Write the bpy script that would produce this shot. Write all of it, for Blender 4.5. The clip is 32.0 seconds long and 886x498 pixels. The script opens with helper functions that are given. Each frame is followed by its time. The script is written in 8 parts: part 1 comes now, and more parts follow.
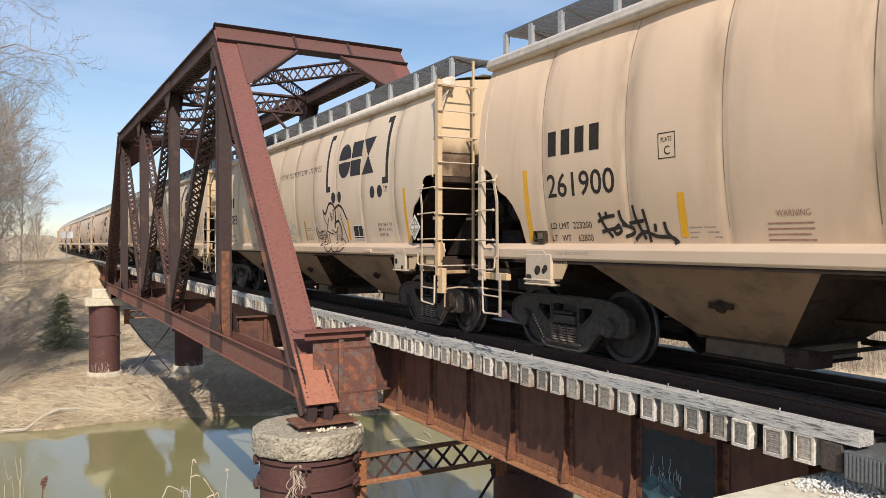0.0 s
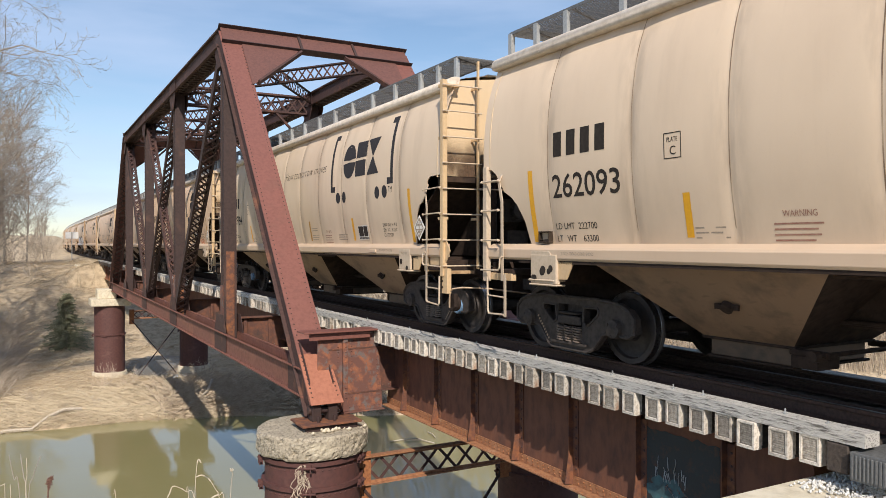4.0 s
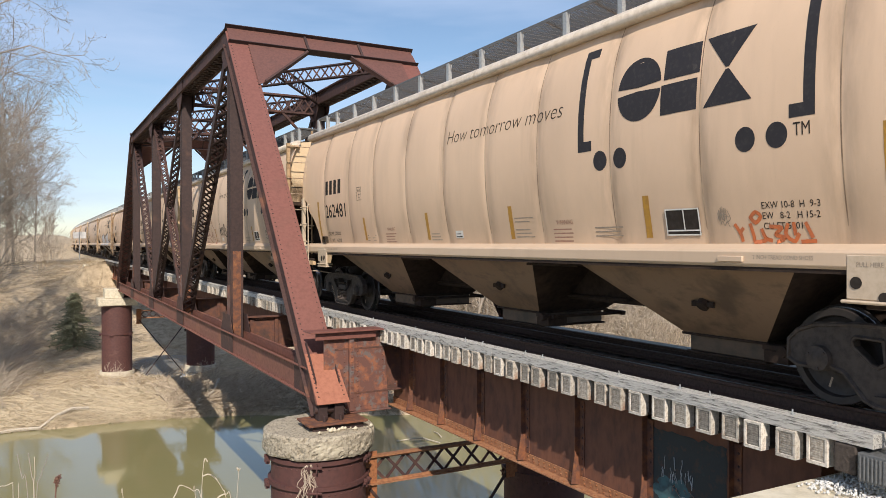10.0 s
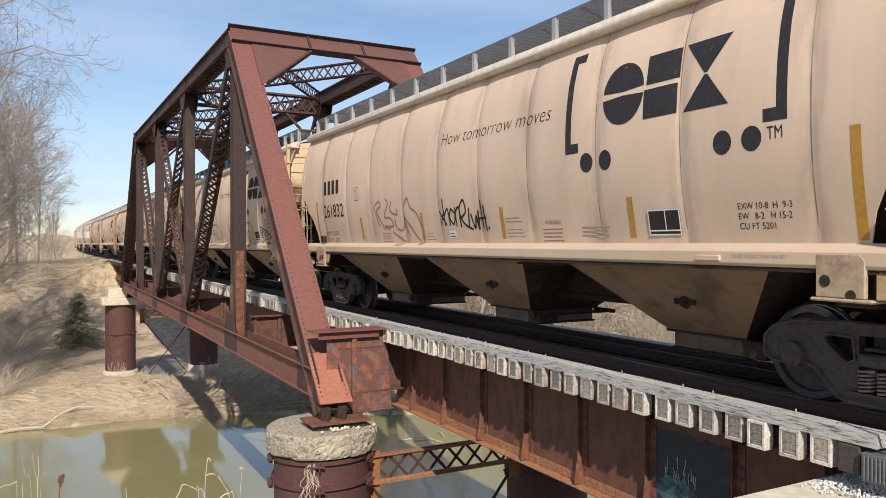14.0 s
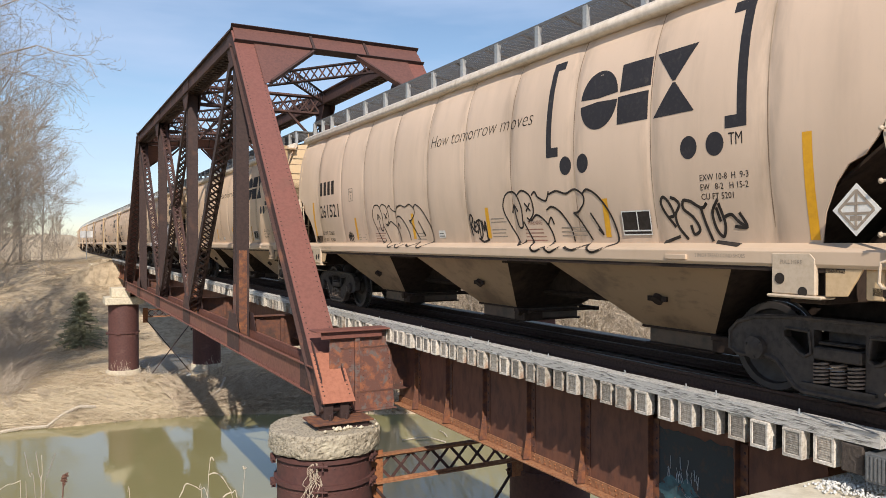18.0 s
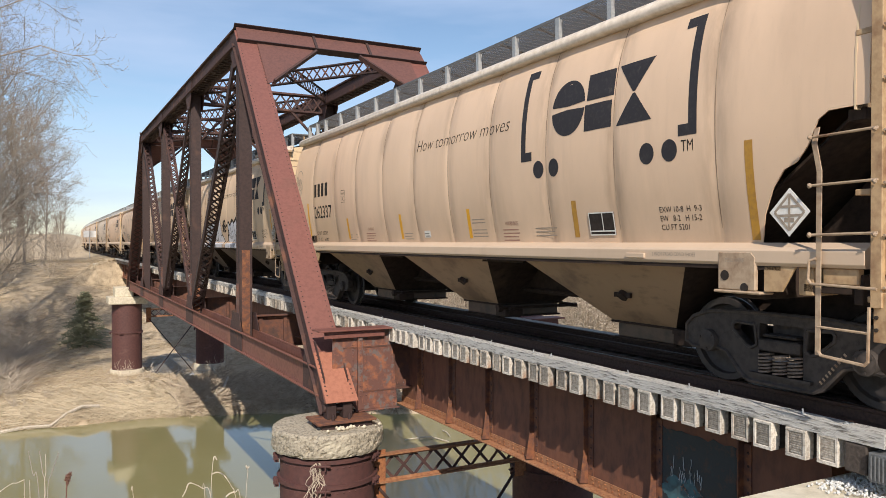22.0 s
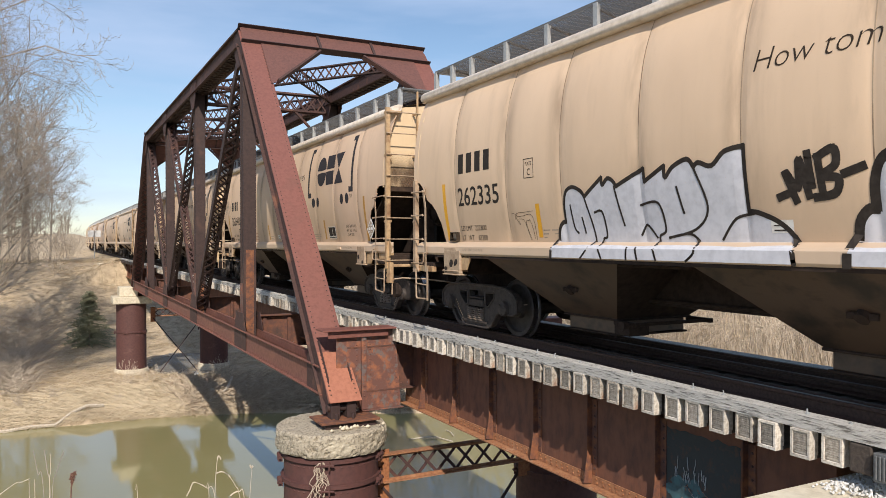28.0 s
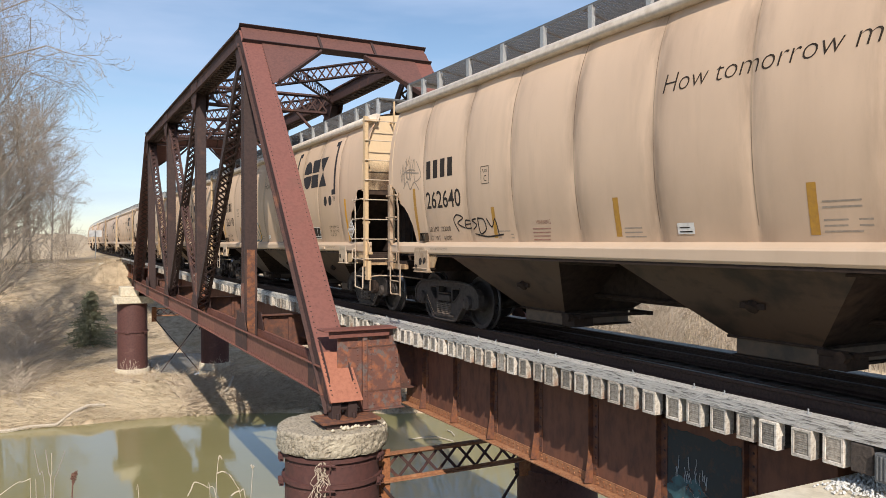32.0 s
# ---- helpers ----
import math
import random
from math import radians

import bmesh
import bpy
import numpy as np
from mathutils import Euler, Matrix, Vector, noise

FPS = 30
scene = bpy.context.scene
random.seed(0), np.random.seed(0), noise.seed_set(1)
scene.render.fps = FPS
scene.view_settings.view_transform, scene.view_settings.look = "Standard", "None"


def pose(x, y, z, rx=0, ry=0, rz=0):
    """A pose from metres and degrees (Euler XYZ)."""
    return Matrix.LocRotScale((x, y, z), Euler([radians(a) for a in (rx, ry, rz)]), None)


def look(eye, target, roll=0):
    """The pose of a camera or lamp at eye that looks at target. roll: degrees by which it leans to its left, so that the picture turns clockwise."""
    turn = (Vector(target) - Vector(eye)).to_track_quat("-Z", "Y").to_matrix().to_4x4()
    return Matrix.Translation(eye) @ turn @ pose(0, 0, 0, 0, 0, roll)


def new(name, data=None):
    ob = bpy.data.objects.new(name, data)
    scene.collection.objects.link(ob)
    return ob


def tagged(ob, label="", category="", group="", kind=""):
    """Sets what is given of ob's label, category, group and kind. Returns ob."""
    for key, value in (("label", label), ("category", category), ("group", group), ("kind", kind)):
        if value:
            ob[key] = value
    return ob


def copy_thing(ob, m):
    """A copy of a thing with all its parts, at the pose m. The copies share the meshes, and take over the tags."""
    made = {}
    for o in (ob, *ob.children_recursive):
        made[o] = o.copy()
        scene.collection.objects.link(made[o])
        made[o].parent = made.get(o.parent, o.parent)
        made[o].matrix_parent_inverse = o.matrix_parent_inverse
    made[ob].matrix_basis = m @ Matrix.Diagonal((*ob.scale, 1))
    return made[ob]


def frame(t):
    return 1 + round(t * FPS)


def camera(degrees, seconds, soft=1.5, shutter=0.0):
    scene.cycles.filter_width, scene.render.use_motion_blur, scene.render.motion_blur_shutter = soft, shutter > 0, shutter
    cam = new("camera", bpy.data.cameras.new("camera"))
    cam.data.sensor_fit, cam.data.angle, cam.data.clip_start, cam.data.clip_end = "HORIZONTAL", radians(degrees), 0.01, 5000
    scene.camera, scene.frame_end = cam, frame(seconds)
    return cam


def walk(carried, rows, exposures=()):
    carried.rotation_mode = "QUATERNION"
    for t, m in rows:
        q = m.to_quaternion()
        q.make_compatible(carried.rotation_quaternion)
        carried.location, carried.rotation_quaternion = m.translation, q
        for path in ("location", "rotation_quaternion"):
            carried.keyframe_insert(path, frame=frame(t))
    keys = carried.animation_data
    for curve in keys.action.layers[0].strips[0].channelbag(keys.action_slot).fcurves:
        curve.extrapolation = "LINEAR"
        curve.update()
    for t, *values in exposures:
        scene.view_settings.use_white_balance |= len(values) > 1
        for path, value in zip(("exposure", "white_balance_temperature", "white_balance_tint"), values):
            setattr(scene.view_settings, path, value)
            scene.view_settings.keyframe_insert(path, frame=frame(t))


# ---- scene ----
from mathutils import geometry

# The track runs along y, the train comes towards -y; z = 0 is the top of the rail, x = 7.45 the track's middle.
cam = camera(61.04, 32.0, soft=0.6)
PAN = [(0, 29.339, -0.45), (2, 29.181, -0.436), (3.5, 29.046, -0.424), (5.5, 28.868, -0.419), (7, 28.746, -0.422),
       (9, 28.601, -0.431), (11, 28.477, -0.446), (13, 28.367, -0.462), (14.5, 28.289, -0.475), (16.5, 28.188, -0.492),
       (19, 28.057, -0.511), (22, 27.894, -0.528), (25.5, 27.712, -0.54), (27.5, 27.627, -0.545), (29, 27.58, -0.547),
       (30.5, 27.55, -0.55), (32, 27.538, -0.554)]
walk(cam, [(t, pose(0, 0, 1.52, 90 + tilt, 0, -turn)) for t, turn, tilt in PAN])

# ---- light ----
SUN_FROM = Vector((-0.42, -1.0, 0.86)).normalized()
scene.view_settings.exposure = 0.18


def make_world():
    w = bpy.data.worlds.new("sky")
    scene.world = w
    w.use_nodes = True
    nt = w.node_tree
    N, L = nt.nodes, nt.links
    N.clear()
    out = N.new("ShaderNodeOutputWorld")
    bg = N.new("ShaderNodeBackground")
    sky = N.new("ShaderNodeTexSky")
    sky.sky_type, sky.sun_disc = "NISHITA", False
    sky.sun_elevation = math.asin(SUN_FROM.z)
    sky.sun_rotation = math.atan2(SUN_FROM.x, SUN_FROM.y)
    sky.air_density, sky.dust_density, sky.ozone_density = 1.0, 0.35, 2.2
    bg.inputs["Strength"].default_value = 0.115
    # thin streaks of high cloud
    co = N.new("ShaderNodeTexCoord")
    mp = N.new("ShaderNodeMapping")
    mp.inputs["Scale"].default_value = (1.4, 1.1, 7.0)
    mp.inputs["Rotation"].default_value = (0.06, 0.1, 0.3)
    nz = N.new("ShaderNodeTexNoise")
    nz.inputs["Scale"].default_value = 1.7
    nz.inputs["Detail"].default_value = 5.0
    nz.inputs["Roughness"].default_value = 0.55
    rp = N.new("ShaderNodeValToRGB")
    rp.color_ramp.elements[0].position, rp.color_ramp.elements[1].position = 0.36, 0.72
    mul = N.new("ShaderNodeMath")
    mul.operation = "MULTIPLY"
    mul.inputs[1].default_value = 0.62
    mix = N.new("ShaderNodeMix")
    mix.data_type = "RGBA"
    mix.inputs[7].default_value = (4.6, 5.6, 7.6, 1)
    L.new(co.outputs["Generated"], mp.inputs[0])
    L.new(mp.outputs[0], nz.inputs["Vector"])
    L.new(nz.outputs["Fac"], rp.inputs[0])
    L.new(rp.outputs[0], mul.inputs[0])
    L.new(mul.outputs[0], mix.inputs[0])
    L.new(sky.outputs[0], mix.inputs[6])
    L.new(mix.outputs[2], bg.inputs["Color"])
    L.new(bg.outputs[0], out.inputs[0])


make_world()
lamp = bpy.data.lights.new("sun", "SUN")
lamp.energy, lamp.angle, lamp.color = 4.65, radians(0.55), (1.0, 0.908, 0.8)
sun = new("sun", lamp)
sun.matrix_world = look(SUN_FROM * 100, (0, 0, 0))


# ---- materials ----
def rgb(c):
    return (*c, 1.0)


def material(name, base, second, third=None, rough=0.7, metal=0.0, fine=24.0, coarse=1.6, bump=0.15, amount=(0.42, 0.68), stretch=(1, 1, 1),
             patches=(0.6, 0.75), tone=0.0, spec=0.5):
    """A surface of a base colour, a second one in fine grain and a third in large patches, with relief."""
    m = bpy.data.materials.new(name)
    m.use_nodes = True
    nt = m.node_tree
    N, L = nt.nodes, nt.links
    bs = N["Principled BSDF"]
    bs.inputs["Metallic"].default_value = metal
    bs.inputs["Specular IOR Level"].default_value = spec
    co = N.new("ShaderNodeTexCoord")
    mp = N.new("ShaderNodeMapping")
    mp.inputs["Scale"].default_value = stretch
    L.new(co.outputs["Object"], mp.inputs[0])

    def cloud(scale, detail, lo, hi):
        n = N.new("ShaderNodeTexNoise")
        n.inputs["Scale"].default_value, n.inputs["Detail"].default_value, n.inputs["Roughness"].default_value = scale, detail, 0.62
        L.new(mp.outputs[0], n.inputs["Vector"])
        r = N.new("ShaderNodeMapRange")
        r.inputs[1].default_value, r.inputs[2].default_value = lo, hi
        L.new(n.outputs["Fac"], r.inputs[0])
        return r.outputs[0], n.outputs["Fac"]

    def mix(a, b, f):
        x = N.new("ShaderNodeMix")
        x.data_type = "RGBA"
        L.new(f, x.inputs[0])
        for k, v in ((6, a), (7, b)):
            if isinstance(v, tuple):
                x.inputs[k].default_value = rgb(v)
            else:
                L.new(v, x.inputs[k])
        return x.outputs[2]

    f1, raw = cloud(fine, 6, *amount)
    c = mix(base, second, f1)
    if third:
        f2, _ = cloud(coarse, 4, *patches)
        c = mix(c, third, f2)
    if tone:
        oi = N.new("ShaderNodeObjectInfo")
        r = N.new("ShaderNodeMapRange")
        r.inputs[3].default_value, r.inputs[4].default_value = 1 - tone, 1 + tone
        L.new(oi.outputs["Random"], r.inputs[0])
        h = N.new("ShaderNodeHueSaturation")
        L.new(r.outputs[0], h.inputs["Value"])
        L.new(c, h.inputs["Color"])
        c = h.outputs[0]
    L.new(c, bs.inputs["Base Color"])
    rr = N.new("ShaderNodeMapRange")
    rr.inputs[3].default_value, rr.inputs[4].default_value = max(0.05, rough - 0.12), min(1, rough + 0.12)
    L.new(raw, rr.inputs[0])
    L.new(rr.outputs[0], bs.inputs["Roughness"])
    if bump:
        b = N.new("ShaderNodeBump")
        b.inputs["Strength"].default_value, b.inputs["Distance"].default_value = bump, 0.02
        L.new(raw, b.inputs["Height"])
        L.new(b.outputs[0], bs.inputs["Normal"])
    return m


def car_paint(name, base, streak, dirt, seed, seams=False, blotch=None):
    """Faded hopper paint: run-off streaks down the sides, a dusty film with painted shade low down, fine speckle."""
    m = bpy.data.materials.new(name)
    m.use_nodes = True
    nt = m.node_tree
    N, L = nt.nodes, nt.links
    bs = N["Principled BSDF"]
    bs.inputs["Roughness"].default_value = 0.5
    co = N.new("ShaderNodeTexCoord")
    last = None

    def layer(scale, stretch, lo, hi, colour, strength):
        nonlocal last
        mp = N.new("ShaderNodeMapping")
        mp.inputs["Scale"].default_value = stretch
        mp.inputs["Location"].default_value = (seed * 3.7, seed * 11.3, seed * 1.9)
        L.new(co.outputs["Object"], mp.inputs[0])
        n = N.new("ShaderNodeTexNoise")
        n.inputs["Scale"].default_value, n.inputs["Detail"].default_value, n.inputs["Roughness"].default_value = scale, 5, 0.6
        L.new(mp.outputs[0], n.inputs["Vector"])
        r = N.new("ShaderNodeMapRange")
        r.inputs[1].default_value, r.inputs[2].default_value, r.inputs[4].default_value = lo, hi, strength
        L.new(n.outputs["Fac"], r.inputs[0])
        x = N.new("ShaderNodeMix")
        x.data_type = "RGBA"
        L.new(r.outputs[0], x.inputs[0])
        if last is None:
            x.inputs[6].default_value = rgb(base)
        else:
            L.new(last, x.inputs[6])
        x.inputs[7].default_value = rgb(colour)
        last = x.outputs[2]
        return n.outputs["Fac"]

    layer(0.7, (1, 1, 0.5), 0.42, 0.75, dirt, 0.5)
    layer(7.0, (1, 1, 0.06), 0.58, 0.85, streak, 0.16)
    layer(2.2, (1, 1, 0.16), 0.58, 0.78, streak, 0.3)
    layer(1.3, (1, 1, 0.14), 0.52, 0.75, dirt, 0.4)
    if blotch:
        layer(1.6, (1, 1, 1.2), 0.5, 0.66, blotch, 0.85)
        layer(5.0, (1, 0.6, 1.6), 0.56, 0.7, blotch, 0.6)
    raw = layer(60, (1, 1, 1), 0.62, 0.8, streak, 0.3)
    if seams:
        # dusty road film on the lower side, deepened to paint in weaker light
        layer(1.1, (1, 1, 0.6), 0.25, 0.6, tuple(v * 0.8 for v in dirt), 0.62)
        dust_shade = last.node
        xyz = N.new("ShaderNodeSeparateXYZ")
        L.new(co.outputs["Object"], xyz.inputs[0])
        low = N.new("ShaderNodeMapRange")
        low.inputs[1].default_value, low.inputs[2].default_value, low.inputs[3].default_value, low.inputs[4].default_value = 1.4, 2.7, 1.0, 0.0
        L.new(xyz.outputs["Z"], low.inputs[0])
        film = N.new("ShaderNodeMath")
        film.operation = "MULTIPLY"
        L.new(dust_shade.inputs[0].links[0].from_socket, film.inputs[0])
        L.new(low.outputs[0], film.inputs[1])
        L.new(film.outputs[0], dust_shade.inputs[0])
        # grime that has gathered along the welds, in broken runs
        layer(3.4, (1, 1, 0.22), 0.4, 0.68, tuple(v * 0.62 for v in streak), 0.62)
        grime = last.node
        amount = grime.inputs[0].links[0].from_socket
        near = None
        for seam in (6.37, 4.84, 3.52, 2.05, 0.64, -0.66, -1.97, -3.4, -4.74, -6.24):
            gap = N.new("ShaderNodeMath")
            gap.operation = "SUBTRACT"
            gap.inputs[1].default_value = seam
            L.new(xyz.outputs["Y"], gap.inputs[0])
            dist = N.new("ShaderNodeMath")
            dist.operation = "ABSOLUTE"
            L.new(gap.outputs[0], dist.inputs[0])
            if near:
                least = N.new("ShaderNodeMath")
                least.operation = "MINIMUM"
                L.new(near.outputs[0], least.inputs[0])
                L.new(dist.outputs[0], least.inputs[1])
                dist = least
            near = dist
        fall = N.new("ShaderNodeMapRange")
        fall.interpolation_type = "SMOOTHSTEP"
        fall.inputs[1].default_value, fall.inputs[2].default_value, fall.inputs[3].default_value, fall.inputs[4].default_value = 0.0, 0.34, 1.0, 0.0
        L.new(near.outputs[0], fall.inputs[0])
        both = N.new("ShaderNodeMath")
        both.operation = "MULTIPLY"
        L.new(amount, both.inputs[0])
        L.new(fall.outputs[0], both.inputs[1])
        L.new(both.outputs[0], grime.inputs[0])
    L.new(last, bs.inputs["Base Color"])
    b = N.new("ShaderNodeBump")
    b.inputs["Strength"].default_value, b.inputs["Distance"].default_value = 0.05, 0.01
    L.new(raw, b.inputs["Height"])
    L.new(b.outputs[0], bs.inputs["Normal"])
    return m


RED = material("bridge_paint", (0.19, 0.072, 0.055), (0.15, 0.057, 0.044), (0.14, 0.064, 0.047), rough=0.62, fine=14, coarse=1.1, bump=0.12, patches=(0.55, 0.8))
# darker copy of RED for the portal struts and corner plates
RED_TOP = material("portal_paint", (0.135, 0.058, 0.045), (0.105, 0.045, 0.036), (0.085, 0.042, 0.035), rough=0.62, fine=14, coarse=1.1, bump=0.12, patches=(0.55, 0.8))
RED_CHORD = material("chord_paint", (0.21, 0.085, 0.06), (0.15, 0.062, 0.046), (0.27, 0.115, 0.07), rough=0.7, fine=12, coarse=1.4, bump=0.15, patches=(0.52, 0.72))
RED_FOOT = material("foot_paint", (0.36, 0.14, 0.085), (0.28, 0.105, 0.064), (0.4, 0.18, 0.1), rough=0.7, fine=14, coarse=2.0, bump=0.15)
# darker copies of RED with rusty patches, for posts, lattice and box sides
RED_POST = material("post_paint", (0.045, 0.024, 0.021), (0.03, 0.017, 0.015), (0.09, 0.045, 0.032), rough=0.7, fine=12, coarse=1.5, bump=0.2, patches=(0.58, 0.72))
RED_DEEP = material("bridge_paint_old", (0.066, 0.031, 0.026), (0.045, 0.023, 0.02), (0.15, 0.064, 0.038), rough=0.75, fine=18, coarse=1.7, bump=0.2, patches=(0.55, 0.7))
RED_DARK = material("girder_web", (0.17, 0.067, 0.038), (0.1, 0.043, 0.03), (0.055, 0.038, 0.034), rough=0.75, fine=6, coarse=0.8, bump=0.2, stretch=(1, 1, 0.45))
RUST = material("bare_rust", (0.33, 0.13, 0.05), (0.2, 0.075, 0.035), (0.4, 0.19, 0.09), rough=0.85, fine=22, coarse=3, bump=0.3)
RUST_EDGE = material("flange_rust", (0.34, 0.16, 0.075), (0.22, 0.09, 0.045), (0.42, 0.25, 0.15), rough=0.85, fine=16, coarse=2.4, bump=0.25)
PATCHY = material("peeling_paint", (0.14, 0.062, 0.047), (0.31, 0.115, 0.056), (0.14, 0.11, 0.1), rough=0.8, fine=5, coarse=6.5, bump=0.35, patches=(0.52, 0.62), amount=(0.48, 0.66))
RUST_MOTTLE = material("mottled_rust", (0.11, 0.05, 0.036), (0.24, 0.09, 0.038), (0.3, 0.125, 0.05), rough=0.85, fine=9, coarse=3.5, bump=0.3, patches=(0.54, 0.7))
FLOOR_RUST = material("floor_beam_rust", (0.1, 0.045, 0.034), (0.17, 0.068, 0.038), (0.06, 0.036, 0.03), rough=0.82, fine=7, coarse=2.5, bump=0.3, patches=(0.52, 0.68))
PIER = material("pier_steel", (0.1, 0.04, 0.034), (0.075, 0.033, 0.03), (0.15, 0.075, 0.06), rough=0.7, fine=9, coarse=1.3, bump=0.25)
ABUTMENT = material("buff_concrete", (0.64, 0.57, 0.44), (0.47, 0.41, 0.3), (0.7, 0.64, 0.52), rough=0.92, fine=9, coarse=1.3, bump=0.5)
CONCRETE = material("weathered_concrete", (0.4, 0.345, 0.26), (0.13, 0.11, 0.08), (0.5, 0.44, 0.33), rough=0.92, fine=21, coarse=2.2, bump=1.0, amount=(0.47, 0.68))
TIMBER = material("grey_timber", (0.52, 0.5, 0.465), (0.13, 0.12, 0.108), (0.4, 0.38, 0.345), rough=0.9, fine=60, coarse=5, bump=1.0, stretch=(1, 0.11, 1), tone=0.12, amount=(0.5, 0.66))
TIE = material("tie_timber", (0.075, 0.058, 0.047), (0.04, 0.031, 0.026), (0.12, 0.097, 0.078), rough=0.92, fine=30, coarse=4, bump=0.6, stretch=(0.1, 1, 1), tone=0.25)
TIE_END = material("tie_end_grain", (0.44, 0.39, 0.325), (0.2, 0.165, 0.13), (0.3, 0.17, 0.11), rough=0.9, fine=26, coarse=5, bump=0.5, tone=0.3, patches=(0.52, 0.7))
TIE_RIM = material("tie_rim_bleached", (0.62, 0.565, 0.49), (0.36, 0.31, 0.25), (0.45, 0.33, 0.25), rough=0.9, fine=30, coarse=5, bump=0.5, tone=0.2, patches=(0.6, 0.85))
RAIL = material("rail_steel", (0.09, 0.052, 0.038), (0.055, 0.034, 0.026), rough=0.75, metal=0.1, fine=30, spec=0.3)
RAIL_TOP = material("rail_polished", (0.17, 0.155, 0.14), (0.12, 0.108, 0.098), rough=0.55, metal=0.8, fine=40, bump=0.03)
BLACK = material("truck_grime", (0.062, 0.05, 0.044), (0.034, 0.028, 0.025), (0.105, 0.08, 0.063), rough=0.7, fine=14, coarse=3, bump=0.2, spec=0.35)
WHEEL = material("wheel_steel", (0.052, 0.044, 0.041), (0.035, 0.029, 0.026), (0.08, 0.06, 0.047), rough=0.6, metal=0.3, fine=12, coarse=3, bump=0.08)
TREAD = material("wheel_tread", (0.45, 0.45, 0.46), (0.35, 0.34, 0.34), rough=0.3, metal=1.0, fine=30, bump=0.02)
SPRING = material("spring_steel", (0.2, 0.155, 0.125), (0.1, 0.074, 0.06), rough=0.6, metal=0.2, fine=30)
# grime, with the shade under and between the cars put into the colour
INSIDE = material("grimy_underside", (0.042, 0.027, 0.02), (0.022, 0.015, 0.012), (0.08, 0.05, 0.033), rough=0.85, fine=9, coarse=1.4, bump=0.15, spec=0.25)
INK = material("stencil_black", (0.026, 0.02, 0.016), (0.045, 0.036, 0.03), rough=0.8, fine=18, bump=0, spec=0.25)
INK_BROWN = material("slogan_brown", (0.034, 0.023, 0.015), (0.08, 0.056, 0.04), rough=0.75, fine=24, bump=0, spec=0.25, amount=(0.5, 0.75))
SEAM_DIRT = material("seam_dirt", (0.2, 0.13, 0.08), (0.5, 0.38, 0.26), rough=0.7, fine=5, bump=0, amount=(0.42, 0.66), stretch=(1, 1, 0.3))
INK_SOFT = material("stencil_faded", (0.27, 0.215, 0.165), (0.38, 0.31, 0.235), rough=0.6, fine=24, bump=0)
NAVY = material("emblem_blue_black", (0.03, 0.028, 0.032), (0.055, 0.05, 0.05), (0.1, 0.085, 0.075), rough=0.7, fine=22, coarse=5, bump=0, amount=(0.5, 0.75), patches=(0.66, 0.8), spec=0.25)
YELLOW = material("reflective_yellow", (0.74, 0.37, 0.012), (0.66, 0.32, 0.016), rough=0.5, fine=20, bump=0)
YELLOW_OLD = material("reflective_yellow_dirty", (0.46, 0.24, 0.03), (0.36, 0.185, 0.04), rough=0.6, fine=20, bump=0)
WHITE = material("decal_white", (0.72, 0.7, 0.66), (0.6, 0.57, 0.52), rough=0.5, fine=20, bump=0)
SPRAY_WHITE = material("spray_silver", (0.6, 0.6, 0.64), (0.5, 0.5, 0.54), (0.66, 0.66, 0.7), rough=0.45, fine=9, coarse=1.5, bump=0)
SPRAY_ORANGE = material("spray_orange", (0.6, 0.16, 0.05), (0.45, 0.14, 0.06), rough=0.6, fine=14, bump=0)
SPRAY_RED = material("spray_brown_red", (0.3, 0.14, 0.1), (0.4, 0.24, 0.17), rough=0.6, fine=14, bump=0)
SPRAY_TEAL = material("spray_teal", (0.05, 0.13, 0.15), (0.035, 0.06, 0.07), (0.03, 0.09, 0.13), rough=0.7, fine=8, coarse=3, bump=0)
SPRAY_NAVY = material("spray_navy", (0.02, 0.028, 0.034), (0.07, 0.04, 0.03), (0.02, 0.05, 0.06), rough=0.65, fine=7, coarse=3, bump=0, amount=(0.52, 0.66))
SPRAY_PALE = material("spray_pale", (0.5, 0.54, 0.56), (0.3, 0.33, 0.35), rough=0.6, fine=20, bump=0)
CREAM = material("ladder_cream", (0.6, 0.43, 0.25), (0.53, 0.365, 0.205), (0.3, 0.16, 0.08), rough=0.55, fine=20, coarse=4, bump=0.1, patches=(0.64, 0.86))
LADDER_WHITE = material("ladder_white", (0.55, 0.44, 0.325), (0.48, 0.375, 0.27), (0.27, 0.155, 0.09), rough=0.55, fine=20, coarse=4, bump=0.1, patches=(0.64, 0.86))
CREAM_DIRTY = material("ladder_cream_grimy", (0.46, 0.31, 0.17), (0.34, 0.21, 0.11), (0.2, 0.1, 0.05), rough=0.6, fine=14, coarse=3, bump=0.1, patches=(0.52, 0.72))
LADDER_DIRTY = material("ladder_grimy", (0.42, 0.31, 0.21), (0.31, 0.215, 0.14), (0.18, 0.1, 0.055), rough=0.6, fine=14, coarse=3, bump=0.1, patches=(0.52, 0.72))
GALV = material("galvanised_steel", (0.42, 0.43, 0.43), (0.33, 0.34, 0.34), (0.5, 0.5, 0.49), rough=0.5, metal=0.4, fine=30, coarse=4)
GRATE = material("grating_steel", (0.17, 0.175, 0.178), (0.12, 0.122, 0.125), rough=0.6, metal=0.4, fine=30)
BLUE_CAP = material("bearing_cap_blue", (0.12, 0.22, 0.36), (0.08, 0.12, 0.18), rough=0.5, fine=24)
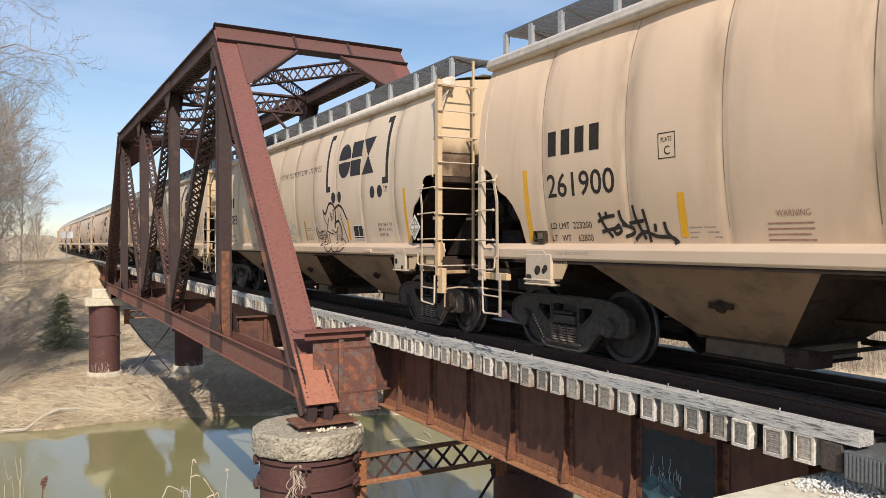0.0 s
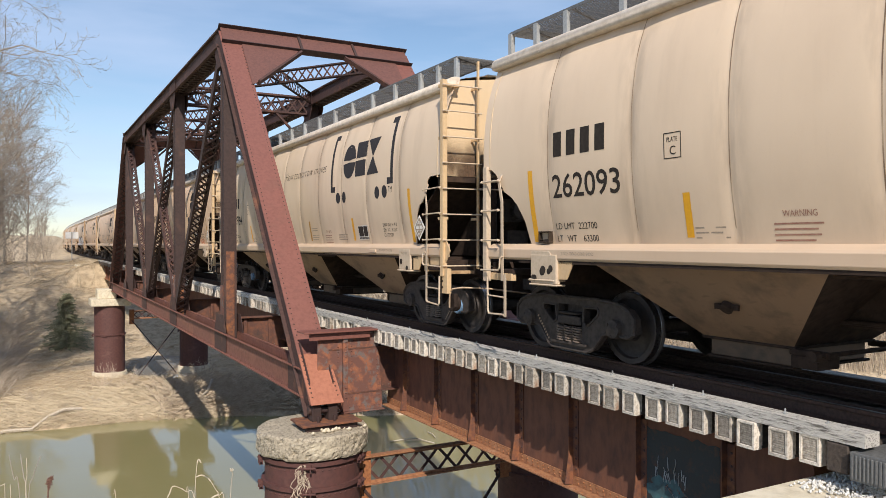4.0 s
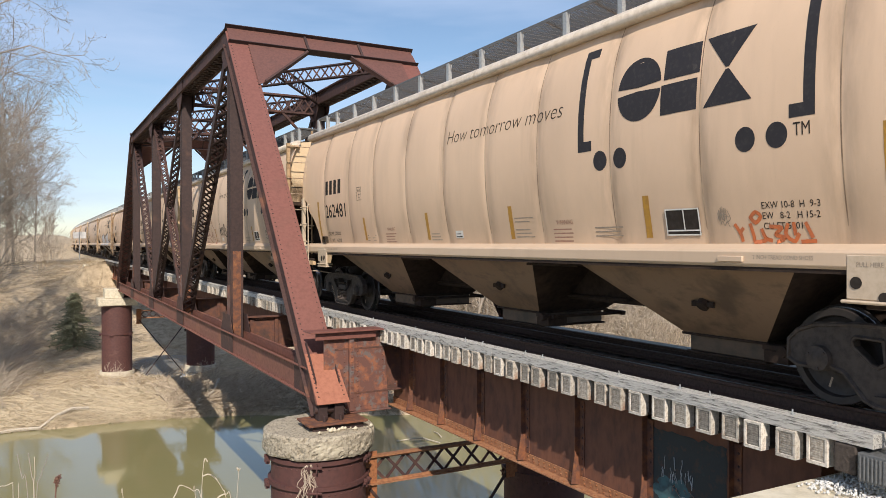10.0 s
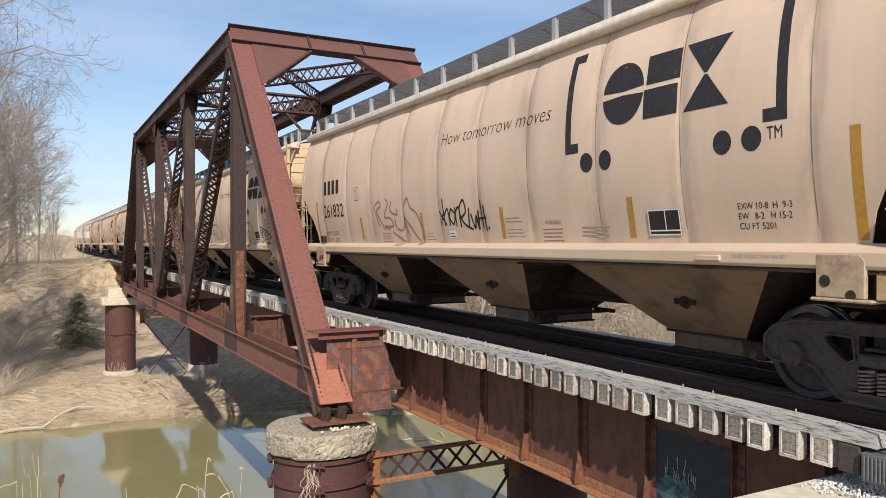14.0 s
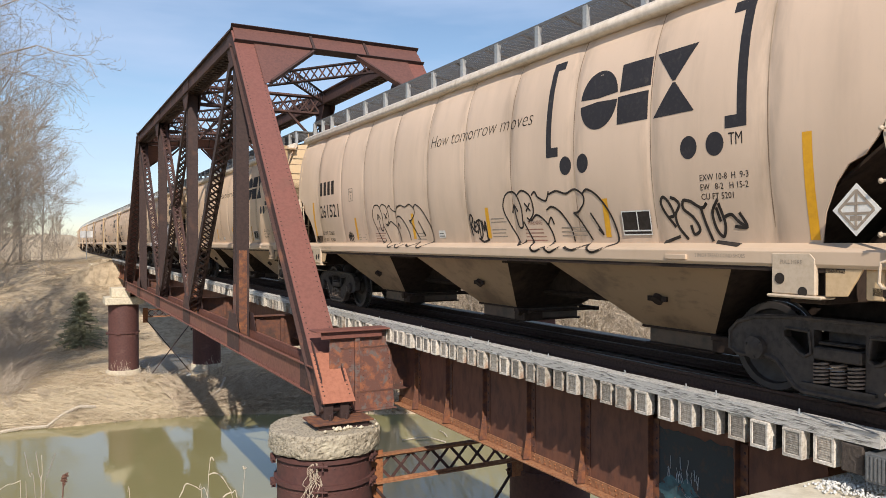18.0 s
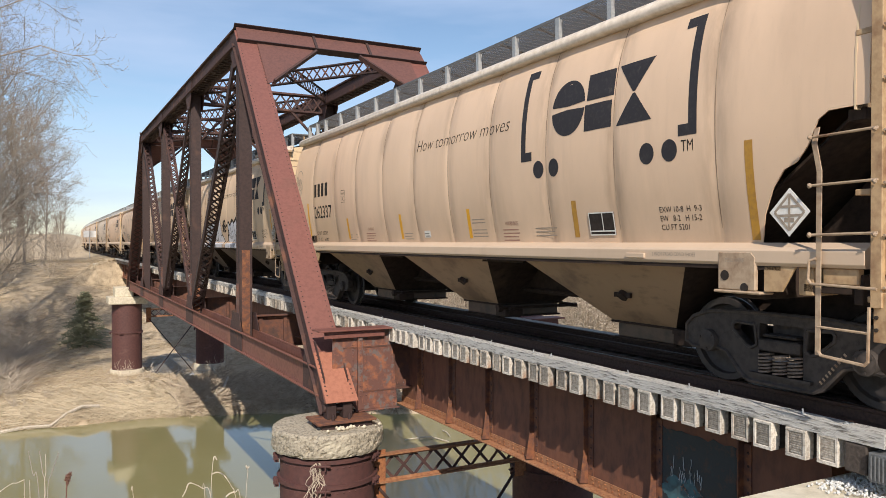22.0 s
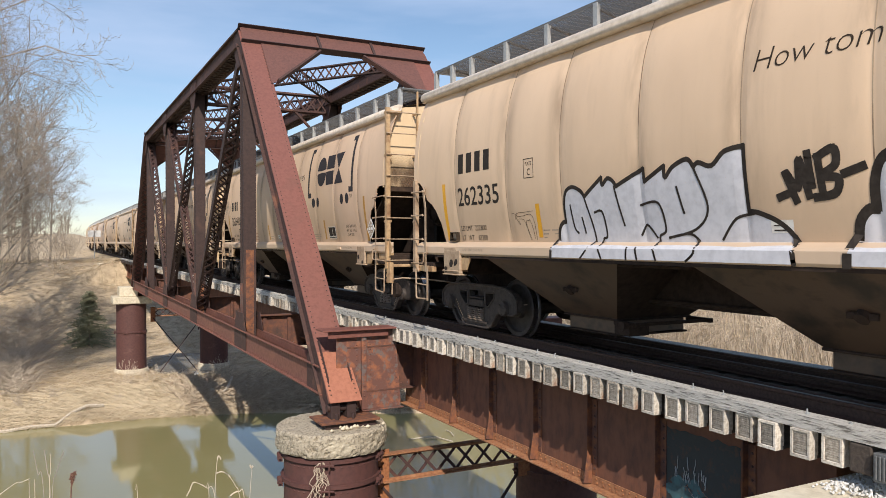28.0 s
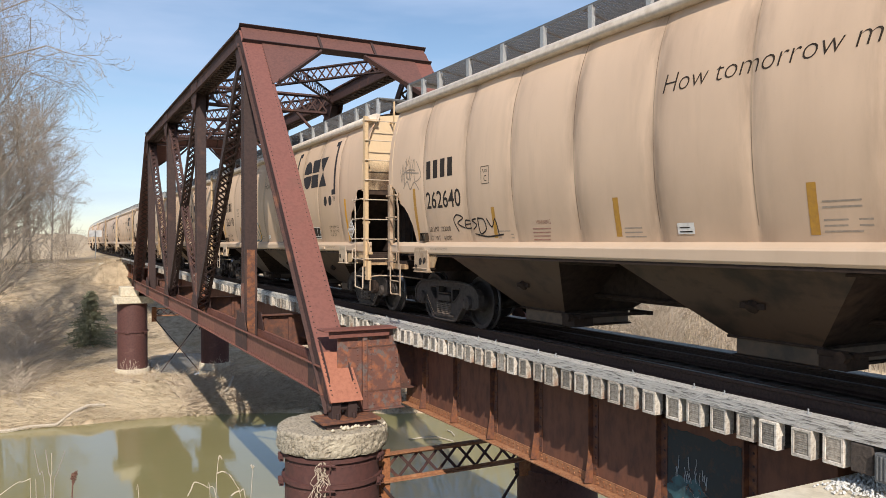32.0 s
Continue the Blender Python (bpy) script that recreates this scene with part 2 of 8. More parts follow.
HOSE = material("rubber_hose", (0.02, 0.02, 0.02), (0.03, 0.028, 0.027), rough=0.8, fine=30)
EAVE = material("eave_paint", (0.7, 0.61, 0.51), (0.56, 0.47, 0.375), (0.44, 0.35, 0.26), rough=0.5, fine=9, coarse=2, bump=0.03)
GROUND = material("dry_grass_ground", (0.54, 0.43, 0.295), (0.33, 0.255, 0.17), (0.42, 0.33, 0.23), rough=1, fine=2.2, coarse=0.1, bump=0.6, spec=0.1)
STRAW = material("dry_straw", (0.58, 0.48, 0.34), (0.44, 0.355, 0.24), (0.34, 0.265, 0.18), rough=0.95, fine=3, coarse=0.4, bump=0, spec=0.1)
BRUSH = material("bleached_brush", (0.5, 0.42, 0.33), (0.37, 0.305, 0.235), (0.58, 0.5, 0.4), rough=0.95, fine=3, coarse=0.5, bump=0, spec=0.2, tone=0.2)
WEED = material("dead_stalk", (0.52, 0.45, 0.34), (0.38, 0.32, 0.24), rough=0.9, fine=40, bump=0, spec=0.2)
# a little darker and browner than BRUSH
BRUSH_DARK = material("wet_brush", (0.42, 0.34, 0.25), (0.27, 0.21, 0.15), (0.52, 0.43, 0.33), rough=0.95, fine=3, coarse=0.7, bump=0, spec=0.2, tone=0.25)
SEED = material("red_brown_seed", (0.14, 0.075, 0.055), (0.24, 0.14, 0.095), rough=0.9, fine=30, bump=0, spec=0.2)
REED = material("dry_reed", (0.38, 0.315, 0.245), (0.28, 0.23, 0.175), (0.22, 0.18, 0.14), rough=0.95, fine=1.2, coarse=0.25, bump=0, spec=0.1)
BARK = material("grey_bark", (0.36, 0.31, 0.255), (0.22, 0.185, 0.15), (0.46, 0.41, 0.345), rough=0.95, fine=14, coarse=1.2, bump=0.5, spec=0.2)
TWIG = material("bare_twig", (0.3, 0.25, 0.2), (0.21, 0.175, 0.14), (0.38, 0.32, 0.26), rough=0.95, fine=3, coarse=0.5, bump=0, spec=0.2, tone=0.25)
NEEDLE = material("spruce_needles", (0.2, 0.2, 0.12), (0.27, 0.26, 0.17), (0.33, 0.3, 0.21), rough=0.85, fine=5, coarse=1, bump=0, spec=0.2)
STONE = material("white_ballast", (0.74, 0.73, 0.7), (0.58, 0.57, 0.54), rough=0.9, fine=12, bump=0.3, tone=0.15)
DRIFT = material("driftwood", (0.52, 0.45, 0.36), (0.36, 0.3, 0.23), rough=0.9, fine=14, bump=0.4)
SIGN = material("sign_white", (0.75, 0.75, 0.74), (0.65, 0.65, 0.63), rough=0.5, fine=8, bump=0)


def stain_material(name, colour, low, high):
    """A thin deposit, thick at one height and broken up towards another."""
    m = bpy.data.materials.new(name)
    m.use_nodes = True
    nt = m.node_tree
    N, L = nt.nodes, nt.links
    bs = N["Principled BSDF"]
    bs.inputs["Base Color"].default_value = rgb(colour)
    bs.inputs["Roughness"].default_value = 0.8
    co = N.new("ShaderNodeTexCoord")
    xyz = N.new("ShaderNodeSeparateXYZ")
    L.new(co.outputs["Object"], xyz.inputs[0])
    fade = N.new("ShaderNodeMapRange")
    fade.interpolation_type = "SMOOTHSTEP"
    fade.inputs[1].default_value, fade.inputs[2].default_value, fade.inputs[3].default_value, fade.inputs[4].default_value = low, high, 1.0, 0.0
    L.new(xyz.outputs["Z"], fade.inputs[0])
    mp = N.new("ShaderNodeMapping")
    mp.inputs["Scale"].default_value = (1, 1, 0.5)
    L.new(co.outputs["Object"], mp.inputs[0])
    n = N.new("ShaderNodeTexNoise")
    n.inputs["Scale"].default_value, n.inputs["Detail"].default_value = 2.6, 5
    L.new(mp.outputs[0], n.inputs["Vector"])
    r = N.new("ShaderNodeMapRange")
    r.inputs[1].default_value, r.inputs[2].default_value, r.inputs[4].default_value = 0.3, 0.62, 0.85
    L.new(n.outputs["Fac"], r.inputs[0])
    both = N.new("ShaderNodeMath")
    both.operation = "MULTIPLY"
    L.new(fade.outputs[0], both.inputs[0])
    L.new(r.outputs[0], both.inputs[1])
    L.new(both.outputs[0], bs.inputs["Alpha"])
    return m


SOOT = stain_material("soot", (0.11, 0.065, 0.038), 2.62, 3.35)


def water_material(name, colour, ior):
    m = bpy.data.materials.new(name)
    m.use_nodes = True
    nt = m.node_tree
    N, L = nt.nodes, nt.links
    bs = N["Principled BSDF"]
    bs.inputs["Base Color"].default_value = rgb(colour)
    bs.inputs["Roughness"].default_value = 0.045
    bs.inputs["IOR"].default_value = ior
    bs.inputs["Coat Weight"].default_value = 0.22
    bs.inputs["Coat Roughness"].default_value = 0.03
    bs.inputs["Coat IOR"].default_value = 1.6
    co = N.new("ShaderNodeTexCoord")
    h = None
    for scale, st, amp in ((0.5, (1, 2.2, 1), 0.5), (2.2, (0.7, 2.4, 1), 0.22)):
        mp = N.new("ShaderNodeMapping")
        mp.inputs["Scale"].default_value = st
        n = N.new("ShaderNodeTexNoise")
        n.inputs["Scale"].default_value, n.inputs["Detail"].default_value = scale, 3
        L.new(co.outputs["Object"], mp.inputs[0])
        L.new(mp.outputs[0], n.inputs["Vector"])
        a = N.new("ShaderNodeMath")
        a.operation = "MULTIPLY_ADD"
        a.inputs[1].default_value = amp
        L.new(n.outputs["Fac"], a.inputs[0])
        if h:
            L.new(h, a.inputs[2])
        h = a.outputs[0]
    b = N.new("ShaderNodeBump")
    b.inputs["Strength"].default_value, b.inputs["Distance"].default_value = 0.12, 0.08
    L.new(h, b.inputs["Height"])
    L.new(b.outputs[0], bs.inputs["Normal"])
    return m


WATER = water_material("river_water", (0.25, 0.228, 0.108), 1.45)
PUDDLE = water_material("flood_water", (0.3, 0.29, 0.27), 1.9)


# ---- mesh building ----
class Solid:
    """Gathers simple solids into one mesh."""

    def __init__(self):
        self.v, self.f = [], []

    def add(self, vs, fs):
        n = len(self.v)
        self.v.extend(tuple(p) for p in vs)
        self.f.extend(tuple(n + i for i in q) for q in fs)
        return self

    def box(self, x0, x1, y0, y1, z0, z1):
        return self.add([(x, y, z) for x in (x0, x1) for y in (y0, y1) for z in (z0, z1)],
                        [(0, 1, 3, 2), (4, 6, 7, 5), (0, 4, 5, 1), (2, 3, 7, 6), (0, 2, 6, 4), (1, 5, 7, 3)])

    def beam(self, a, b, w, h, side=(1, 0, 0), over=0.0, du=0.0, dv=0.0):
        """A bar from a to b: w wide along side, h across it; du, dv shift it in its section."""
        a, b = Vector(a), Vector(b)
        d = (b - a).normalized()
        a, b = a - d * over, b + d * over
        s = Vector(side)
        s = (s - d * s.dot(d)).normalized()
        u = d.cross(s)
        vs = [p + s * (i * w / 2 + du) + u * (j * h / 2 + dv) for p in (a, b) for i, j in ((-1, -1), (1, -1), (1, 1), (-1, 1))]
        return self.add(vs, [(0, 3, 2, 1), (4, 5, 6, 7), (0, 1, 5, 4), (1, 2, 6, 5), (2, 3, 7, 6), (3, 0, 4, 7)])

    def rod(self, a, b, r, n=8, r2=None):
        a, b = Vector(a), Vector(b)
        d = (b - a).normalized()
        s = d.orthogonal().normalized()
        u = d.cross(s)
        r2 = r if r2 is None else r2
        vs = [p + (s * math.cos(k * 2 * math.pi / n) + u * math.sin(k * 2 * math.pi / n)) * q for p, q in ((a, r), (b, r2)) for k in range(n)]
        fs = [(k, (k + 1) % n, n + (k + 1) % n, n + k) for k in range(n)]
        return self.add(vs, fs + [tuple(range(n))[::-1], tuple(range(n, 2 * n))])

    def pipe(self, pts, r, n=6):
        """A bent round bar through the points, in one piece."""
        pts = [Vector(p) for p in pts]
        dirs = [(b - a).normalized() for a, b in zip(pts, pts[1:])]
        u = dirs[0].orthogonal().normalized()
        vs = []
        for i, p in enumerate(pts):
            d = (dirs[max(0, i - 1)] + dirs[min(i, len(dirs) - 1)])
            d = d.normalized() if d.length > 1e-6 else dirs[min(i, len(dirs) - 1)]
            u = (u - d * u.dot(d)).normalized()
            w = d.cross(u)
            vs += [p + (u * math.cos(k * 2 * math.pi / n) + w * math.sin(k * 2 * math.pi / n)) * r for k in range(n)]
        m = len(pts)
        fs = [(i * n + k, i * n + (k + 1) % n, (i + 1) * n + (k + 1) % n, (i + 1) * n + k) for i in range(m - 1) for k in range(n)]
        return self.add(vs, fs + [tuple(range(n))[::-1], tuple(range((m - 1) * n, m * n))])

    def plate(self, poly, offset):
        """A flat polygon with thickness: offset is the way to its other face."""
        n, o = len(poly), Vector(offset)
        vs = [Vector(p) for p in poly] + [Vector(p) + o for p in poly]
        return self.add(vs, [tuple(range(n))[::-1], tuple(range(n, 2 * n))] + [(k, (k + 1) % n, n + (k + 1) % n, n + k) for k in range(n)])

    def lathe(self, profile, centre, axis, n=24):
        """Turns (radius, along) pairs round an axis through centre."""
        d = Vector(axis).normalized()
        s = d.orthogonal().normalized()
        u = d.cross(s)
        c = Vector(centre)
        m = len(profile)
        vs = [c + d * h + (s * math.cos(k * 2 * math.pi / n) + u * math.sin(k * 2 * math.pi / n)) * r for k in range(n) for r, h in profile]
        fs = [(k * m + i, k * m + i + 1, ((k + 1) % n) * m + i + 1, ((k + 1) % n) * m + i) for k in range(n) for i in range(m - 1)]
        return self.add(vs, fs)

    def dome(self, p, normal, r):
        """A rivet head."""
        d = Vector(normal).normalized()
        s = d.orthogonal().normalized()
        u = d.cross(s)
        p = Vector(p)
        ring = [p + (s * math.cos(k * math.pi / 3) + u * math.sin(k * math.pi / 3)) * r for k in range(6)]
        return self.add(ring + [p + d * r * 0.75], [(k, (k + 1) % 6, 6) for k in range(6)])

    def mesh(self, name, mat, bevel=0.0, smooth=False):
        me = bpy.data.meshes.new(name)
        me.from_pydata(self.v, [], self.f)
        me.validate()
        bm = bmesh.new()
        bm.from_mesh(me)
        bmesh.ops.recalc_face_normals(bm, faces=bm.faces)
        if bevel:
            bmesh.ops.bevel(bm, geom=[e for e in bm.edges if len(e.link_faces) == 2 and e.calc_face_angle(0) > 0.6],
                            offset=bevel, segments=1, affect="EDGES", clamp_overlap=True)
        bm.to_mesh(me)
        bm.free()
        if smooth:
            for p in me.polygons:
                p.use_smooth = True
            me.set_sharp_from_angle(angle=radians(38))
        me.materials.append(mat)
        return me


def part(name, solid, mat, parent, label="", bevel=0.0, smooth=False, kind=""):
    ob = new(name, solid.mesh(name, mat, bevel, smooth))
    ob.parent = parent
    return tagged(ob, label, kind=kind)


def thing(name, label, category, place=(0, 0, 0), group="", kind=""):
    ob = new(name)
    ob.empty_display_size = 0.3
    ob.location = place
    return tagged(ob, label, category, group, kind)


def structure(name, solid, mat, label, bevel=0.0, smooth=False, kind="structure"):
    return tagged(new(name, solid.mesh(name, mat, bevel, smooth)), label, kind=kind)


# ---- ground and river ----
XC = 7.45
WATER_Z = -7.5


def step(a, b, v):
    v = min(1.0, max(0.0, (v - a) / (b - a)))
    return v * v * (3 - 2 * v)


def far_edge(x):
    return 41.5 - 0.3 * x + 1.2 * math.sin(x * 0.21) if x > -60 else 59.5 + 0.1 * (x + 60)


def ground_z(x, y):
    edge = far_edge(min(max(x, -150), 160))
    z = -0.14 - 0.5 * step(2.4, 4.2, x) if y < 4.5 else -0.45
    # near bank
    d = y + 0.05 * abs(x - 3) - 1.6
    z += max(-8.55, -0.95 * max(0.0, d) + 0.25 * min(1.0, max(0.0, d)))
    # far bank and flood plain, higher on the train's other side
    rise = y - edge
    bank = -9.0 + 1.85 * step(-3.5, 0.9, rise) + 0.42 * step(0.6, 4.0, rise) - 0.12 * step(5, 10, rise)
    if rise > -3.5:
        z = bank + 3.2 * step(14, 40, x) * step(4, 26, rise)
    if 44 < y < 68 and abs(x - 8.2) < 8:
        z = min(z, -7.2 + 0.05 * max(0.0, math.hypot((x - 8.2) * 2.2, y - 55) - 3.6) ** 2)
    if y > 50:
        z += 6.2 * step(64, 86, y + 0.06 * abs(x - XC)) * (1 - 0.72 * step(11, 18, x)) + 6 * step(150, 420, math.hypot(x, y))
    elif abs(x) > 120:
        z += 9 * step(120, 380, abs(x))
    # the railway's own bank
    if y > 78:
        side = abs(x - XC)
        z = max(z, -0.42 - max(0.0, side - 2.6) * 0.55)
    return z + 0.14 * noise.noise((x * 0.32, y * 0.32, 0.3)) * (1 if y > 20 else 0.3) + 0.05 * noise.noise((x * 1.3, y * 1.3, 4.0))


def axis_steps(lo, hi, mid0, mid1, fine):
    vals, v = [], mid0
    while v < mid1:
        vals.append(v)
        v += fine
    g, v = fine, mid1
    while v < hi:
        vals.append(v)
        g *= 1.16
        v += g
    vals.append(hi)
    g, v = fine, mid0
    low = []
    while v > lo:
        g *= 1.16
        v -= g
        low.append(max(v, lo))
    return low[::-1] + vals


def make_ground():
    xs, ys = axis_steps(-3000, 3000, -30, 70, 0.8), axis_steps(-3000, 3000, -6, 96, 0.8)
    s = Solid()
    s.v = [(x, y, ground_z(x, y)) for y in ys for x in xs]
    w = len(xs)
    s.f = [(j * w + i, j * w + i + 1, (j + 1) * w + i + 1, (j + 1) * w + i) for j in range(len(ys) - 1) for i in range(w - 1)]
    structure("ground", s, GROUND, "dry late-winter grass and earth on the river banks", smooth=True)
    s = Solid()
    s.add([(-420, 0, WATER_Z), (420, 0, WATER_Z), (420, 75, WATER_Z), (-420, 75, WATER_Z)], [(0, 1, 2, 3)])
    structure("water", s, WATER, "still olive-green river water reflecting the sky")
    # shallow flood water left standing on the flat under the bridge
    s = Solid()
    n = 30
    ring = [(8.2 + 2.5 * math.cos(a) * (1 + 0.25 * noise.noise((math.cos(a) * 2, math.sin(a) * 2, 1))), 55 + 5.6 * math.sin(a) * (1 + 0.3 * noise.noise((math.cos(a) * 2, math.sin(a) * 2, 7))), -6.95)
            for a in [k * 2 * math.pi / n for k in range(n)]]
    s.add(ring, [tuple(range(n))])
    structure("flood_puddle", s, PUDDLE, "shallow puddle of flood water under the bridge")


make_ground()

# ---- truss span ----
XL, XR = 4.9, 10.0
PANEL = 7.65
ZB, ZT = -1.18, 7.17
PY = [13.95, 21.1, 28.75, 36.4, 44.05, 51.7]


def lacing(s, a, b, side, w, off, pitch, bar=0.055, cross=True):
    """Flat lattice bars between the two flanges of a member: side is the way across it, off shifts the plane."""
    a, b = Vector(a), Vector(b)
    d = (b - a)
    n = max(2, round(d.length / pitch))
    sd = Vector(side)
    sd = (sd - d.normalized() * sd.dot(d.normalized())).normalized()
    nrm = d.normalized().cross(sd)
    o = nrm * off
    for k in range(n):
        p, q = a + d * (k / n), a + d * ((k + 1) / n)
        for sg in ((1, -1) if cross else ((1,) if k % 2 else (-1,))):
            s.beam(p + sd * (w / 2 * sg) + o, q - sd * (w / 2 * sg) + o + nrm * (0.006 * sg), bar, 0.012, side=sd)
    return s


def rivet_row(s, a, b, normal, pitch=0.11, r=0.017):
    a, b = Vector(a), Vector(b)
    n = max(1, int((b - a).length / pitch))
    for k in range(n + 1):
        s.dome(a + (b - a) * (k / n), normal, r)
    return s


def box_member(name, a, b, w, h, cover, parent, mat, label, plate_mat=None, lace_pitch=0.36, rivets=True):
    """Two channels with a riveted cover plate on one face (cover = +1 or -1) and lattice on the other."""
    a, b = Vector(a), Vector(b)
    d = (b - a).normalized()
    side = Vector((1, 0, 0))
    up = d.cross(side).normalized()
    ob = None
    for sg in (-1, 1):
        s = Solid()
        s.beam(a, b, 0.022, h - 0.03, du=sg * (w / 2 - 0.02))
        for e in (-1, 1):
            s.beam(a, b, 0.1, 0.02, du=sg * (w / 2 + 0.02), dv=e * (h / 2 - 0.03))
        if ob is None:
            ob = part(name, s, mat, parent, label)
        else:
            part("channel", s, mat, ob)
    s = Solid()
    s.beam(a, b, w + 0.14, 0.024, dv=cover * (h / 2))
    part("cover_plate", s, plate_mat or mat, ob, "flat riveted cover plate", bevel=0.004)
    l = Solid()
    lacing(l, a, b, side, w - 0.02, -cover * (h / 2 - 0.01), lace_pitch, 0.06)
    part("lacing", l, RED_POST, ob, "crossed flat lattice bars", kind="stuff")
    if rivets:
        r = Solid()
        for sg in (-1, 1):
            o = side * (sg * (w / 2 - 0.0)) + up * (cover * (h / 2 + 0.012))
            rivet_row(r, a + o, b + o, up * cover, 0.13, 0.018)
            for e in (-1, 1):
                o = side * (sg * (w / 2 - 0.008)) + up * (e * (h / 2 - 0.1))
                rivet_row(r, a + o, b + o, side * sg, 0.16, 0.017)
        part("rivet_work", r, mat, ob, kind="stuff")
    return ob


def lattice_member(name, a, b, w, h, parent, mat, lace_mat, pitch=0.34, bar=0.05):
    """A built-up diagonal: two channels side by side, w apart across the bridge, joined by crossed bars on both faces."""
    a, b = Vector(a), Vector(b)
    ob = None
    for sg in (-1, 1):
        s = Solid()
        s.beam(a, b, 0.016, h, side=(1, 0, 0), du=sg * w / 2)
        for e in (-1, 1):
            s.beam(a, b, 0.06, 0.014, side=(1, 0, 0), du=sg * (w / 2 - 0.03), dv=e * (h / 2 - 0.007))
        ob = part(name if sg < 0 else "channel", s, mat, parent if sg < 0 else ob, "built-up riveted lattice member" if sg < 0 else "")
    for e in (-1, 1):
        l = Solid()
        lacing(l, a, b, (1, 0, 0), w - 0.05, e * (h / 2 + 0.008), pitch, bar)
        part("lacing", l, lace_mat, ob.parent if ob.parent is not parent else ob, "crossed flat lattice bars", kind="stuff")
    return ob.parent


def truss_bridge():
    root = thing("truss_bridge", "rust-red riveted steel through-truss railway bridge on round piers", "truss bridge", (XC, (PY[0] + PY[5]) / 2, ZB))
    inv = -Vector(root.location)
    made = []

    def keep(ob):
        made.append(ob)
        return ob

    for x in (XL, XR):
        out = -1 if x == XL else 1
        near = x == XL
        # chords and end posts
        keep(box_member("top_chord", (x, PY[1], ZT), (x, PY[4], ZT), 0.44, 0.5, 1 if (Vector((0, 1, 0)).cross(Vector((1, 0, 0)))).z > 0 else -1, root, RED_DEEP, "heavy box top chord with riveted cover plate"))
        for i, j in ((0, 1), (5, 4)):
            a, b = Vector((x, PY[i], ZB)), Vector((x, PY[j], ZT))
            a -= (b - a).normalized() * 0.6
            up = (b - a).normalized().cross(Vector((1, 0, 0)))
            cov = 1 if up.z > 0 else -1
            keep(box_member("end_post", a, b, 0.46, 0.46, cov, root, RED_DEEP, "sloping end post with smooth riveted cover plate", RED))
        s = Solid().box(x - 0.2, x + 0.2, PY[0], PY[5], ZB - 0.262, ZB - 0.25)
        ch = keep(part("bottom_chord", s, RED, root, "twin-plate bottom chord with rusty flanges"))
        for sg in (-1, 1):
            s = Solid()
            s.box(x + sg * 0.2 - 0.012, x + sg * 0.2 + 0.012, PY[0], PY[5], ZB - 0.27, ZB + 0.27)
            part("chord_plate", s, RED_CHORD, ch)
            s = Solid()
            for e in (-1, 1):
                s.box(x + sg * 0.24 - 0.05, x + sg * 0.24 + 0.05, PY[0], PY[5], ZB + e * 0.26 - 0.01, ZB + e * 0.26 + 0.01)
            part("chord_angle", s, RED_CHORD, ch, "rusty edge angle")
        l = Solid()
        lacing(l, (x, PY[0], ZB), (x, PY[5], ZB), (1, 0, 0), 0.42, 0.24, 0.5, 0.06)
        part("lacing", l, RED_DARK, ch, kind="stuff")
        r = Solid()
        for e in (-0.2, 0.2):
            rivet_row(r, (x + out * 0.213, PY[0], ZB + e), (x + out * 0.213, PY[5], ZB + e), (out, 0, 0), 0.16)
        part("rivet_work", r, RED, ch, kind="stuff")
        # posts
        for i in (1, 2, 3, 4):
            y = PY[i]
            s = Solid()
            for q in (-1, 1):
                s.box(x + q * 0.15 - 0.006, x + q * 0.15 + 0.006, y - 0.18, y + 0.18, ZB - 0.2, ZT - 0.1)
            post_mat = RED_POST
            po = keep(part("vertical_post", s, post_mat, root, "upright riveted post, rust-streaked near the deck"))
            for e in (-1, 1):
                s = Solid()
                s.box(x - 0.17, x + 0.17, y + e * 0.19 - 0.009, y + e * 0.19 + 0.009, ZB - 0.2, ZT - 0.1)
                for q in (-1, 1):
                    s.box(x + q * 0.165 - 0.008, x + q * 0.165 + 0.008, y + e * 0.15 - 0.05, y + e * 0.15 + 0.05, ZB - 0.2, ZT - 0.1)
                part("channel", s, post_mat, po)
            r = Solid()
            for e in (-0.15, 0.15):
                rivet_row(r, (x + out * 0.173, y + e, ZB), (x + out * 0.173, y + e, ZT - 0.3), (out, 0, 0), 0.15)
            part("rivet_work", r, RED_DEEP, po, kind="stuff")
            # thin added plates carry the rust patches of the near posts
            if near and y in (PY[1], PY[2]):
                s = Solid().box(x - 0.186, x - 0.174, y - 0.12, y + 0.12, ZB + 0.1, 0.35 if y == PY[1] else -0.2)
                part("splice_plate", s, RUST_MOTTLE, po, "orange mottled rust laid on the post as a thin plate", bevel=0.004)
            if near and i in (1, 2):
                s = Solid().box(x - 0.11, x + 0.11, y - 0.212, y - 0.202, ZB - 0.15, 1.3 if i == 1 else 0.0)
                part("face_plate", s, RUST_MOTTLE, po, "rust streaks laid on the post's face as a thin plate", bevel=0.003)
            # rusted sleeve of plates round the foot of the post
            s = Solid()
            s.box(x + out * 0.176, x + out * 0.19, y - 0.17, y + 0.17, ZB - 0.05, ZB + 1.55)
            part("foot_plate", s, PATCHY, po, "scaling rusty plate at the foot", bevel=0.004)
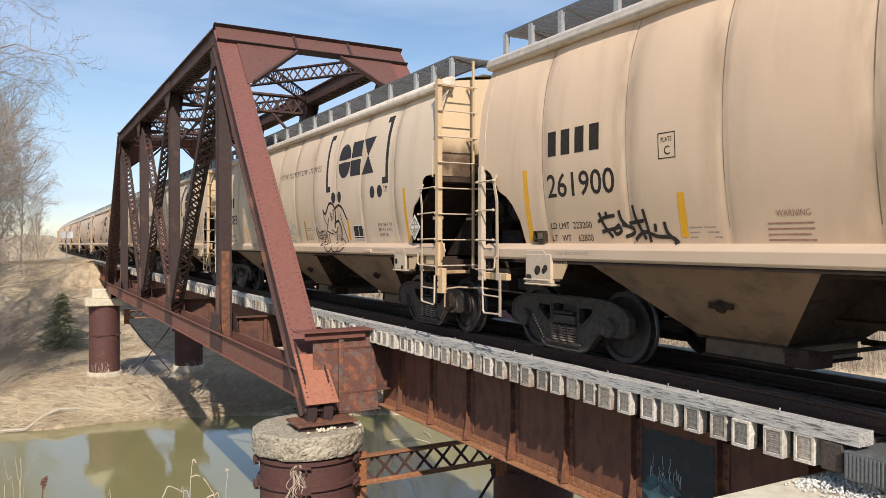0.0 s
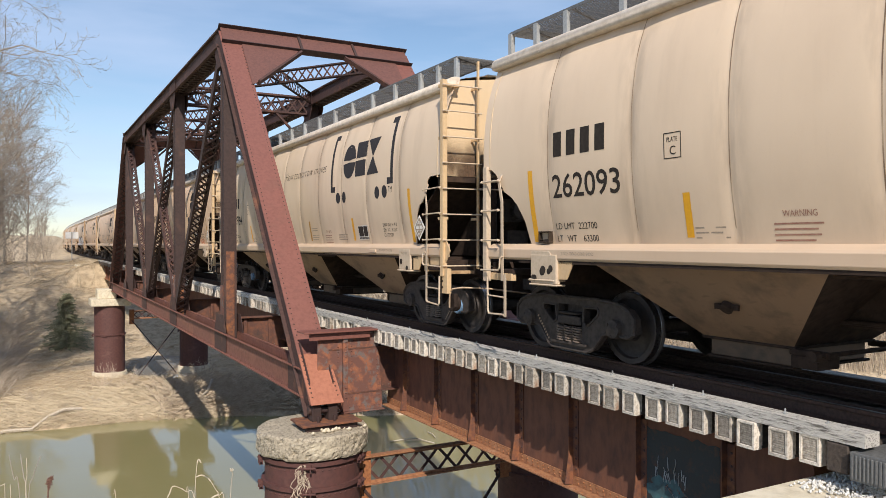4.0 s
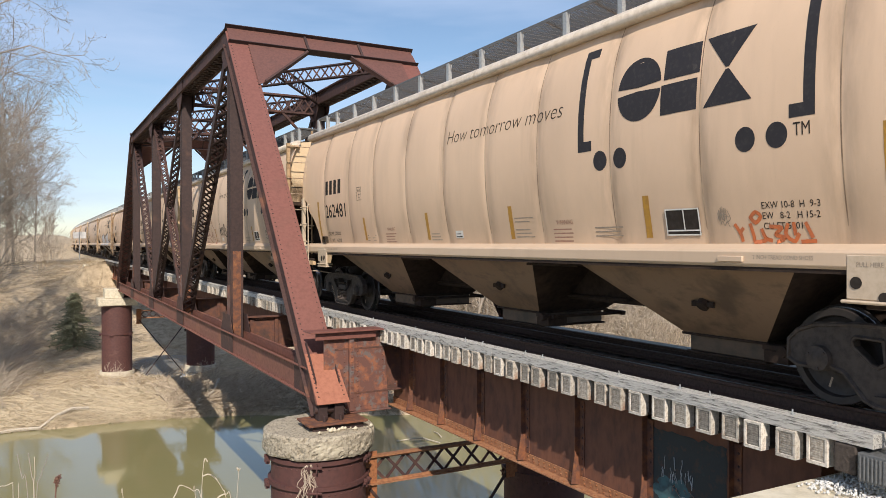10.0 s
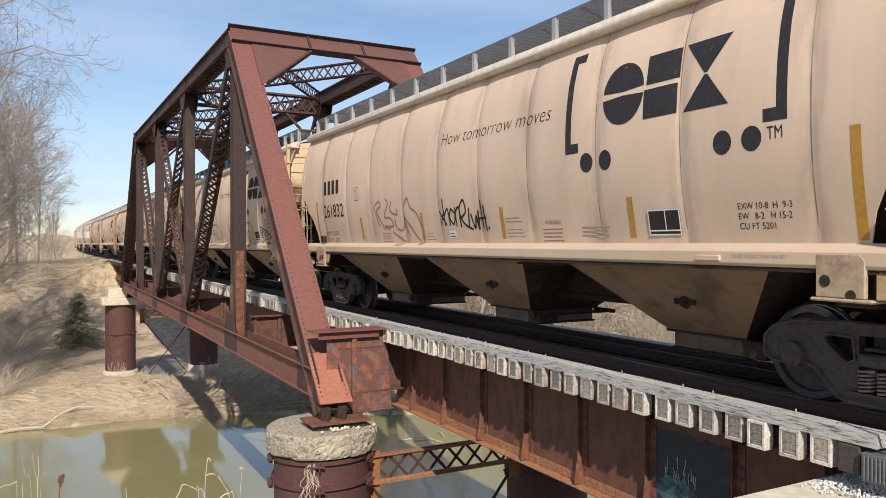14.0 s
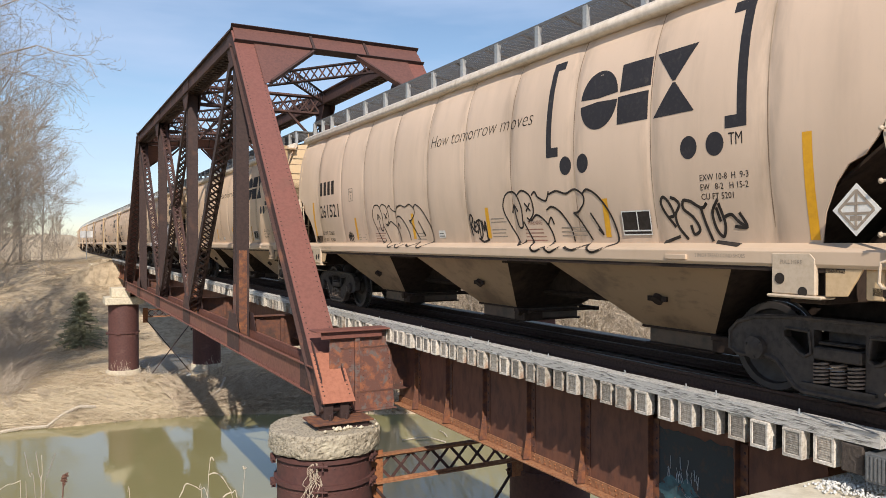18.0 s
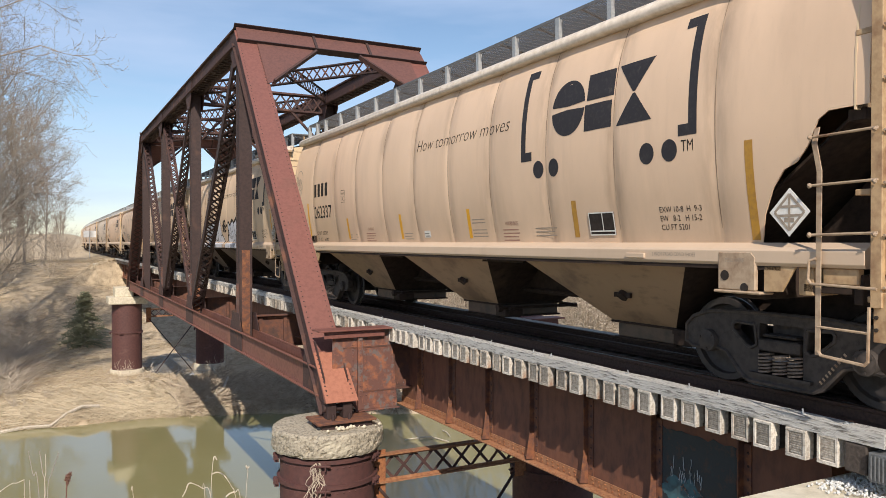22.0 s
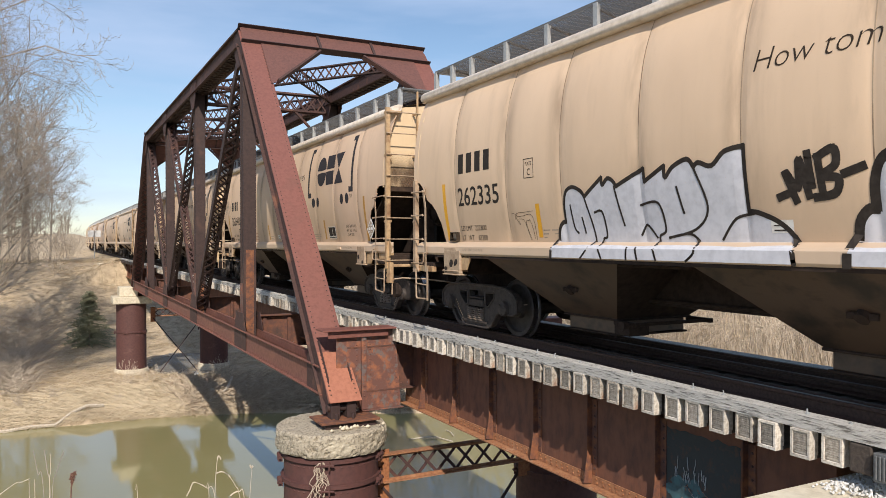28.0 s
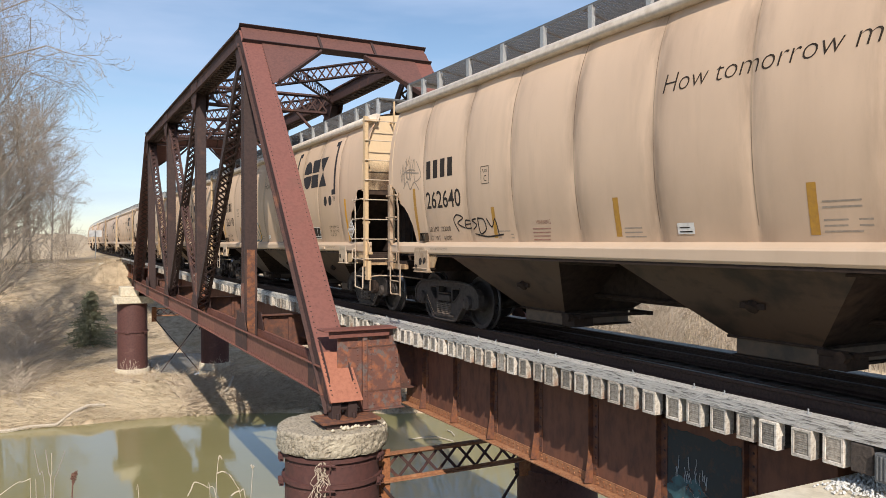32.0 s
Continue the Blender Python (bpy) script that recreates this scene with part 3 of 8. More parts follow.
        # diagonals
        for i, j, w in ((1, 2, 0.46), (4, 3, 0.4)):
            keep(lattice_member("diagonal", (x, PY[i], ZT - 0.15), (x, PY[j], ZB + 0.15), w - 0.06, 0.26, root, RED_POST, RED_POST if i == 1 else RED_DEEP))
        for (i, zi), (j, zj), m in (((2, ZT - 0.15), (3, ZB + 0.15), RED_POST), ((3, ZT - 0.15), (2, ZB + 0.15), RED_DEEP)):
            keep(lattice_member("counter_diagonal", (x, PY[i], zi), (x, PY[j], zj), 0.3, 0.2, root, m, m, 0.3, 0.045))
        # gusset plates at the panel points
        for i in range(6):
            for q in (-1, 1):
                s = Solid()
                y = PY[i]
                if i in (0, 5):
                    sg = 1 if i == 0 else -1
                    s.plate([(x + q * 0.225, y - sg * 0.35, ZB - 0.35), (x + q * 0.225, y + sg * 1.0, ZB - 0.3), (x + q * 0.225, y + sg * 1.0, ZB + 0.3),
                             (x + q * 0.225, y + sg * 0.75, ZB + 0.75), (x + q * 0.225, y + sg * 0.2, ZB + 0.75), (x + q * 0.225, y - sg * 0.35, ZB + 0.1)], (q * 0.014, 0, 0))
                else:
                    s.plate([(x + q * 0.225, y - 0.7, ZB - 0.29), (x + q * 0.225, y + 0.7, ZB - 0.29), (x + q * 0.225, y + 0.7, ZB + 0.3), (x + q * 0.225, y + 0.4, ZB + 0.75),
                             (x + q * 0.225, y - 0.4, ZB + 0.75), (x + q * 0.225, y - 0.7, ZB + 0.3)], (q * 0.012, 0, 0))
                g = keep(part("gusset_plate", s, RED_DEEP, root))
                if 0 < i < 5:
                    s = Solid()
                    lo, hi = (0.02 if i == 1 else 0.65), (0.02 if i == 4 else 0.65)
                    s.plate([(x + q * 0.225, y - lo, ZT + 0.2), (x + q * 0.225, y + hi, ZT + 0.2), (x + q * 0.225, y + 0.55, ZT - 0.4), (x + q * 0.225, y + 0.25, ZT - 0.8),
                             (x + q * 0.225, y - 0.25, ZT - 0.8), (x + q * 0.225, y - 0.55, ZT - 0.4)], (q * 0.012, 0, 0))
                    keep(part("gusset_plate", s, RED_DEEP, root))
    # portals at both ends, lying in the slope of the end posts
    for i, j in ((0, 1), (5, 4)):
        d = (Vector((0, PY[j], ZT)) - Vector((0, PY[i], ZB))).normalized()
        sg = 1 if j > i else -1
        up = Vector((0, -d.z * sg, abs(d.y)))
        hip = Vector((0, PY[j], ZT - 0.08)) + up * 0.27
        hip.y -= sg * 0.05

        def at(x, along, lift=0.0):
            return Vector((x, 0, 0)) + hip - d * along + up * lift

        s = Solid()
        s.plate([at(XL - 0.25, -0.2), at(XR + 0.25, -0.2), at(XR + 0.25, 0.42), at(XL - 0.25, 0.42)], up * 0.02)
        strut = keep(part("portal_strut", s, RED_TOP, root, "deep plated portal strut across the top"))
        s = Solid()
        s.beam(at(XL - 0.3, -0.22), at(XR + 0.3, -0.22), 0.26, 0.025, side=up)
        s.beam(at(XL - 0.3, 0.43), at(XR + 0.3, 0.43), 0.2, 0.022, side=up)
        for x in (XL + 1.95, XR - 1.5):
            s.beam(at(x, -0.2, 0.03), at(x, 0.42, 0.03), 0.07, 0.07, side=(1, 0, 0))
        part("flange", s, RED_POST, strut, "riveted angle flanges")
        r = Solid()
        for al in (-0.14, 0.35):
            rivet_row(r, at(XL - 0.2, al, 0.022), at(XR + 0.2, al, 0.022), up, 0.14)
        part("rivet_work", r, RED_TOP, strut, kind="stuff")
        for x, q in ((XL, 1), (XR, -1)):
            s = Solid()
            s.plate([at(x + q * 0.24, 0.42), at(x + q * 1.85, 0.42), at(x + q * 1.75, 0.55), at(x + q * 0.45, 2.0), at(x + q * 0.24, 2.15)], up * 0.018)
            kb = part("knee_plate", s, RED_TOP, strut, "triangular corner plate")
            s = Solid()
            s.beam(at(x + q * 1.9, 0.5, 0.02), at(x + q * 0.42, 2.05, 0.02), 0.14, 0.06, side=up)
            keep(part("knee_flange", s, RED_DEEP, root, "rusty angle along the corner plate"))
    # latticed sway struts and top laterals
    for i in (1, 2, 3, 4):
        if i in (2, 3):
            s, l = Solid(), Solid()
            for z in (ZT + 0.1, ZT - 0.55):
                s.beam((XL + 0.2, PY[i], z), (XR - 0.2, PY[i], z), 0.18, 0.03, side=(0, 1, 0))
                s.beam((XL + 0.2, PY[i], z), (XR - 0.2, PY[i], z), 0.02, 0.14, side=(0, 1, 0))
            lacing(l, (XL + 0.2, PY[i], ZT - 0.22), (XR - 0.2, PY[i], ZT - 0.22), (0, 0, 1), 0.6, 0, 0.42, 0.06)
            st = keep(part("sway_strut", s, RED_DEEP, root, "latticed strut between the trusses"))
            part("lacing", l, RED_DEEP, st, kind="stuff")
            for x, q in ((XL, 1), (XR, -1)):
                s = Solid()
                s.beam((x + q * 0.15, PY[i], ZT - 1.9), (x + q * 1.5, PY[i], ZT - 0.55), 0.12, 0.08, side=(0, 1, 0))
                keep(part("knee_brace", s, RED_DEEP, root))
    for i in (1, 2, 3):
        for a, b in ((XL, XR), (XR, XL)):
            z = ZT + (0.03 if a == XL else -0.05)
            p, q = Vector((a, PY[i] + 0.1, z)), Vector((b, PY[i + 1] - 0.1, z))
            s = Solid()
            for e in (0.2, -0.2):
                s.beam(p + Vector((0, 0, e)), q + Vector((0, 0, e)), 0.02, 0.09, side=(0, 0, 1))
                s.beam(p + Vector((0, 0, e)), q + Vector((0, 0, e)), 0.09, 0.016, side=(0, 0, 1))
            la = keep(part("top_lateral", s, RED_POST, root, "latticed diagonal bracing between the top chords"))
            l = Solid()
            lacing(l, p, q, (0, 0, 1), 0.4, 0, 0.34, 0.05)
            part("lacing", l, RED_DEEP, la, kind="stuff")
    # floor system
    for i in range(6):
        y = PY[i]
        s = Solid()
        s.box(XL + 0.2, XR - 0.2, y - 0.007, y + 0.007, ZB - 0.25, -0.55)
        for z in (ZB - 0.25, -0.55):
            s.box(XL + 0.22, XR - 0.22, y - 0.14, y + 0.14, z - 0.015, z + 0.015)
        for k in range(7):
            x = XL + 0.45 + k * 0.7
            s.box(x - 0.05, x + 0.05, y - 0.06, y + 0.06, ZB - 0.23, -0.57)
        fb = keep(part("floor_beam", s, FLOOR_RUST, root, "deep rusting plate floor beam"))
        r = Solid()
        for z in (ZB - 0.17, -0.63):
            rivet_row(r, (XL + 0.3, y - 0.01, z), (XR - 0.3, y - 0.01, z), (0, -1, 0), 0.14)
        part("rivet_work", r, PATCHY, fb, kind="stuff")
        if i < 5:
            for x in (XC - 0.98, XC + 0.98):
                s = Solid()
                s.box(x - 0.007, x + 0.007, y + 0.02, PY[i + 1] - 0.02, -1.2, -0.47)
                for z in (-1.2, -0.465):
                    s.box(x - 0.13, x + 0.13, y + 0.02, PY[i + 1] - 0.02, z - 0.012, z + 0.012)
                keep(part("stringer", s, RED_DARK, root, "track stringer under the ties"))
            for a, b in ((XL, XR), (XR, XL)):
                s = Solid()
                z = ZB - 0.3 + (0.05 if a == XL else 0)
                s.beam((a, y + 0.1, z), (b, PY[i + 1] - 0.1, z), 0.1, 0.014, side=(0, 1, 0))
                keep(part("bottom_lateral", s, RED_DARK, root))
    # brackets carrying the approach span's end, and bearings
    for y, q in ((PY[0], -1), (PY[5], 1)):
        for x, sx in ((XL, 1), (XR, -1)):
            s = Solid()
            s.plate([(x + sx * u, y + q * 0.12 - 0.012, v) for u, v in ((0, -0.2), (1.24, -0.2), (1.36, -1.62), (1.36, -1.78), (0.5, -1.78), (0.3, -1.55), (0, -1.5))][::sx], (0, 0.024, 0))
            s.box(min(x + sx * 0.45, x + sx * 1.38), max(x + sx * 0.45, x + sx * 1.38), y + q * 0.12 - 0.12, y + q * 0.12 + 0.12, -1.8, -1.78)
            s.box(min(x + sx * 0.5, x + sx * 0.6), max(x + sx * 0.5, x + sx * 0.6), y + q * 0.12 - 0.08, y + q * 0.12 + 0.08, -1.77, -0.22)
            br = keep(part("end_bracket", s, PATCHY, root, "peeling rust-patched bracket plate", bevel=0.004))
            s = Solid()
            s.box(min(x - sx * 0.33, x + sx * 1.22), max(x - sx * 0.33, x + sx * 1.22), y + q * 0.02 - 0.3, y + q * 0.02 + 0.16, -0.2, -0.17)
            s.box(min(x - sx * 0.2, x + sx * 1.05), max(x - sx * 0.2, x + sx * 1.05), y + q * 0.22 - 0.012, y + q * 0.22 + 0.012, -0.34, -0.2)
            part("shelf_plate", s, RED, br, "flat plate on the bracket", bevel=0.004)
            r = Solid()
            for dx in (0.42, 0.55, 0.7):
                rivet_row(r, (x + sx * dx, y + q * (0.205 if dx == 0.55 else 0.134), -1.5), (x + sx * dx, y + q * (0.205 if dx == 0.55 else 0.134), -0.3), (0, q, 0), 0.1, 0.02)
            rivet_row(r, (x + sx * 0.55, y + q * 0.134, -1.7), (x + sx * 1.3, y + q * 0.134, -1.7), (0, q, 0), 0.1, 0.02)
            rivet_row(r, (x + sx * 1.3, y + q * 0.134, -1.6), (x + sx * 1.2, y + q * 0.134, -0.4), (0, q, 0), 0.1, 0.02)
            part("rivet_work", r, PATCHY, br, kind="stuff")
            s = Solid()
            d = Vector((0, -q * PANEL, ZT - ZB)).normalized()
            up = Vector((0, q * d.z, abs(d.y)))
            p = Vector((x, y, ZB)) + up * 0.245 - d * 0.12
            s.plate([p + Vector((-0.3, 0, 0)) + d * 0.62, p + Vector((0.3, 0, 0)) + d * 0.62, p + Vector((0.34, 0, 0)) - d * 0.53, p + Vector((-0.3, 0, 0)) - d * 0.53], up * 0.02)
            fp = keep(part("foot_cover", s, RED_FOOT, root, "wide plate over the foot of the end post", bevel=0.004))
            r = Solid()
            for e in (-0.24, 0.26):
                rivet_row(r, p + Vector((e, 0, 0)) + d * 0.55 + up * 0.02, p + Vector((e, 0, 0)) - d * 0.36 + up * 0.02, up, 0.1, 0.02)
            part("rivet_work", r, RED_DEEP, fp, kind="stuff")
            s = Solid()
            yb = y + q * 0.42
            s.box(x - 0.42, x + 0.58, yb - 0.3, yb + 0.3, -1.99, -1.85)
            for dx in (-0.16, 0.16):
                s.box(x + dx - 0.09, x + dx + 0.09, yb - 0.12, yb + 0.12, -1.81, -1.5)
                s.rod((x + dx, yb - q * -0.2, -1.81), (x + dx, yb - q * -0.2, -1.7), 0.035, 8)
            s.rod((x - 0.3, yb, -1.62), (x + 0.3, yb, -1.62), 0.07, 12)
            bg = keep(part("bearing", s, RED_POST, root, "dark rusted pin bearing shoe", bevel=0.006))
            part("base_plate", Solid().box(x - 0.52, x + 0.64, yb - 0.38, yb + 0.36, -1.85, -1.81), RUST_MOTTLE, bg, "rusty base plate", bevel=0.004)
    for ob in made:
        ob.matrix_parent_inverse = Matrix.Translation(inv)


truss_bridge()


# ---- piers ----
def pier(x, y, foot, group, far=False):
    root = thing("bridge_pier", "riveted steel cylinder pier with a square concrete cap" if far else "riveted steel cylinder pier with a round concrete cap", "bridge pier", (x, y, foot), group)
    h = -2.39 - foot
    s = Solid()
    s.lathe([(0.9, -0.6), (0.9, h)], (0, 0, 0), (0, 0, 1), 40)
    shell = part("shell", s, PIER, root, smooth=True)
    for z in (h - 1.8,) if far else (h - 0.06, h - 0.52, h - 1.1, h - 2.2, h - 3.3):
        s = Solid()
        s.lathe([(0.9, -0.05), (0.96, -0.05), (0.96, 0.03), (0.9, 0.03)], (0, 0, z), (0, 0, 1), 40)
        for k in range(5):
            a = 0.5 + k * 2 * math.pi / 5
            c, q = math.cos(a), math.sin(a)
            for e in (-0.07, 0.07):
                s.beam((c * 0.94 - q * e, q * 0.94 + c * e, z - 0.07), (c * 1.02 - q * e, q * 1.02 + c * e, z - 0.07), 0.025, 0.15, side=(-q, c, 0))
            s.rod((c * 1.0 + q * 0.16, q * 1.0 - c * 0.16, z - 0.06), (c * 1.0 - q * 0.16, q * 1.0 + c * 0.16, z - 0.06), 0.022, 6)
        part("band", s, PIER, root, "bolted clamp band", smooth=True)
    r = Solid()
    for k in range(48):
        a = k * 2 * math.pi / 48
        for z in (h - 0.2, h - 0.66, h - 1.25, h - 2.35):
            r.dome((math.cos(a) * 0.9, math.sin(a) * 0.9, z), (math.cos(a), math.sin(a), 0), 0.018)
    part("rivet_work", r, PIER, root, kind="stuff")
    if far:
        part("cap", Solid().box(-1.15, 1.15, -1.05, 1.05, h, h + 0.44), ABUTMENT, root, "pale square concrete cap", bevel=0.04)
        part("footing", Solid().lathe([(0.9, 0.35), (1.0, 0.35), (1.02, 0.3), (1.02, -0.6)], (0, 0, 0), (0, 0, 1), 32), ABUTMENT, root, "pale concrete collar at the foot", smooth=True)
        return root
    s = Solid()
    n = 132
    rings = [(0.94, h), (1.02, h + 0.012), (1.04, h + 0.05), (1.045, h + 0.085), (1.05, h + 0.12), (1.05, h + 0.155), (1.05, h + 0.19), (1.05, h + 0.225), (1.05, h + 0.26), (1.05, h + 0.295), (1.05, h + 0.33), (1.045, h + 0.365), (1.035, h + 0.4), (1.0, h + 0.428), (0.94, h + 0.432), (0.88, h + 0.434), (0.8, h + 0.435), (0.5, h + 0.438), (0.0, h + 0.44)]
    vs = []
    for rad, z in rings:
        for k in range(n):
            a = k * 2 * math.pi / n
            rr = rad * (1 + 0.022 * noise.noise((math.cos(a) * 2.2 + x, math.sin(a) * 2.2 + y, z * 2.5)) + 0.01 * noise.noise((math.cos(a) * 7, math.sin(a) * 7, z * 7)) + 0.016 * noise.noise((math.cos(a) * 17, math.sin(a) * 17, z * 17)))
            rr -= 0.16 * max(0.0, noise.noise((math.cos(a) * 9 + 5, math.sin(a) * 9, z * 11)) - 0.3) if rad > 0.95 else 0.0
            vs.append((rr * math.cos(a), rr * math.sin(a), z + 0.025 * noise.noise((math.cos(a) * 3, math.sin(a) * 3 + x, rad * 3))))
    s.add(vs, [(j * n + k, j * n + (k + 1) % n, (j + 1) * n + (k + 1) % n, (j + 1) * n + k) for j in range(len(rings) - 1) for k in range(n)])
    part("cap", s, CONCRETE, root, "rough crumbling concrete cap")
    return root


pier(4.79, 13.8, -9.2, "near pier pair")
pier(10.1, 13.8, -9.2, "near pier pair")
for px in (4.6, 9.75):
    p = pier(px, 51.9, -6.9, "far pier pair", True)
    s = Solid()
    s.box(-0.75, 0.35, -0.6, 0.9, 4.95, 5.55)
    part("bearing_block", s, ABUTMENT, p, "pale concrete block on the cap", bevel=0.03)


def pier_brace(y, z0, z1, x0, x1):
    root = thing("pier_brace", "rust-brown latticed brace between the piers", "brace", ((x0 + x1) / 2, y, z0))
    w = (x1 - x0) / 2
    h = z1 - z0
    s = Solid()
    for z in (0, h):
        s.box(-w, w, -0.09, 0.09, z - 0.012, z + 0.012)
        s.box(-w, w, -0.012, 0.012, z - 0.06 * (1 if z else 0), z + 0.06 * (0 if z else 1))
    part("flange", s, RUST_EDGE, root, "rust-orange angle flange")
    s = Solid()
    n = max(2, int(2 * w / 0.42))
    for k in range(n):
        for sg in (-1, 1):
            xa, xb = -w + 2 * w * k / n, -w + 2 * w * (k + 1) / n
            # the bars' dark red puts in the shade they hang in
            part("lacing_bar", Solid().beam((xa, 0.02 + 0.006 * sg, h / 2 - sg * (h / 2 - 0.03)), (xb, 0.02 + 0.006 * sg, h / 2 + sg * (h / 2 - 0.03)), 0.012, 0.06, side=(0, 1, 0)), RED_DEEP, root)
    s = Solid()
    for q in (-1, 1):
        part("end_plate", Solid().box(q * w - 0.15 - q * 0.1, q * w + 0.15 - q * 0.1, -0.02, 0.0, -0.35, h + 0.1), RUST, root, bevel=0.004)
        part("diagonal_rod", Solid().beam((q * (w - 0.1), q * 0.03, -0.1), (q * (0.1 - w), q * 0.03, -4.2), 0.055, 0.035), RED_POST, root)


pier_brace(13.6, -3.2, -2.66, 5.66, 9.2)
pier_brace(51.7, -3.3, -2.8, 5.78, 9.1)


# ---- approach spans ----
def girder_span(y0, y1, pitch, lead):
    root = thing("plate_girder_span", "rust-brown riveted deck plate girder span under the ties", "girder span", (XC, (y0 + y1) / 2, -1.83))
    hl = (y1 - y0) / 2
    for x in (-0.84, 0.84):
        out = -1 if x < 0 else 1
        s = Solid()
        s.box(x - 0.006, x + 0.006, -hl, hl, 0.02, 1.35)
        web = part("web", s, RED_DARK, root, "dark rust-red girder web")
        s = Solid()
        s.box(x - 0.17, x + 0.17, -hl, hl, 0.0, 0.022)
        s.box(x + out * 0.008, x + out * 0.02, -hl, hl, 0.022, 0.15)
        s.box(x - out * 0.02, x - out * 0.008, -hl, hl, 0.022, 0.15)
        part("bottom_flange", s, RUST_EDGE, root, "rust-orange bottom flange with angle", bevel=0.003)
        s = Solid()
        s.box(x - 0.17, x + 0.17, -hl, hl, 1.35, 1.378)
        s.box(x + out * 0.008, x + out * 0.02, -hl, hl, 1.2, 1.35)
        part("top_flange", s, RED_DARK, root)
        r = Solid()
        for z in (0.06, 0.11):
            rivet_row(r, (x + out * 0.02, -hl + 0.05 + z * 0.5, z), (x + out * 0.02, hl - 0.05, z), (out, 0, 0), 0.13, 0.019)
        rivet_row(r, (x + out * 0.13, -hl, 0.022), (x + out * 0.13, hl, 0.022), (0, 0, 1), 0.13, 0.017)
        part("rivet_work", r, RUST, root, kind="stuff")
        y = hl + lead - pitch
        while y > -hl:
            s = Solid()
            # an angle with its outstanding leg cut to a taper at the foot
            s.plate([(x + out * 0.008, y, 0.03), (x + out * 0.16, y, 0.05), (x + out * 0.1, y, 0.42), (x + out * 0.1, y, 1.34), (x + out * 0.008, y, 1.34)], (0, 0.014, 0))
            s.box(min(x + out * 0.008, x + out * 0.02), max(x + out * 0.008, x + out * 0.02), y - 0.1, y, 0.16, 1.34)
            st = part("stiffener", s, RUST_MOTTLE, root, "upright angle stiffener with a rusty foot")
            r = Solid()
            rivet_row(r, (x + out * 0.02, y - 0.06, 0.25), (x + out * 0.02, y - 0.06, 1.25), (out, 0, 0), 0.14, 0.018)
            part("rivet_work", r, RED_DEEP, st, kind="stuff")
            y -= pitch
    for k in range(4):
        y = -hl + 0.4 + k * (2 * hl - 0.8) / 3
        s = Solid()
        s.beam((-0.83, y, 0.12), (0.83, y, 1.24), 0.08, 0.03, side=(0, 1, 0))
        s.beam((0.83, y + 0.04, 0.12), (-0.83, y + 0.04, 1.24), 0.08, 0.03, side=(0, 1, 0))
        part("cross_brace", s, RED_DARK, root)
    return root


near_span = girder_span(4.57, 14.3, 1.3, 0.38)
girder_span(52.4, 80.0, 1.6, 0.24)


PANEL_Y = -3.16


def web_graffiti():
    """Faded scribbles of spray paint on the near girder's web."""
    rng = random.Random(4)
    x = -0.853
    # a dark painted field with a ragged outline, then teal dabs and thin pale strokes on it
    ring = []
    for i in range(60):
        f = i / 15
        u, v = ((-1 + 2 * f, -1), (1, -1 + 2 * (f - 1)), (1 - 2 * (f - 2), 1), (-1, 1 - 2 * (f - 3)))[min(3, int(f))]
        ring.append((x, PANEL_Y + (0.6 + 0.03 * noise.noise((u * 4, v * 4, 8.0))) * u, 0.66 + (0.46 + 0.05 * noise.noise((u * 5, v * 5, 2.0))) * v))
    field = part("paint_patch", Solid().plate(ring, (-0.001, 0, 0)), SPRAY_NAVY, near_span, "dark blue-black spray paint on the web")
    for k in range(14):
        y, z = PANEL_Y + 0.12 + rng.gauss(0, 0.16), 0.3 + abs(rng.gauss(0, 0.12))
        r, ph = rng.uniform(0.05, 0.13), rng.uniform(0, 6)
        ring = [(x - 0.001, y + r * (1 + 0.4 * math.sin(3 * a + ph) + 0.25 * math.sin(7 * a + ph)) * math.cos(a), z + r * (1.0 + 0.35 * math.sin(2 * a + ph)) * math.sin(a)) for a in [i * math.pi / 12 for i in range(24)]]
        part("paint_dab", Solid().plate(ring, (-0.0008 - 0.0003 * k, 0, 0)), SPRAY_TEAL, field)
    for k in range(15):
        y, z = PANEL_Y + 0.36 - 0.034 * k + rng.uniform(-0.03, 0.03), rng.uniform(0.52, 0.7)
        pts = [Vector((x - 0.0065, y, z))]
        for _ in range(5):
            pts.append(pts[-1] + Vector((0, rng.uniform(-0.012, 0.012), rng.uniform(0.01, 0.045))))
        part("paint_stroke", Solid().pipe(pts, rng.uniform(0.002, 0.0055), 5), SPRAY_PALE, field)
    for k in range(12):
        pts = [Vector((x - 0.0065, PANEL_Y + rng.uniform(-0.5, 0.3), rng.uniform(0.25, 0.5)))]
        for _ in range(6):
            pts.append(pts[-1] + Vector((0, rng.uniform(-0.035, 0.035), rng.uniform(-0.035, 0.035))))
        part("paint_stroke", Solid().pipe(pts, 0.003, 4), SPRAY_RED if k % 3 else SPRAY_PALE, field)


web_graffiti()


# ---- abutments ----
s = Solid()
s.box(3.3, 11.6, -2.0, 4.42, -6.0, -0.62)
structure("abutment_near", s, ABUTMENT, "weathered concrete abutment at the bridge's end", bevel=0.04)
s = Solid()
s.box(4.2, 10.7, 80.1, 83.5, -8.0, -0.6)
s.box(5.6, 9.3, 79.0, 80.1, -8.0, -1.8)
structure("abutment_far", s, ABUTMENT, "weathered concrete abutment at the far bank", bevel=0.04)


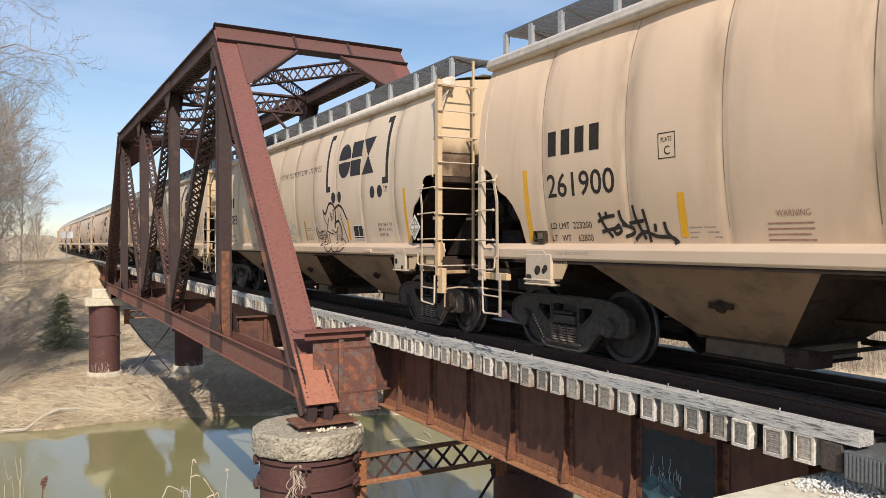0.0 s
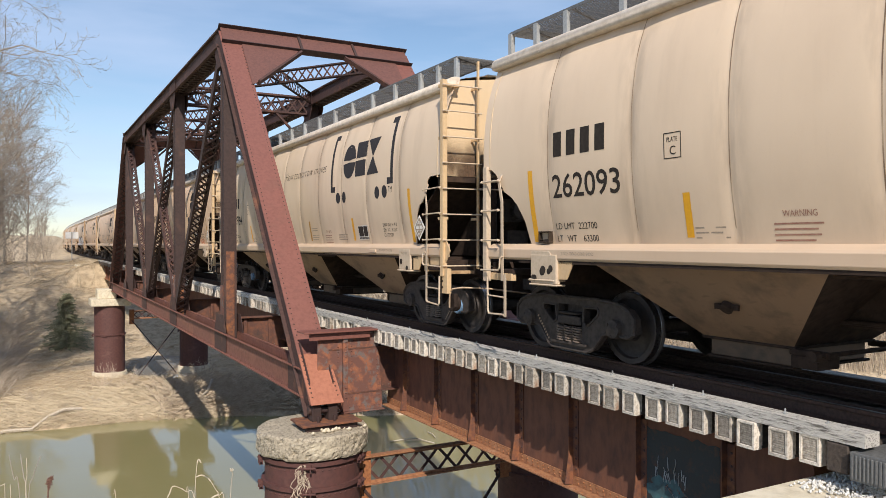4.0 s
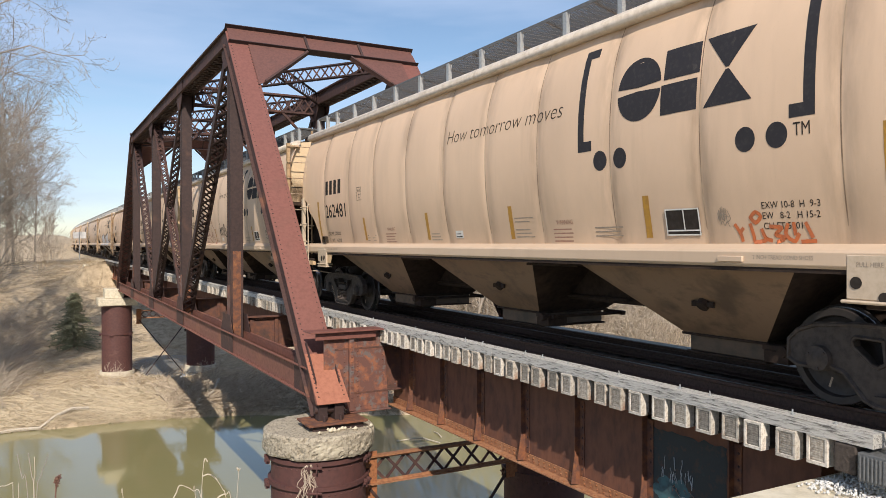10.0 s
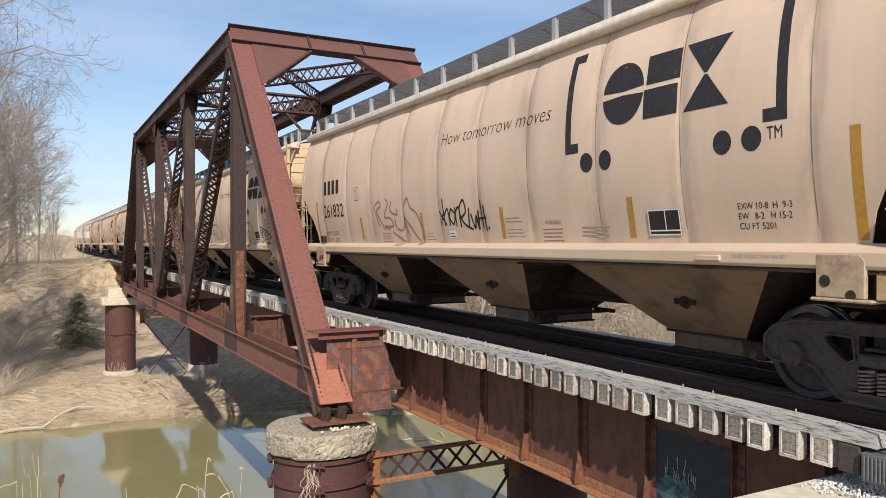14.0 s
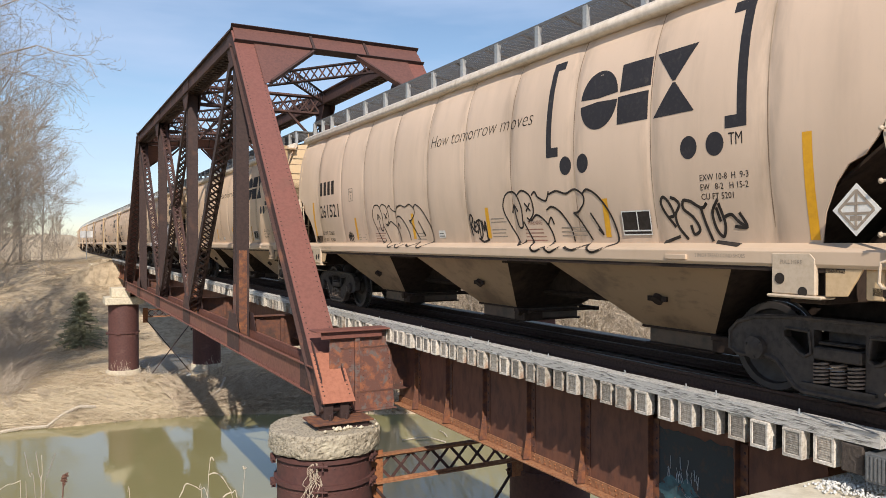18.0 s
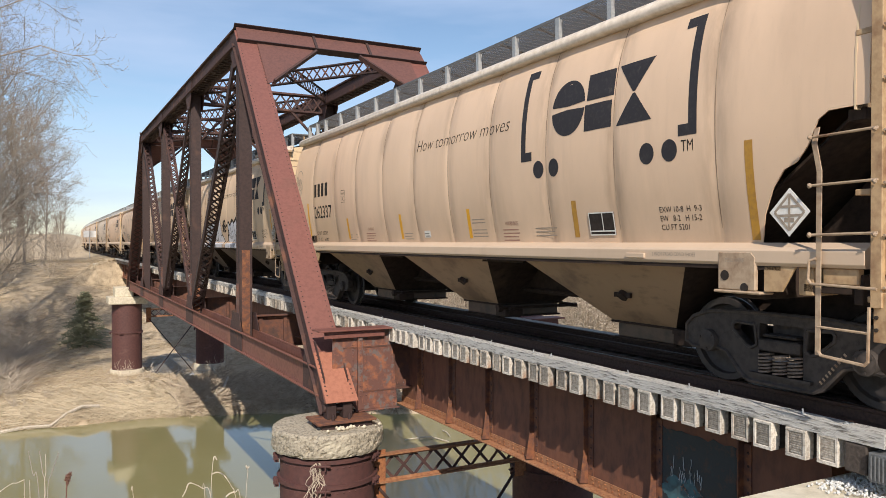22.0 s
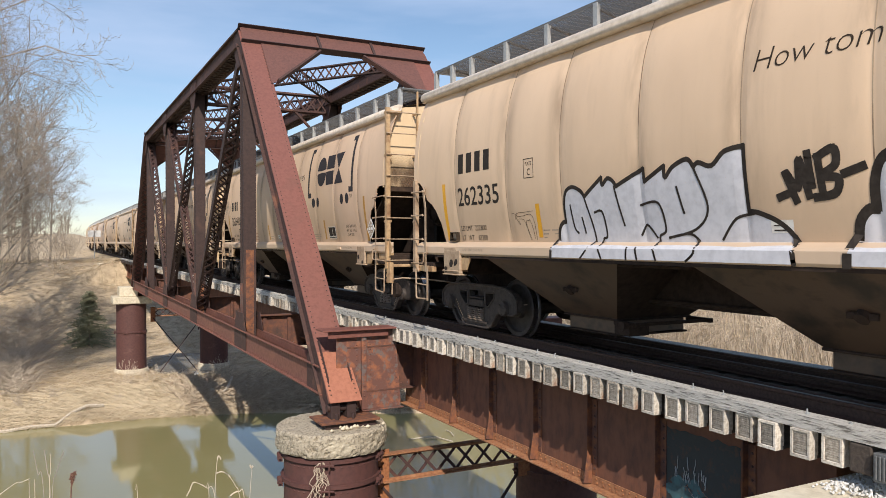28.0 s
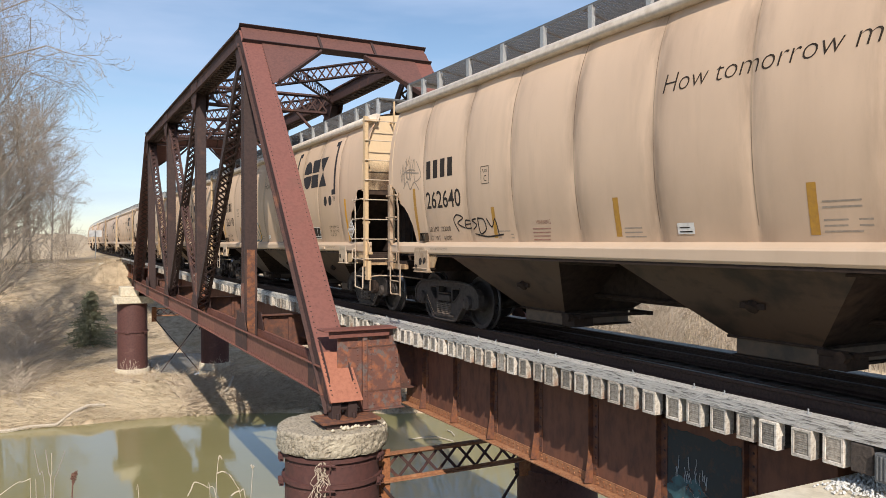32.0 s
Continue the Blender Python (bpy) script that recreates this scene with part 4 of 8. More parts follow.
def gravel_heap():
    rng = random.Random(9)
    s = Solid()
    for k in range(3200):
        x, y = rng.uniform(5.85, 7.0), rng.uniform(2.8, 4.3)
        top = 0.14 * max(0.0, 1 - abs(y - 3.5) / 0.9) * min(1.0, max(0.0, (x - 5.8) / 0.5))
        if rng.random() > min(1.0, (x - 5.8) * 2.4):
            continue
        c = Vector((x, y, -0.61 + top * rng.uniform(0.3, 1.0)))
        r = rng.uniform(0.009, 0.02)
        turn = Matrix.Rotation(rng.uniform(0, 3), 3, "X") @ Matrix.Rotation(rng.uniform(0, 3), 3, "Y")
        pts = [c + turn @ Vector(v) * r * rng.uniform(0.7, 1.2) for v in ((1, 0, 0), (-1, 0, 0), (0, 1, 0), (0, -1, 0), (0, 0, 1), (0, 0, -1))]
        s.add(pts, [(0, 2, 4), (2, 1, 4), (1, 3, 4), (3, 0, 4), (2, 0, 5), (1, 2, 5), (3, 1, 5), (0, 3, 5)])
    tagged(new("gravel", s.mesh("gravel", STONE)), "heap of white crushed stone on the abutment", "gravel", kind="stuff")


gravel_heap()


# ---- track ----
def track_x(y):
    return XC + (max(0.0, y - 110) ** 2) / (2 * 2300)


def track_turn(y):
    return -math.degrees(math.atan(max(0.0, y - 110) / 2300))


def make_track():
    deck = thing("bridge_deck", "open timber deck of weathered cross ties on the bridge", "railway deck", (XC, 0, -0.45), kind="structure")
    rng = random.Random(2)
    s = Solid().box(-1.35, 1.35, -0.1, 0.1, 0, 0.26)
    tie_mesh = s.mesh("tie", TIE, 0.008)
    # bleached box of the tie's end with its anti-split plate
    s = Solid()
    s.box(-0.02, 0.09, -0.103, 0.103, -0.003, 0.03)
    s.box(-0.02, 0.09, -0.103, 0.103, 0.235, 0.2615)
    s.box(-0.02, 0.1, -0.103, -0.075, 0.03, 0.235)
    s.box(-0.02, 0.08, 0.075, 0.103, 0.03, 0.235)
    rim_mesh = s.mesh("end_rim", TIE_RIM, 0.003)
    rough = [rim_mesh, s.mesh("end_rim", TIE_END, 0.003)]
    s = Solid()
    s.box(-0.008, 0, -0.075, 0.075, 0.03, 0.235)
    for k in range(9):
        z = 0.042 + k * 0.021
        s.box(-0.014, -0.004, -0.062, 0.062, z, z + 0.011)
    plate_mesh = s.mesh("end_plate", TIE_END)
    y = 4.25
    k = 0
    while y < 79.8:
        dx = rng.uniform(-0.03, 0.02) if y < 14 else rng.uniform(-0.05, 0.03)
        tie = new("tie", tie_mesh)
        tie.parent = deck
        tie.matrix_basis = pose(dx, y, rng.uniform(-0.006, 0.004), 0, 0, rng.uniform(-0.8, 0.8))
        if y < 52:
            for me in (rng.choice((rough[0], rough[0], rough[0], rough[1], rough[1])), plate_mesh):
                e = new(me.name.split(".")[0], me)
                e.parent = tie
                e.location = (-1.35, 0, 0)
        y += 0.326
        k += 1
    # guard timbers with their bolts
    for sx in (-1, 1):
        y = 3.75
        while y < 79:
            ln = 5.9
            s = Solid()
            n = 12
            x0, x1 = sx * 1.26 - 0.1, sx * 1.26 + 0.1
            vs, fs = [], []
            for i in range(n + 1):
                yy = y + ln * i / n
                j = [0.006 * noise.noise((q * 3.1, yy * 2.3, sx)) for q in range(4)]
                vs += [(x0 + j[0], yy, 0.262), (x1 + j[1], yy, 0.262), (x1 + j[1], yy, 0.38 + j[2]), (x0 + j[0], yy, 0.38 + j[3])]
            for i in range(n):
                fs += [(i * 4 + q, i * 4 + (q + 1) % 4, i * 4 + 4 + (q + 1) % 4, i * 4 + 4 + q) for q in range(4)]
            s.add(vs, fs + [(0, 1, 2, 3), (n * 4 + 3, n * 4 + 2, n * 4 + 1, n * 4)])
            part("guard_timber", s, TIMBER, deck, "long bleached guard timber bolted along the tie ends")
            if sx < 0 and y < 50:
                b = y + 0.4
                while b < y + ln - 0.2:
                    s = Solid()
                    hh = rng.choice((0.012, 0.015, 0.025, 0.045))
                    s.rod((sx * 1.26 + rng.uniform(-0.03, 0.03), b, 0.375), (sx * 1.26, b + rng.uniform(-0.01, 0.01), 0.385 + hh), 0.008, 6)
                    s.rod((sx * 1.26, b, 0.378), (sx * 1.26, b, 0.39), 0.022, 8)
                    part("bolt", s, GALV, deck)
                    b += rng.choice((0.42, 0.55, 0.98))
            y += ln + 0.01
    # two odd timbers at the near end
    s = Solid().box(-1.36, 1.3, 3.9, 4.1, 0.0, 0.25)
    part("backwall_timber", s, TIE, deck, "dark creosoted timber at the deck's end", bevel=0.01)
    s = Solid().box(-1.4, 1.35, 3.35, 3.86, -0.02, 0.22)
    for k in range(14):
        s.box(-1.412, -1.4, 3.38 + k * 0.034, 3.40 + k * 0.034, 0.0, 0.2)
    part("ribbed_timber", s, GRATE, deck, "grey ribbed block at the deck's end", bevel=0.004)
    # rails
    ys = [-60 + 5 * i for i in range(35)] + [115 + 8 * i for i in range(45)]
    for name, off, prof, mats in (("rail", -0.7525, 1, 0), ("rail", 0.7525, 1, 0), ("guard_rail", -0.42, 0, 0), ("guard_rail", 0.42, 0, 0)):
        root = thing(name, "rusty steel running rail with a polished top" if prof else "rusty inner guard rail between the running rails", "rail", (XC, 0, -0.17), kind="structure")
        top = 0.17 if prof else 0.13
        outline = [(-0.07, 0), (0.07, 0), (0.07, 0.018), (0.012, 0.04), (0.012, top - 0.045), (0.036, top - 0.035), (0.036, top - 0.006), (0.026, top - 0.001),
                   (-0.026, top - 0.001), (-0.036, top - 0.006), (-0.036, top - 0.035), (-0.012, top - 0.045), (-0.012, 0.04), (-0.07, 0.018)]
        yy = ys if prof else [v for v in ys if -10 <= v <= 100]
        s = Solid()
        m = len(outline)
        s.v = [(off + u + track_x(v) - XC, v, h) for v in yy for u, h in outline]
        s.f = [(j * m + i, j * m + (i + 1) % m, (j + 1) * m + (i + 1) % m, (j + 1) * m + i) for j in range(len(yy) - 1) for i in range(m)]
        part("steel", s, RAIL, root)
        if prof:
            s = Solid()
            s.v = [(off + u + track_x(v) - XC, v, top + 0.0006) for v in yy for u in (-0.024, 0.024)]
            s.f = [(2 * j, 2 * j + 1, 2 * j + 3, 2 * j + 2) for j in range(len(yy) - 1)]
            part("running_surface", s, RAIL_TOP, root, "bright polished wheel track")
    # ballast bed away from the bridge
    for a, b in ((-60, 2.9), (80.2, 470)):
        s = Solid()
        yy = [v for v in [a + i * (b - a) / 60 for i in range(61)]]
        prof = [(-2.6, -0.62), (-1.6, -0.22), (1.6, -0.22), (2.6, -0.62)]
        s.v = [(track_x(v) + u, v, h) for v in yy for u, h in prof]
        s.f = [(j * 4 + i, j * 4 + i + 1, j * 4 + 5 + i, j * 4 + 4 + i) for j in range(60) for i in range(3)]
        structure("ballast_bed", s, STONE if a < 0 else GROUND, "crushed pale stone under the track")


make_track()

# ---- covered hopper cars ----
CAR = 17.0
TRUCK = 6.58
SEAMS = [6.37, 4.84, 3.52, 2.05, 0.64, -0.66, -1.97, -3.4, -4.74, -6.24]
PROFILE = [(1.3, 1.46), (1.55, 1.48), (1.8, 1.535), (2.1, 1.585), (2.4, 1.612), (2.7, 1.622), (3.0, 1.618), (3.3, 1.59), (3.6, 1.54), (3.9, 1.44), (4.05, 1.37), (4.19, 1.3)]
CUT_FRONT = [(0, 1.48), (6.7, 1.48), (6.72, 1.56), (6.77, 1.77), (6.895, 2.02), (7.02, 2.17), (7.16, 2.23), (7.28, 2.37), (7.376, 2.57), (7.47, 2.63), (7.83, 2.635)]
CUT_REAR = [(0, 1.48), (6.86, 1.48), (6.9, 1.6), (6.94, 1.82), (7.07, 2.04), (7.2, 2.16), (7.36, 2.24), (7.47, 2.4), (7.56, 2.51), (7.66, 2.57), (7.87, 2.59)]


def lerp(table, v):
    for (a, p), (b, q) in zip(table, table[1:]):
        if v <= b:
            return p + (q - p) * (v - a) / (b - a) if b > a else q
    return table[-1][1]


def half_width(z):
    """Half the body's width at a height, smoothed."""
    return sum(lerp(PROFILE, z + d) for d in (-0.12, -0.06, 0, 0.06, 0.12)) / 5 if z < 4.05 else lerp(PROFILE, z)


def skin_x(y, z):
    w = half_width(z)
    for s in SEAMS:
        d = abs(y - s)
        if d < 0.4:
            w -= 0.011 * math.exp(-((d / 0.05) ** 2)) + 0.011 * math.exp(-((d / 0.22) ** 2))
    return w + 0.006 * noise.noise((y * 1.4, z * 1.1, 3.3)) - 0.004


def side_sheet():
    ys = sorted({round(v, 3) for s in SEAMS for v in (s - 0.3, s - 0.16, s - 0.08, s - 0.04, s, s + 0.04, s + 0.08, s + 0.16, s + 0.3)} |
                {round(-7.83 + i * 0.24, 3) for i in range(66)} | {-c for c, _ in CUT_FRONT[1:]} | {c for c, _ in CUT_REAR[1:]})
    ys = [v for v in ys if -7.83 <= v <= 7.87]
    n = 12
    s = Solid()
    for y in ys:
        lo = lerp(CUT_REAR if y > 0 else CUT_FRONT, abs(y))
        for i in range(n + 1):
            z = lo + (4.19 - lo) * i / n
            s.v.append((-skin_x(y, z), y, z))
    m = len(s.v)
    s.f = [(j * (n + 1) + i, (j + 1) * (n + 1) + i, (j + 1) * (n + 1) + i + 1, j * (n + 1) + i + 1) for j in range(len(ys) - 1) for i in range(n)]
    # inner face, so that the sheet has thickness
    s.v += [(x + 0.014, y, z) for x, y, z in s.v]
    s.f += [tuple(m + k for k in q[::-1]) for q in s.f[:]]
    w = n + 1
    s.f += [(j * w, m + j * w, m + (j + 1) * w, (j + 1) * w) for j in range(len(ys) - 1)]
    last = (len(ys) - 1) * w
    s.f += [(i, i + 1, m + i + 1, m + i) for i in range(n)] + [(last + i, m + last + i, m + last + i + 1, last + i + 1) for i in range(n)]
    return s


def wheel_solid(x, out):
    """One wheel, its face towards out, turned round the axle."""
    s = Solid()
    o = out
    s.lathe([(0.09, o * 0.09), (0.15, o * 0.085), (0.17, o * 0.02), (0.3, o * -0.01), (0.37, o * 0.02), (0.385, o * 0.068), (0.448, o * 0.07), (0.456, o * 0.062)], (x, 0, 0), (1, 0, 0), 36)
    s.lathe([(0.462, o * -0.03), (0.485, o * -0.045), (0.487, o * -0.06), (0.47, o * -0.07), (0.385, o * -0.068), (0.36, o * -0.02), (0.3, o * -0.04), (0.16, o * -0.06), (0.09, o * -0.07)], (x, 0, 0), (1, 0, 0), 36)
    return s


def holed_plate(loops, x0, x1):
    """A plate between x0 and x1 from outlines (y, z): the first is its rim, the others are openings."""
    s = Solid()
    flat = [q for loop in loops for q in loop]
    n = len(flat)
    tris = geometry.tessellate_polygon([[Vector((a, b, 0)) for a, b in loop] for loop in loops])
    vs = [(x, a, b) for x in (x0, x1) for a, b in flat]
    fs = [tuple(q) for q in tris] + [tuple(n + i for i in q[::-1]) for q in tris]
    k = 0
    for loop in loops:
        m = len(loop)
        fs += [(k + i, k + (i + 1) % m, n + k + (i + 1) % m, n + k + i) for i in range(m)]
        k += m
    return s.add(vs, fs)


def build_car():
    root = thing("hopper_car", "faded tan covered hopper railway car with dark lettering", "freight car", (0, 0, 0), "hopper train")
    for rot in (0, 1):
        turn = Matrix.Rotation(math.pi * rot, 4, "Z")

        def add(name, s, mat, parent=root, label="", bevel=0.0, smooth=False):
            if rot and parent is root:
                s.v = [tuple(turn @ Vector(p)) for p in s.v]
            elif rot:
                s.v = [tuple(turn @ Vector(p)) for p in s.v]
            return part(name, s, mat, parent, label, bevel, smooth)

        side = add("side_sheet", side_sheet(), TAN[0], label="gently bulging tan side sheets with weld seams", smooth=True)
        for k, y in enumerate(SEAMS):
            s = Solid()
            zs = [1.5 + 2.55 * i / 22 for i in range(23)]
            w = 0.006
            s.v = [(-(skin_x(y, z) + 0.0015), y + e, z) for z in zs for e in (-w, w)]
            s.f = [(2 * i, 2 * i + 1, 2 * i + 3, 2 * i + 2) for i in range(22)]
            if not rot:
                add("weld_seam", s, SEAM_DIRT, side)
        # side sill and its lip
        s = Solid()
        prof = [(-1.43, 1.3), (-1.6, 1.3), (-1.625, 1.33), (-1.625, 1.44), (-1.6, 1.465), (-1.49, 1.515), (-1.43, 1.515)]
        s.plate([(x, -7.8, z) for x, z in prof], (0, 15.6, 0))
        add("side_sill", s, SILL, label="pale cream side sill beam", bevel=0.004)
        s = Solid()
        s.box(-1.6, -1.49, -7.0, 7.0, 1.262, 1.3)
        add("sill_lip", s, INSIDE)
        s = Solid()
        s.box(-1.65, -1.62, -5.3, -5.01, 1.345, 1.4)
        add("sill_tab", s, SILL, bevel=0.006)
        # eave rail
        s = Solid()
        eave = [(-1.24, 4.225), (-1.33, 4.237), (-1.43, 4.207), (-1.478, 4.157), (-1.487, 4.095), (-1.472, 4.055), (-1.42, 4.04), (-1.3, 4.04)]
        s.plate([(x, -7.83, z) for x, z in eave], (0, 15.7, 0))
        add("eave_rail", s, EAVE, label="pale rounded rail along the roof edge", bevel=0.006, smooth=True)
        # running board with its stanchions
        s = Solid()
        for i in range(18):
            x = -1.24 + 0.041 * i
            s.box(x - 0.003, x + 0.003, -7.72, 7.72, 4.574, 4.59)
        for i in range(103):
            y = -7.65 + i * 0.15
            s.box(-1.245, -0.53, y - 0.003, y + 0.003, 4.576, 4.588)
        for i in range(16):
            y = -7.7 + i * 1.0
            s.beam((-1.24, y, 4.57), (-0.53, y + 0.3, 4.57), 0.03, 0.03, side=(0, 0, 1))
        rb = add("running_board", s, GRATE, label="see-through steel grating roof walkway")
        s = Solid()
        s.box(-1.258, -1.243, -7.73, 7.73, 4.555, 4.6)
        s.box(-0.53, -0.515, -7.73, 7.73, 4.555, 4.6)
        add("edge_strip", s, GRATE, rb)
        for y in (-7.7, -7.08, *[1.07 * i for i in range(-6, 7)], 7.08, 7.7):
            s = Solid()
            s.box(-1.275, -1.235, y - 0.04, y + 0.04, 4.2, 4.57)
            s.box(-1.235, -1.19, y - 0.006, y + 0.006, 4.2, 4.56)
            add("stanchion", s, GALV)
        # roof half and hatch coaming
        s = Solid()
        rp = [(-1.3, 4.19), (-1.1, 4.25), (-0.8, 4.31), (-0.4, 4.35), (0, 4.36)]
        s.v = [(x, y, z) for y in (-7.74, 7.74) for x, z in rp]
        s.f = [(i, i + 1, 6 + i, 5 + i) for i in range(4)]
        add("roof_sheet", s, TAN[0])
        s = Solid()
        for i in range(8):
            y = 0.2 + i * 0.9
            s.box(-0.42, 0.42, y, y + 0.84, 4.35, 4.47)
        add("hatch_cover", s, TAN[0], bevel=0.02)
        # crossover platform over the end
        s = Solid()
        for i in range(14):
            y = -7.78 + i * 0.032
            s.box(-1.245, 1.245, y - 0.004, y + 0.004, 4.57, 4.59)
        for i in range(17):
            s.box(-1.24 + i * 0.155, -1.232 + i * 0.155, -7.78, -7.35, 4.572, 4.586)
        add("crossover_grating", s, GRATE)
        # end sheet, slope sheet and posts (front end; the other end comes from the half turn)
        s = Solid()
        outl = [(-half_width(z), z) for z in (2.6, 2.8, 3.1, 3.4, 3.7, 3.95, 4.19)]
        poly = outl + [(0, 4.36)] + [(-x, z) for x, z in outl[::-1]]
        s.plate([(x, -7.7, z) for x, z in poly], (0, -0.016, 0))
        es = add("end_sheet", s, END_TAN, label="sunlit cream-yellow end sheet")
        s = Solid()
        outl = [(-half_width(z) + 0.02, z) for z in (2.61, 2.8, 3.1, 3.4)]
        poly = outl + [(-x, z) for x, z in outl[::-1]]
        s.plate([(x, -7.72, z) for x, z in poly], (0, -0.003, 0))
        add("soot_stain", s, SOOT, es, "brown-black soot stain fading upwards")
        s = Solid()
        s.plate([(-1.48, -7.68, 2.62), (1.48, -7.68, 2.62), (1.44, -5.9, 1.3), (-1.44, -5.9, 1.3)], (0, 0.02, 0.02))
        add("slope_sheet", s, INSIDE, label="grimy sloping end sheet, shade coloured in")
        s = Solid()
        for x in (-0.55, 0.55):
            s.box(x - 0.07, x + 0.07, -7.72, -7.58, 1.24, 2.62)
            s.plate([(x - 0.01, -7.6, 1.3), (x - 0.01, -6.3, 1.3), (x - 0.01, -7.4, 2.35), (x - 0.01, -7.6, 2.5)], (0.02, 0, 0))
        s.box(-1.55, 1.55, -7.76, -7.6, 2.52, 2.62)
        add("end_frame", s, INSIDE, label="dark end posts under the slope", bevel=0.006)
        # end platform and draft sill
        add("end_platform", Solid().box(-1.56, 1.56, -7.65, -7.2, 1.08, 1.16), INSIDE, label="grimy end platform, shade coloured in", bevel=0.008)
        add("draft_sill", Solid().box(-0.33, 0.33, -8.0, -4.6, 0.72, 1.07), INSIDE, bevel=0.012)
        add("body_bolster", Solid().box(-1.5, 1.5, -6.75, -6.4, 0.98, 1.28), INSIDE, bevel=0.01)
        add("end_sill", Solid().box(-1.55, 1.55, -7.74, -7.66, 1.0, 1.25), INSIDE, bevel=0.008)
        s = Solid()
        s.box(-0.1, 0.35, -7.5, -7.2, 1.35, 1.75)
        s.rod((0.1, -7.62, 2.1), (0.1, -7.5, 2.1), 0.16, 14)
        s.rod((-0.35, -7.45, 1.5), (-0.35, -7.45, 2.4), 0.05, 8)
        s.box(-0.25, 0.25, -7.48, -7.36, 1.9, 2.3)
        add("brake_valve", s, BLACK, label="grey-brown brake valve and housing", bevel=0.012)
        s = Solid()
        s.pipe([(0.1, -7.6, 2.2), (-0.05, -7.64, 2.42), (-0.3, -7.62, 2.4), (-0.42, -7.6, 2.1), (-0.42, -7.6, 1.5), (-0.2, -7.6, 1.2)], 0.02, 6)
        add("brake_pipe", s, HOSE)
        add("brake_pipe", Solid().pipe([(0.3, -7.5, 1.4), (0.7, -7.6, 1.3), (0.7, -7.62, 2.0)], 0.016, 6), HOSE)
        s = Solid()
        for z in (2.42, 1.14):
            s = Solid().rod((-0.95, -7.86, z), (1.5, -7.86, z), 0.011, 6)
            add("cross_rail", s, LADDER_WHITE, label="long hand rail across the car's end")
        s = Solid()
        s.box(-0.13, 0.13, -8.42, -7.95, 0.74, 0.96)
        s.box(-0.2, 0.02, -8.52, -8.3, 0.72, 1.0)
        s.box(0.1, 0.2, -8.5, -8.36, 0.74, 0.98)
        add("coupler", s, BLACK, bevel=0.02)
        s = Solid()
        s.pipe([(0.35, -7.95, 0.95), (0.38, -8.15, 0.75), (0.3, -8.4, 0.62), (0.1, -8.5, 0.66)], 0.025, 8)
        add("air_hose", s, HOSE)
        # jacking pads: a cream plate under the sill with a foot flange and lifting holes
        for c, holes in ((-6.53, ((0.13, 1.2, 0.05), (-0.1, 1.09, 0.045))), (6.455, ((0.165, 1.07, 0.045), (-0.03, 1.16, 0.055), (-0.17, 1.165, 0.04)))):
            s = Solid()
            s.plate([(-1.63, c + u, z) for u, z in ((0.22, 1.06), (0.22, 1.43), (-0.17, 1.43), (-0.22, 1.38), (-0.22, 1.06))], (0.05, 0, 0))
            s.box(-1.65, -1.45, c - 0.29, c + 0.26, 1.03, 1.06)
            pad = add("jacking_pad", s, LADDER_WHITE, label="cream plate with round lifting holes", bevel=0.012)
            # flat black discs paint in the dark inside of the holes
            for u, z, r in holes:
                add("hole", Solid().rod((-1.632, c + u, z), (-1.636, c + u, z), r, 14), INK, pad)
            s = Solid().plate([(-1.6, c - 0.29, 1.3), (-1.6, c - 0.62, 1.3), (-1.6, c - 0.48, 1.07), (-1.6, c - 0.29, 1.06)], (0.03, 0, 0))
            add("web_plate", s, CREAM, pad, bevel=0.006)
        s = Solid()
        s.box(-1.56, -1.2, -7.3, -7.15, 1.05, 1.3)
        s.box(-1.58, -1.5, -7.72, -7.4, 1.16, 1.3)
        add("gusset_box", s, CREAM, bevel=0.01)
        # rear jacking pad
        s = Solid()
        s.box(-1.635, -1.56, 6.13, 6.68, 1.0, 1.38)
        s.box(-1.65, -1.5, 6.1, 6.7, 0.975, 1.0)
        pad = add("jacking_pad", s, LADDER_WHITE, label="cream plate with round lifting holes", bevel=0.012)
        # black discs again for the holes' dark inside
        s = Solid()
        s.rod((-1.64, 6.58, 1.07), (-1.643, 6.58, 1.07), 0.045, 14)
        s.rod((-1.64, 6.4, 1.18), (-1.643, 6.4, 1.18), 0.055, 14)
        s.rod((-1.64, 6.24, 1.2), (-1.643, 6.24, 1.2), 0.045, 14)
        add("hole", s, INK, pad)
        # tall corner ladder at the front: a flat stile at the corner and a thin one behind, with round rungs
        s = Solid()
        s.box(-1.64, -1.56, -7.95, -7.88, 1.0, 4.14)
        s.box(-1.648, -1.63, -7.956, -7.86, 0.996, 4.144)
        for z in (1.9, 3.2, 4.05):
            s.box(-1.6, -1.3 if z > 4 else -1.5, -7.88, -7.7, z, z + 0.05)
        lad = add("corner_ladder", s, CREAM, label="tall cream ladder at the car's end", bevel=0.005)
        s = Solid()
        s.box(-0.985, -0.955, -7.95, -7.9, 1.1, 4.5)
        for z in (1.9, 3.2, 4.05):
            s.box(-0.985, -0.955, -7.92, -7.72, z, z + 0.04)
        add("thin_stile", s, CREAM, lad, bevel=0.004)
        for k in range(8):
            z = 1.16 + k * 0.413
            s = Solid()
            s.rod((-1.66, -7.98, z), (-0.93, -7.98, z), 0.011, 8)
            s.rod((-1.6, -7.98, z), (-1.6, -7.93, z), 0.012, 6)
            s.rod((-0.97, -7.98, z), (-0.97, -7.93, z), 0.012, 6)
            add("rung", s, LADDER_WHITE, lad)
        s = Solid()
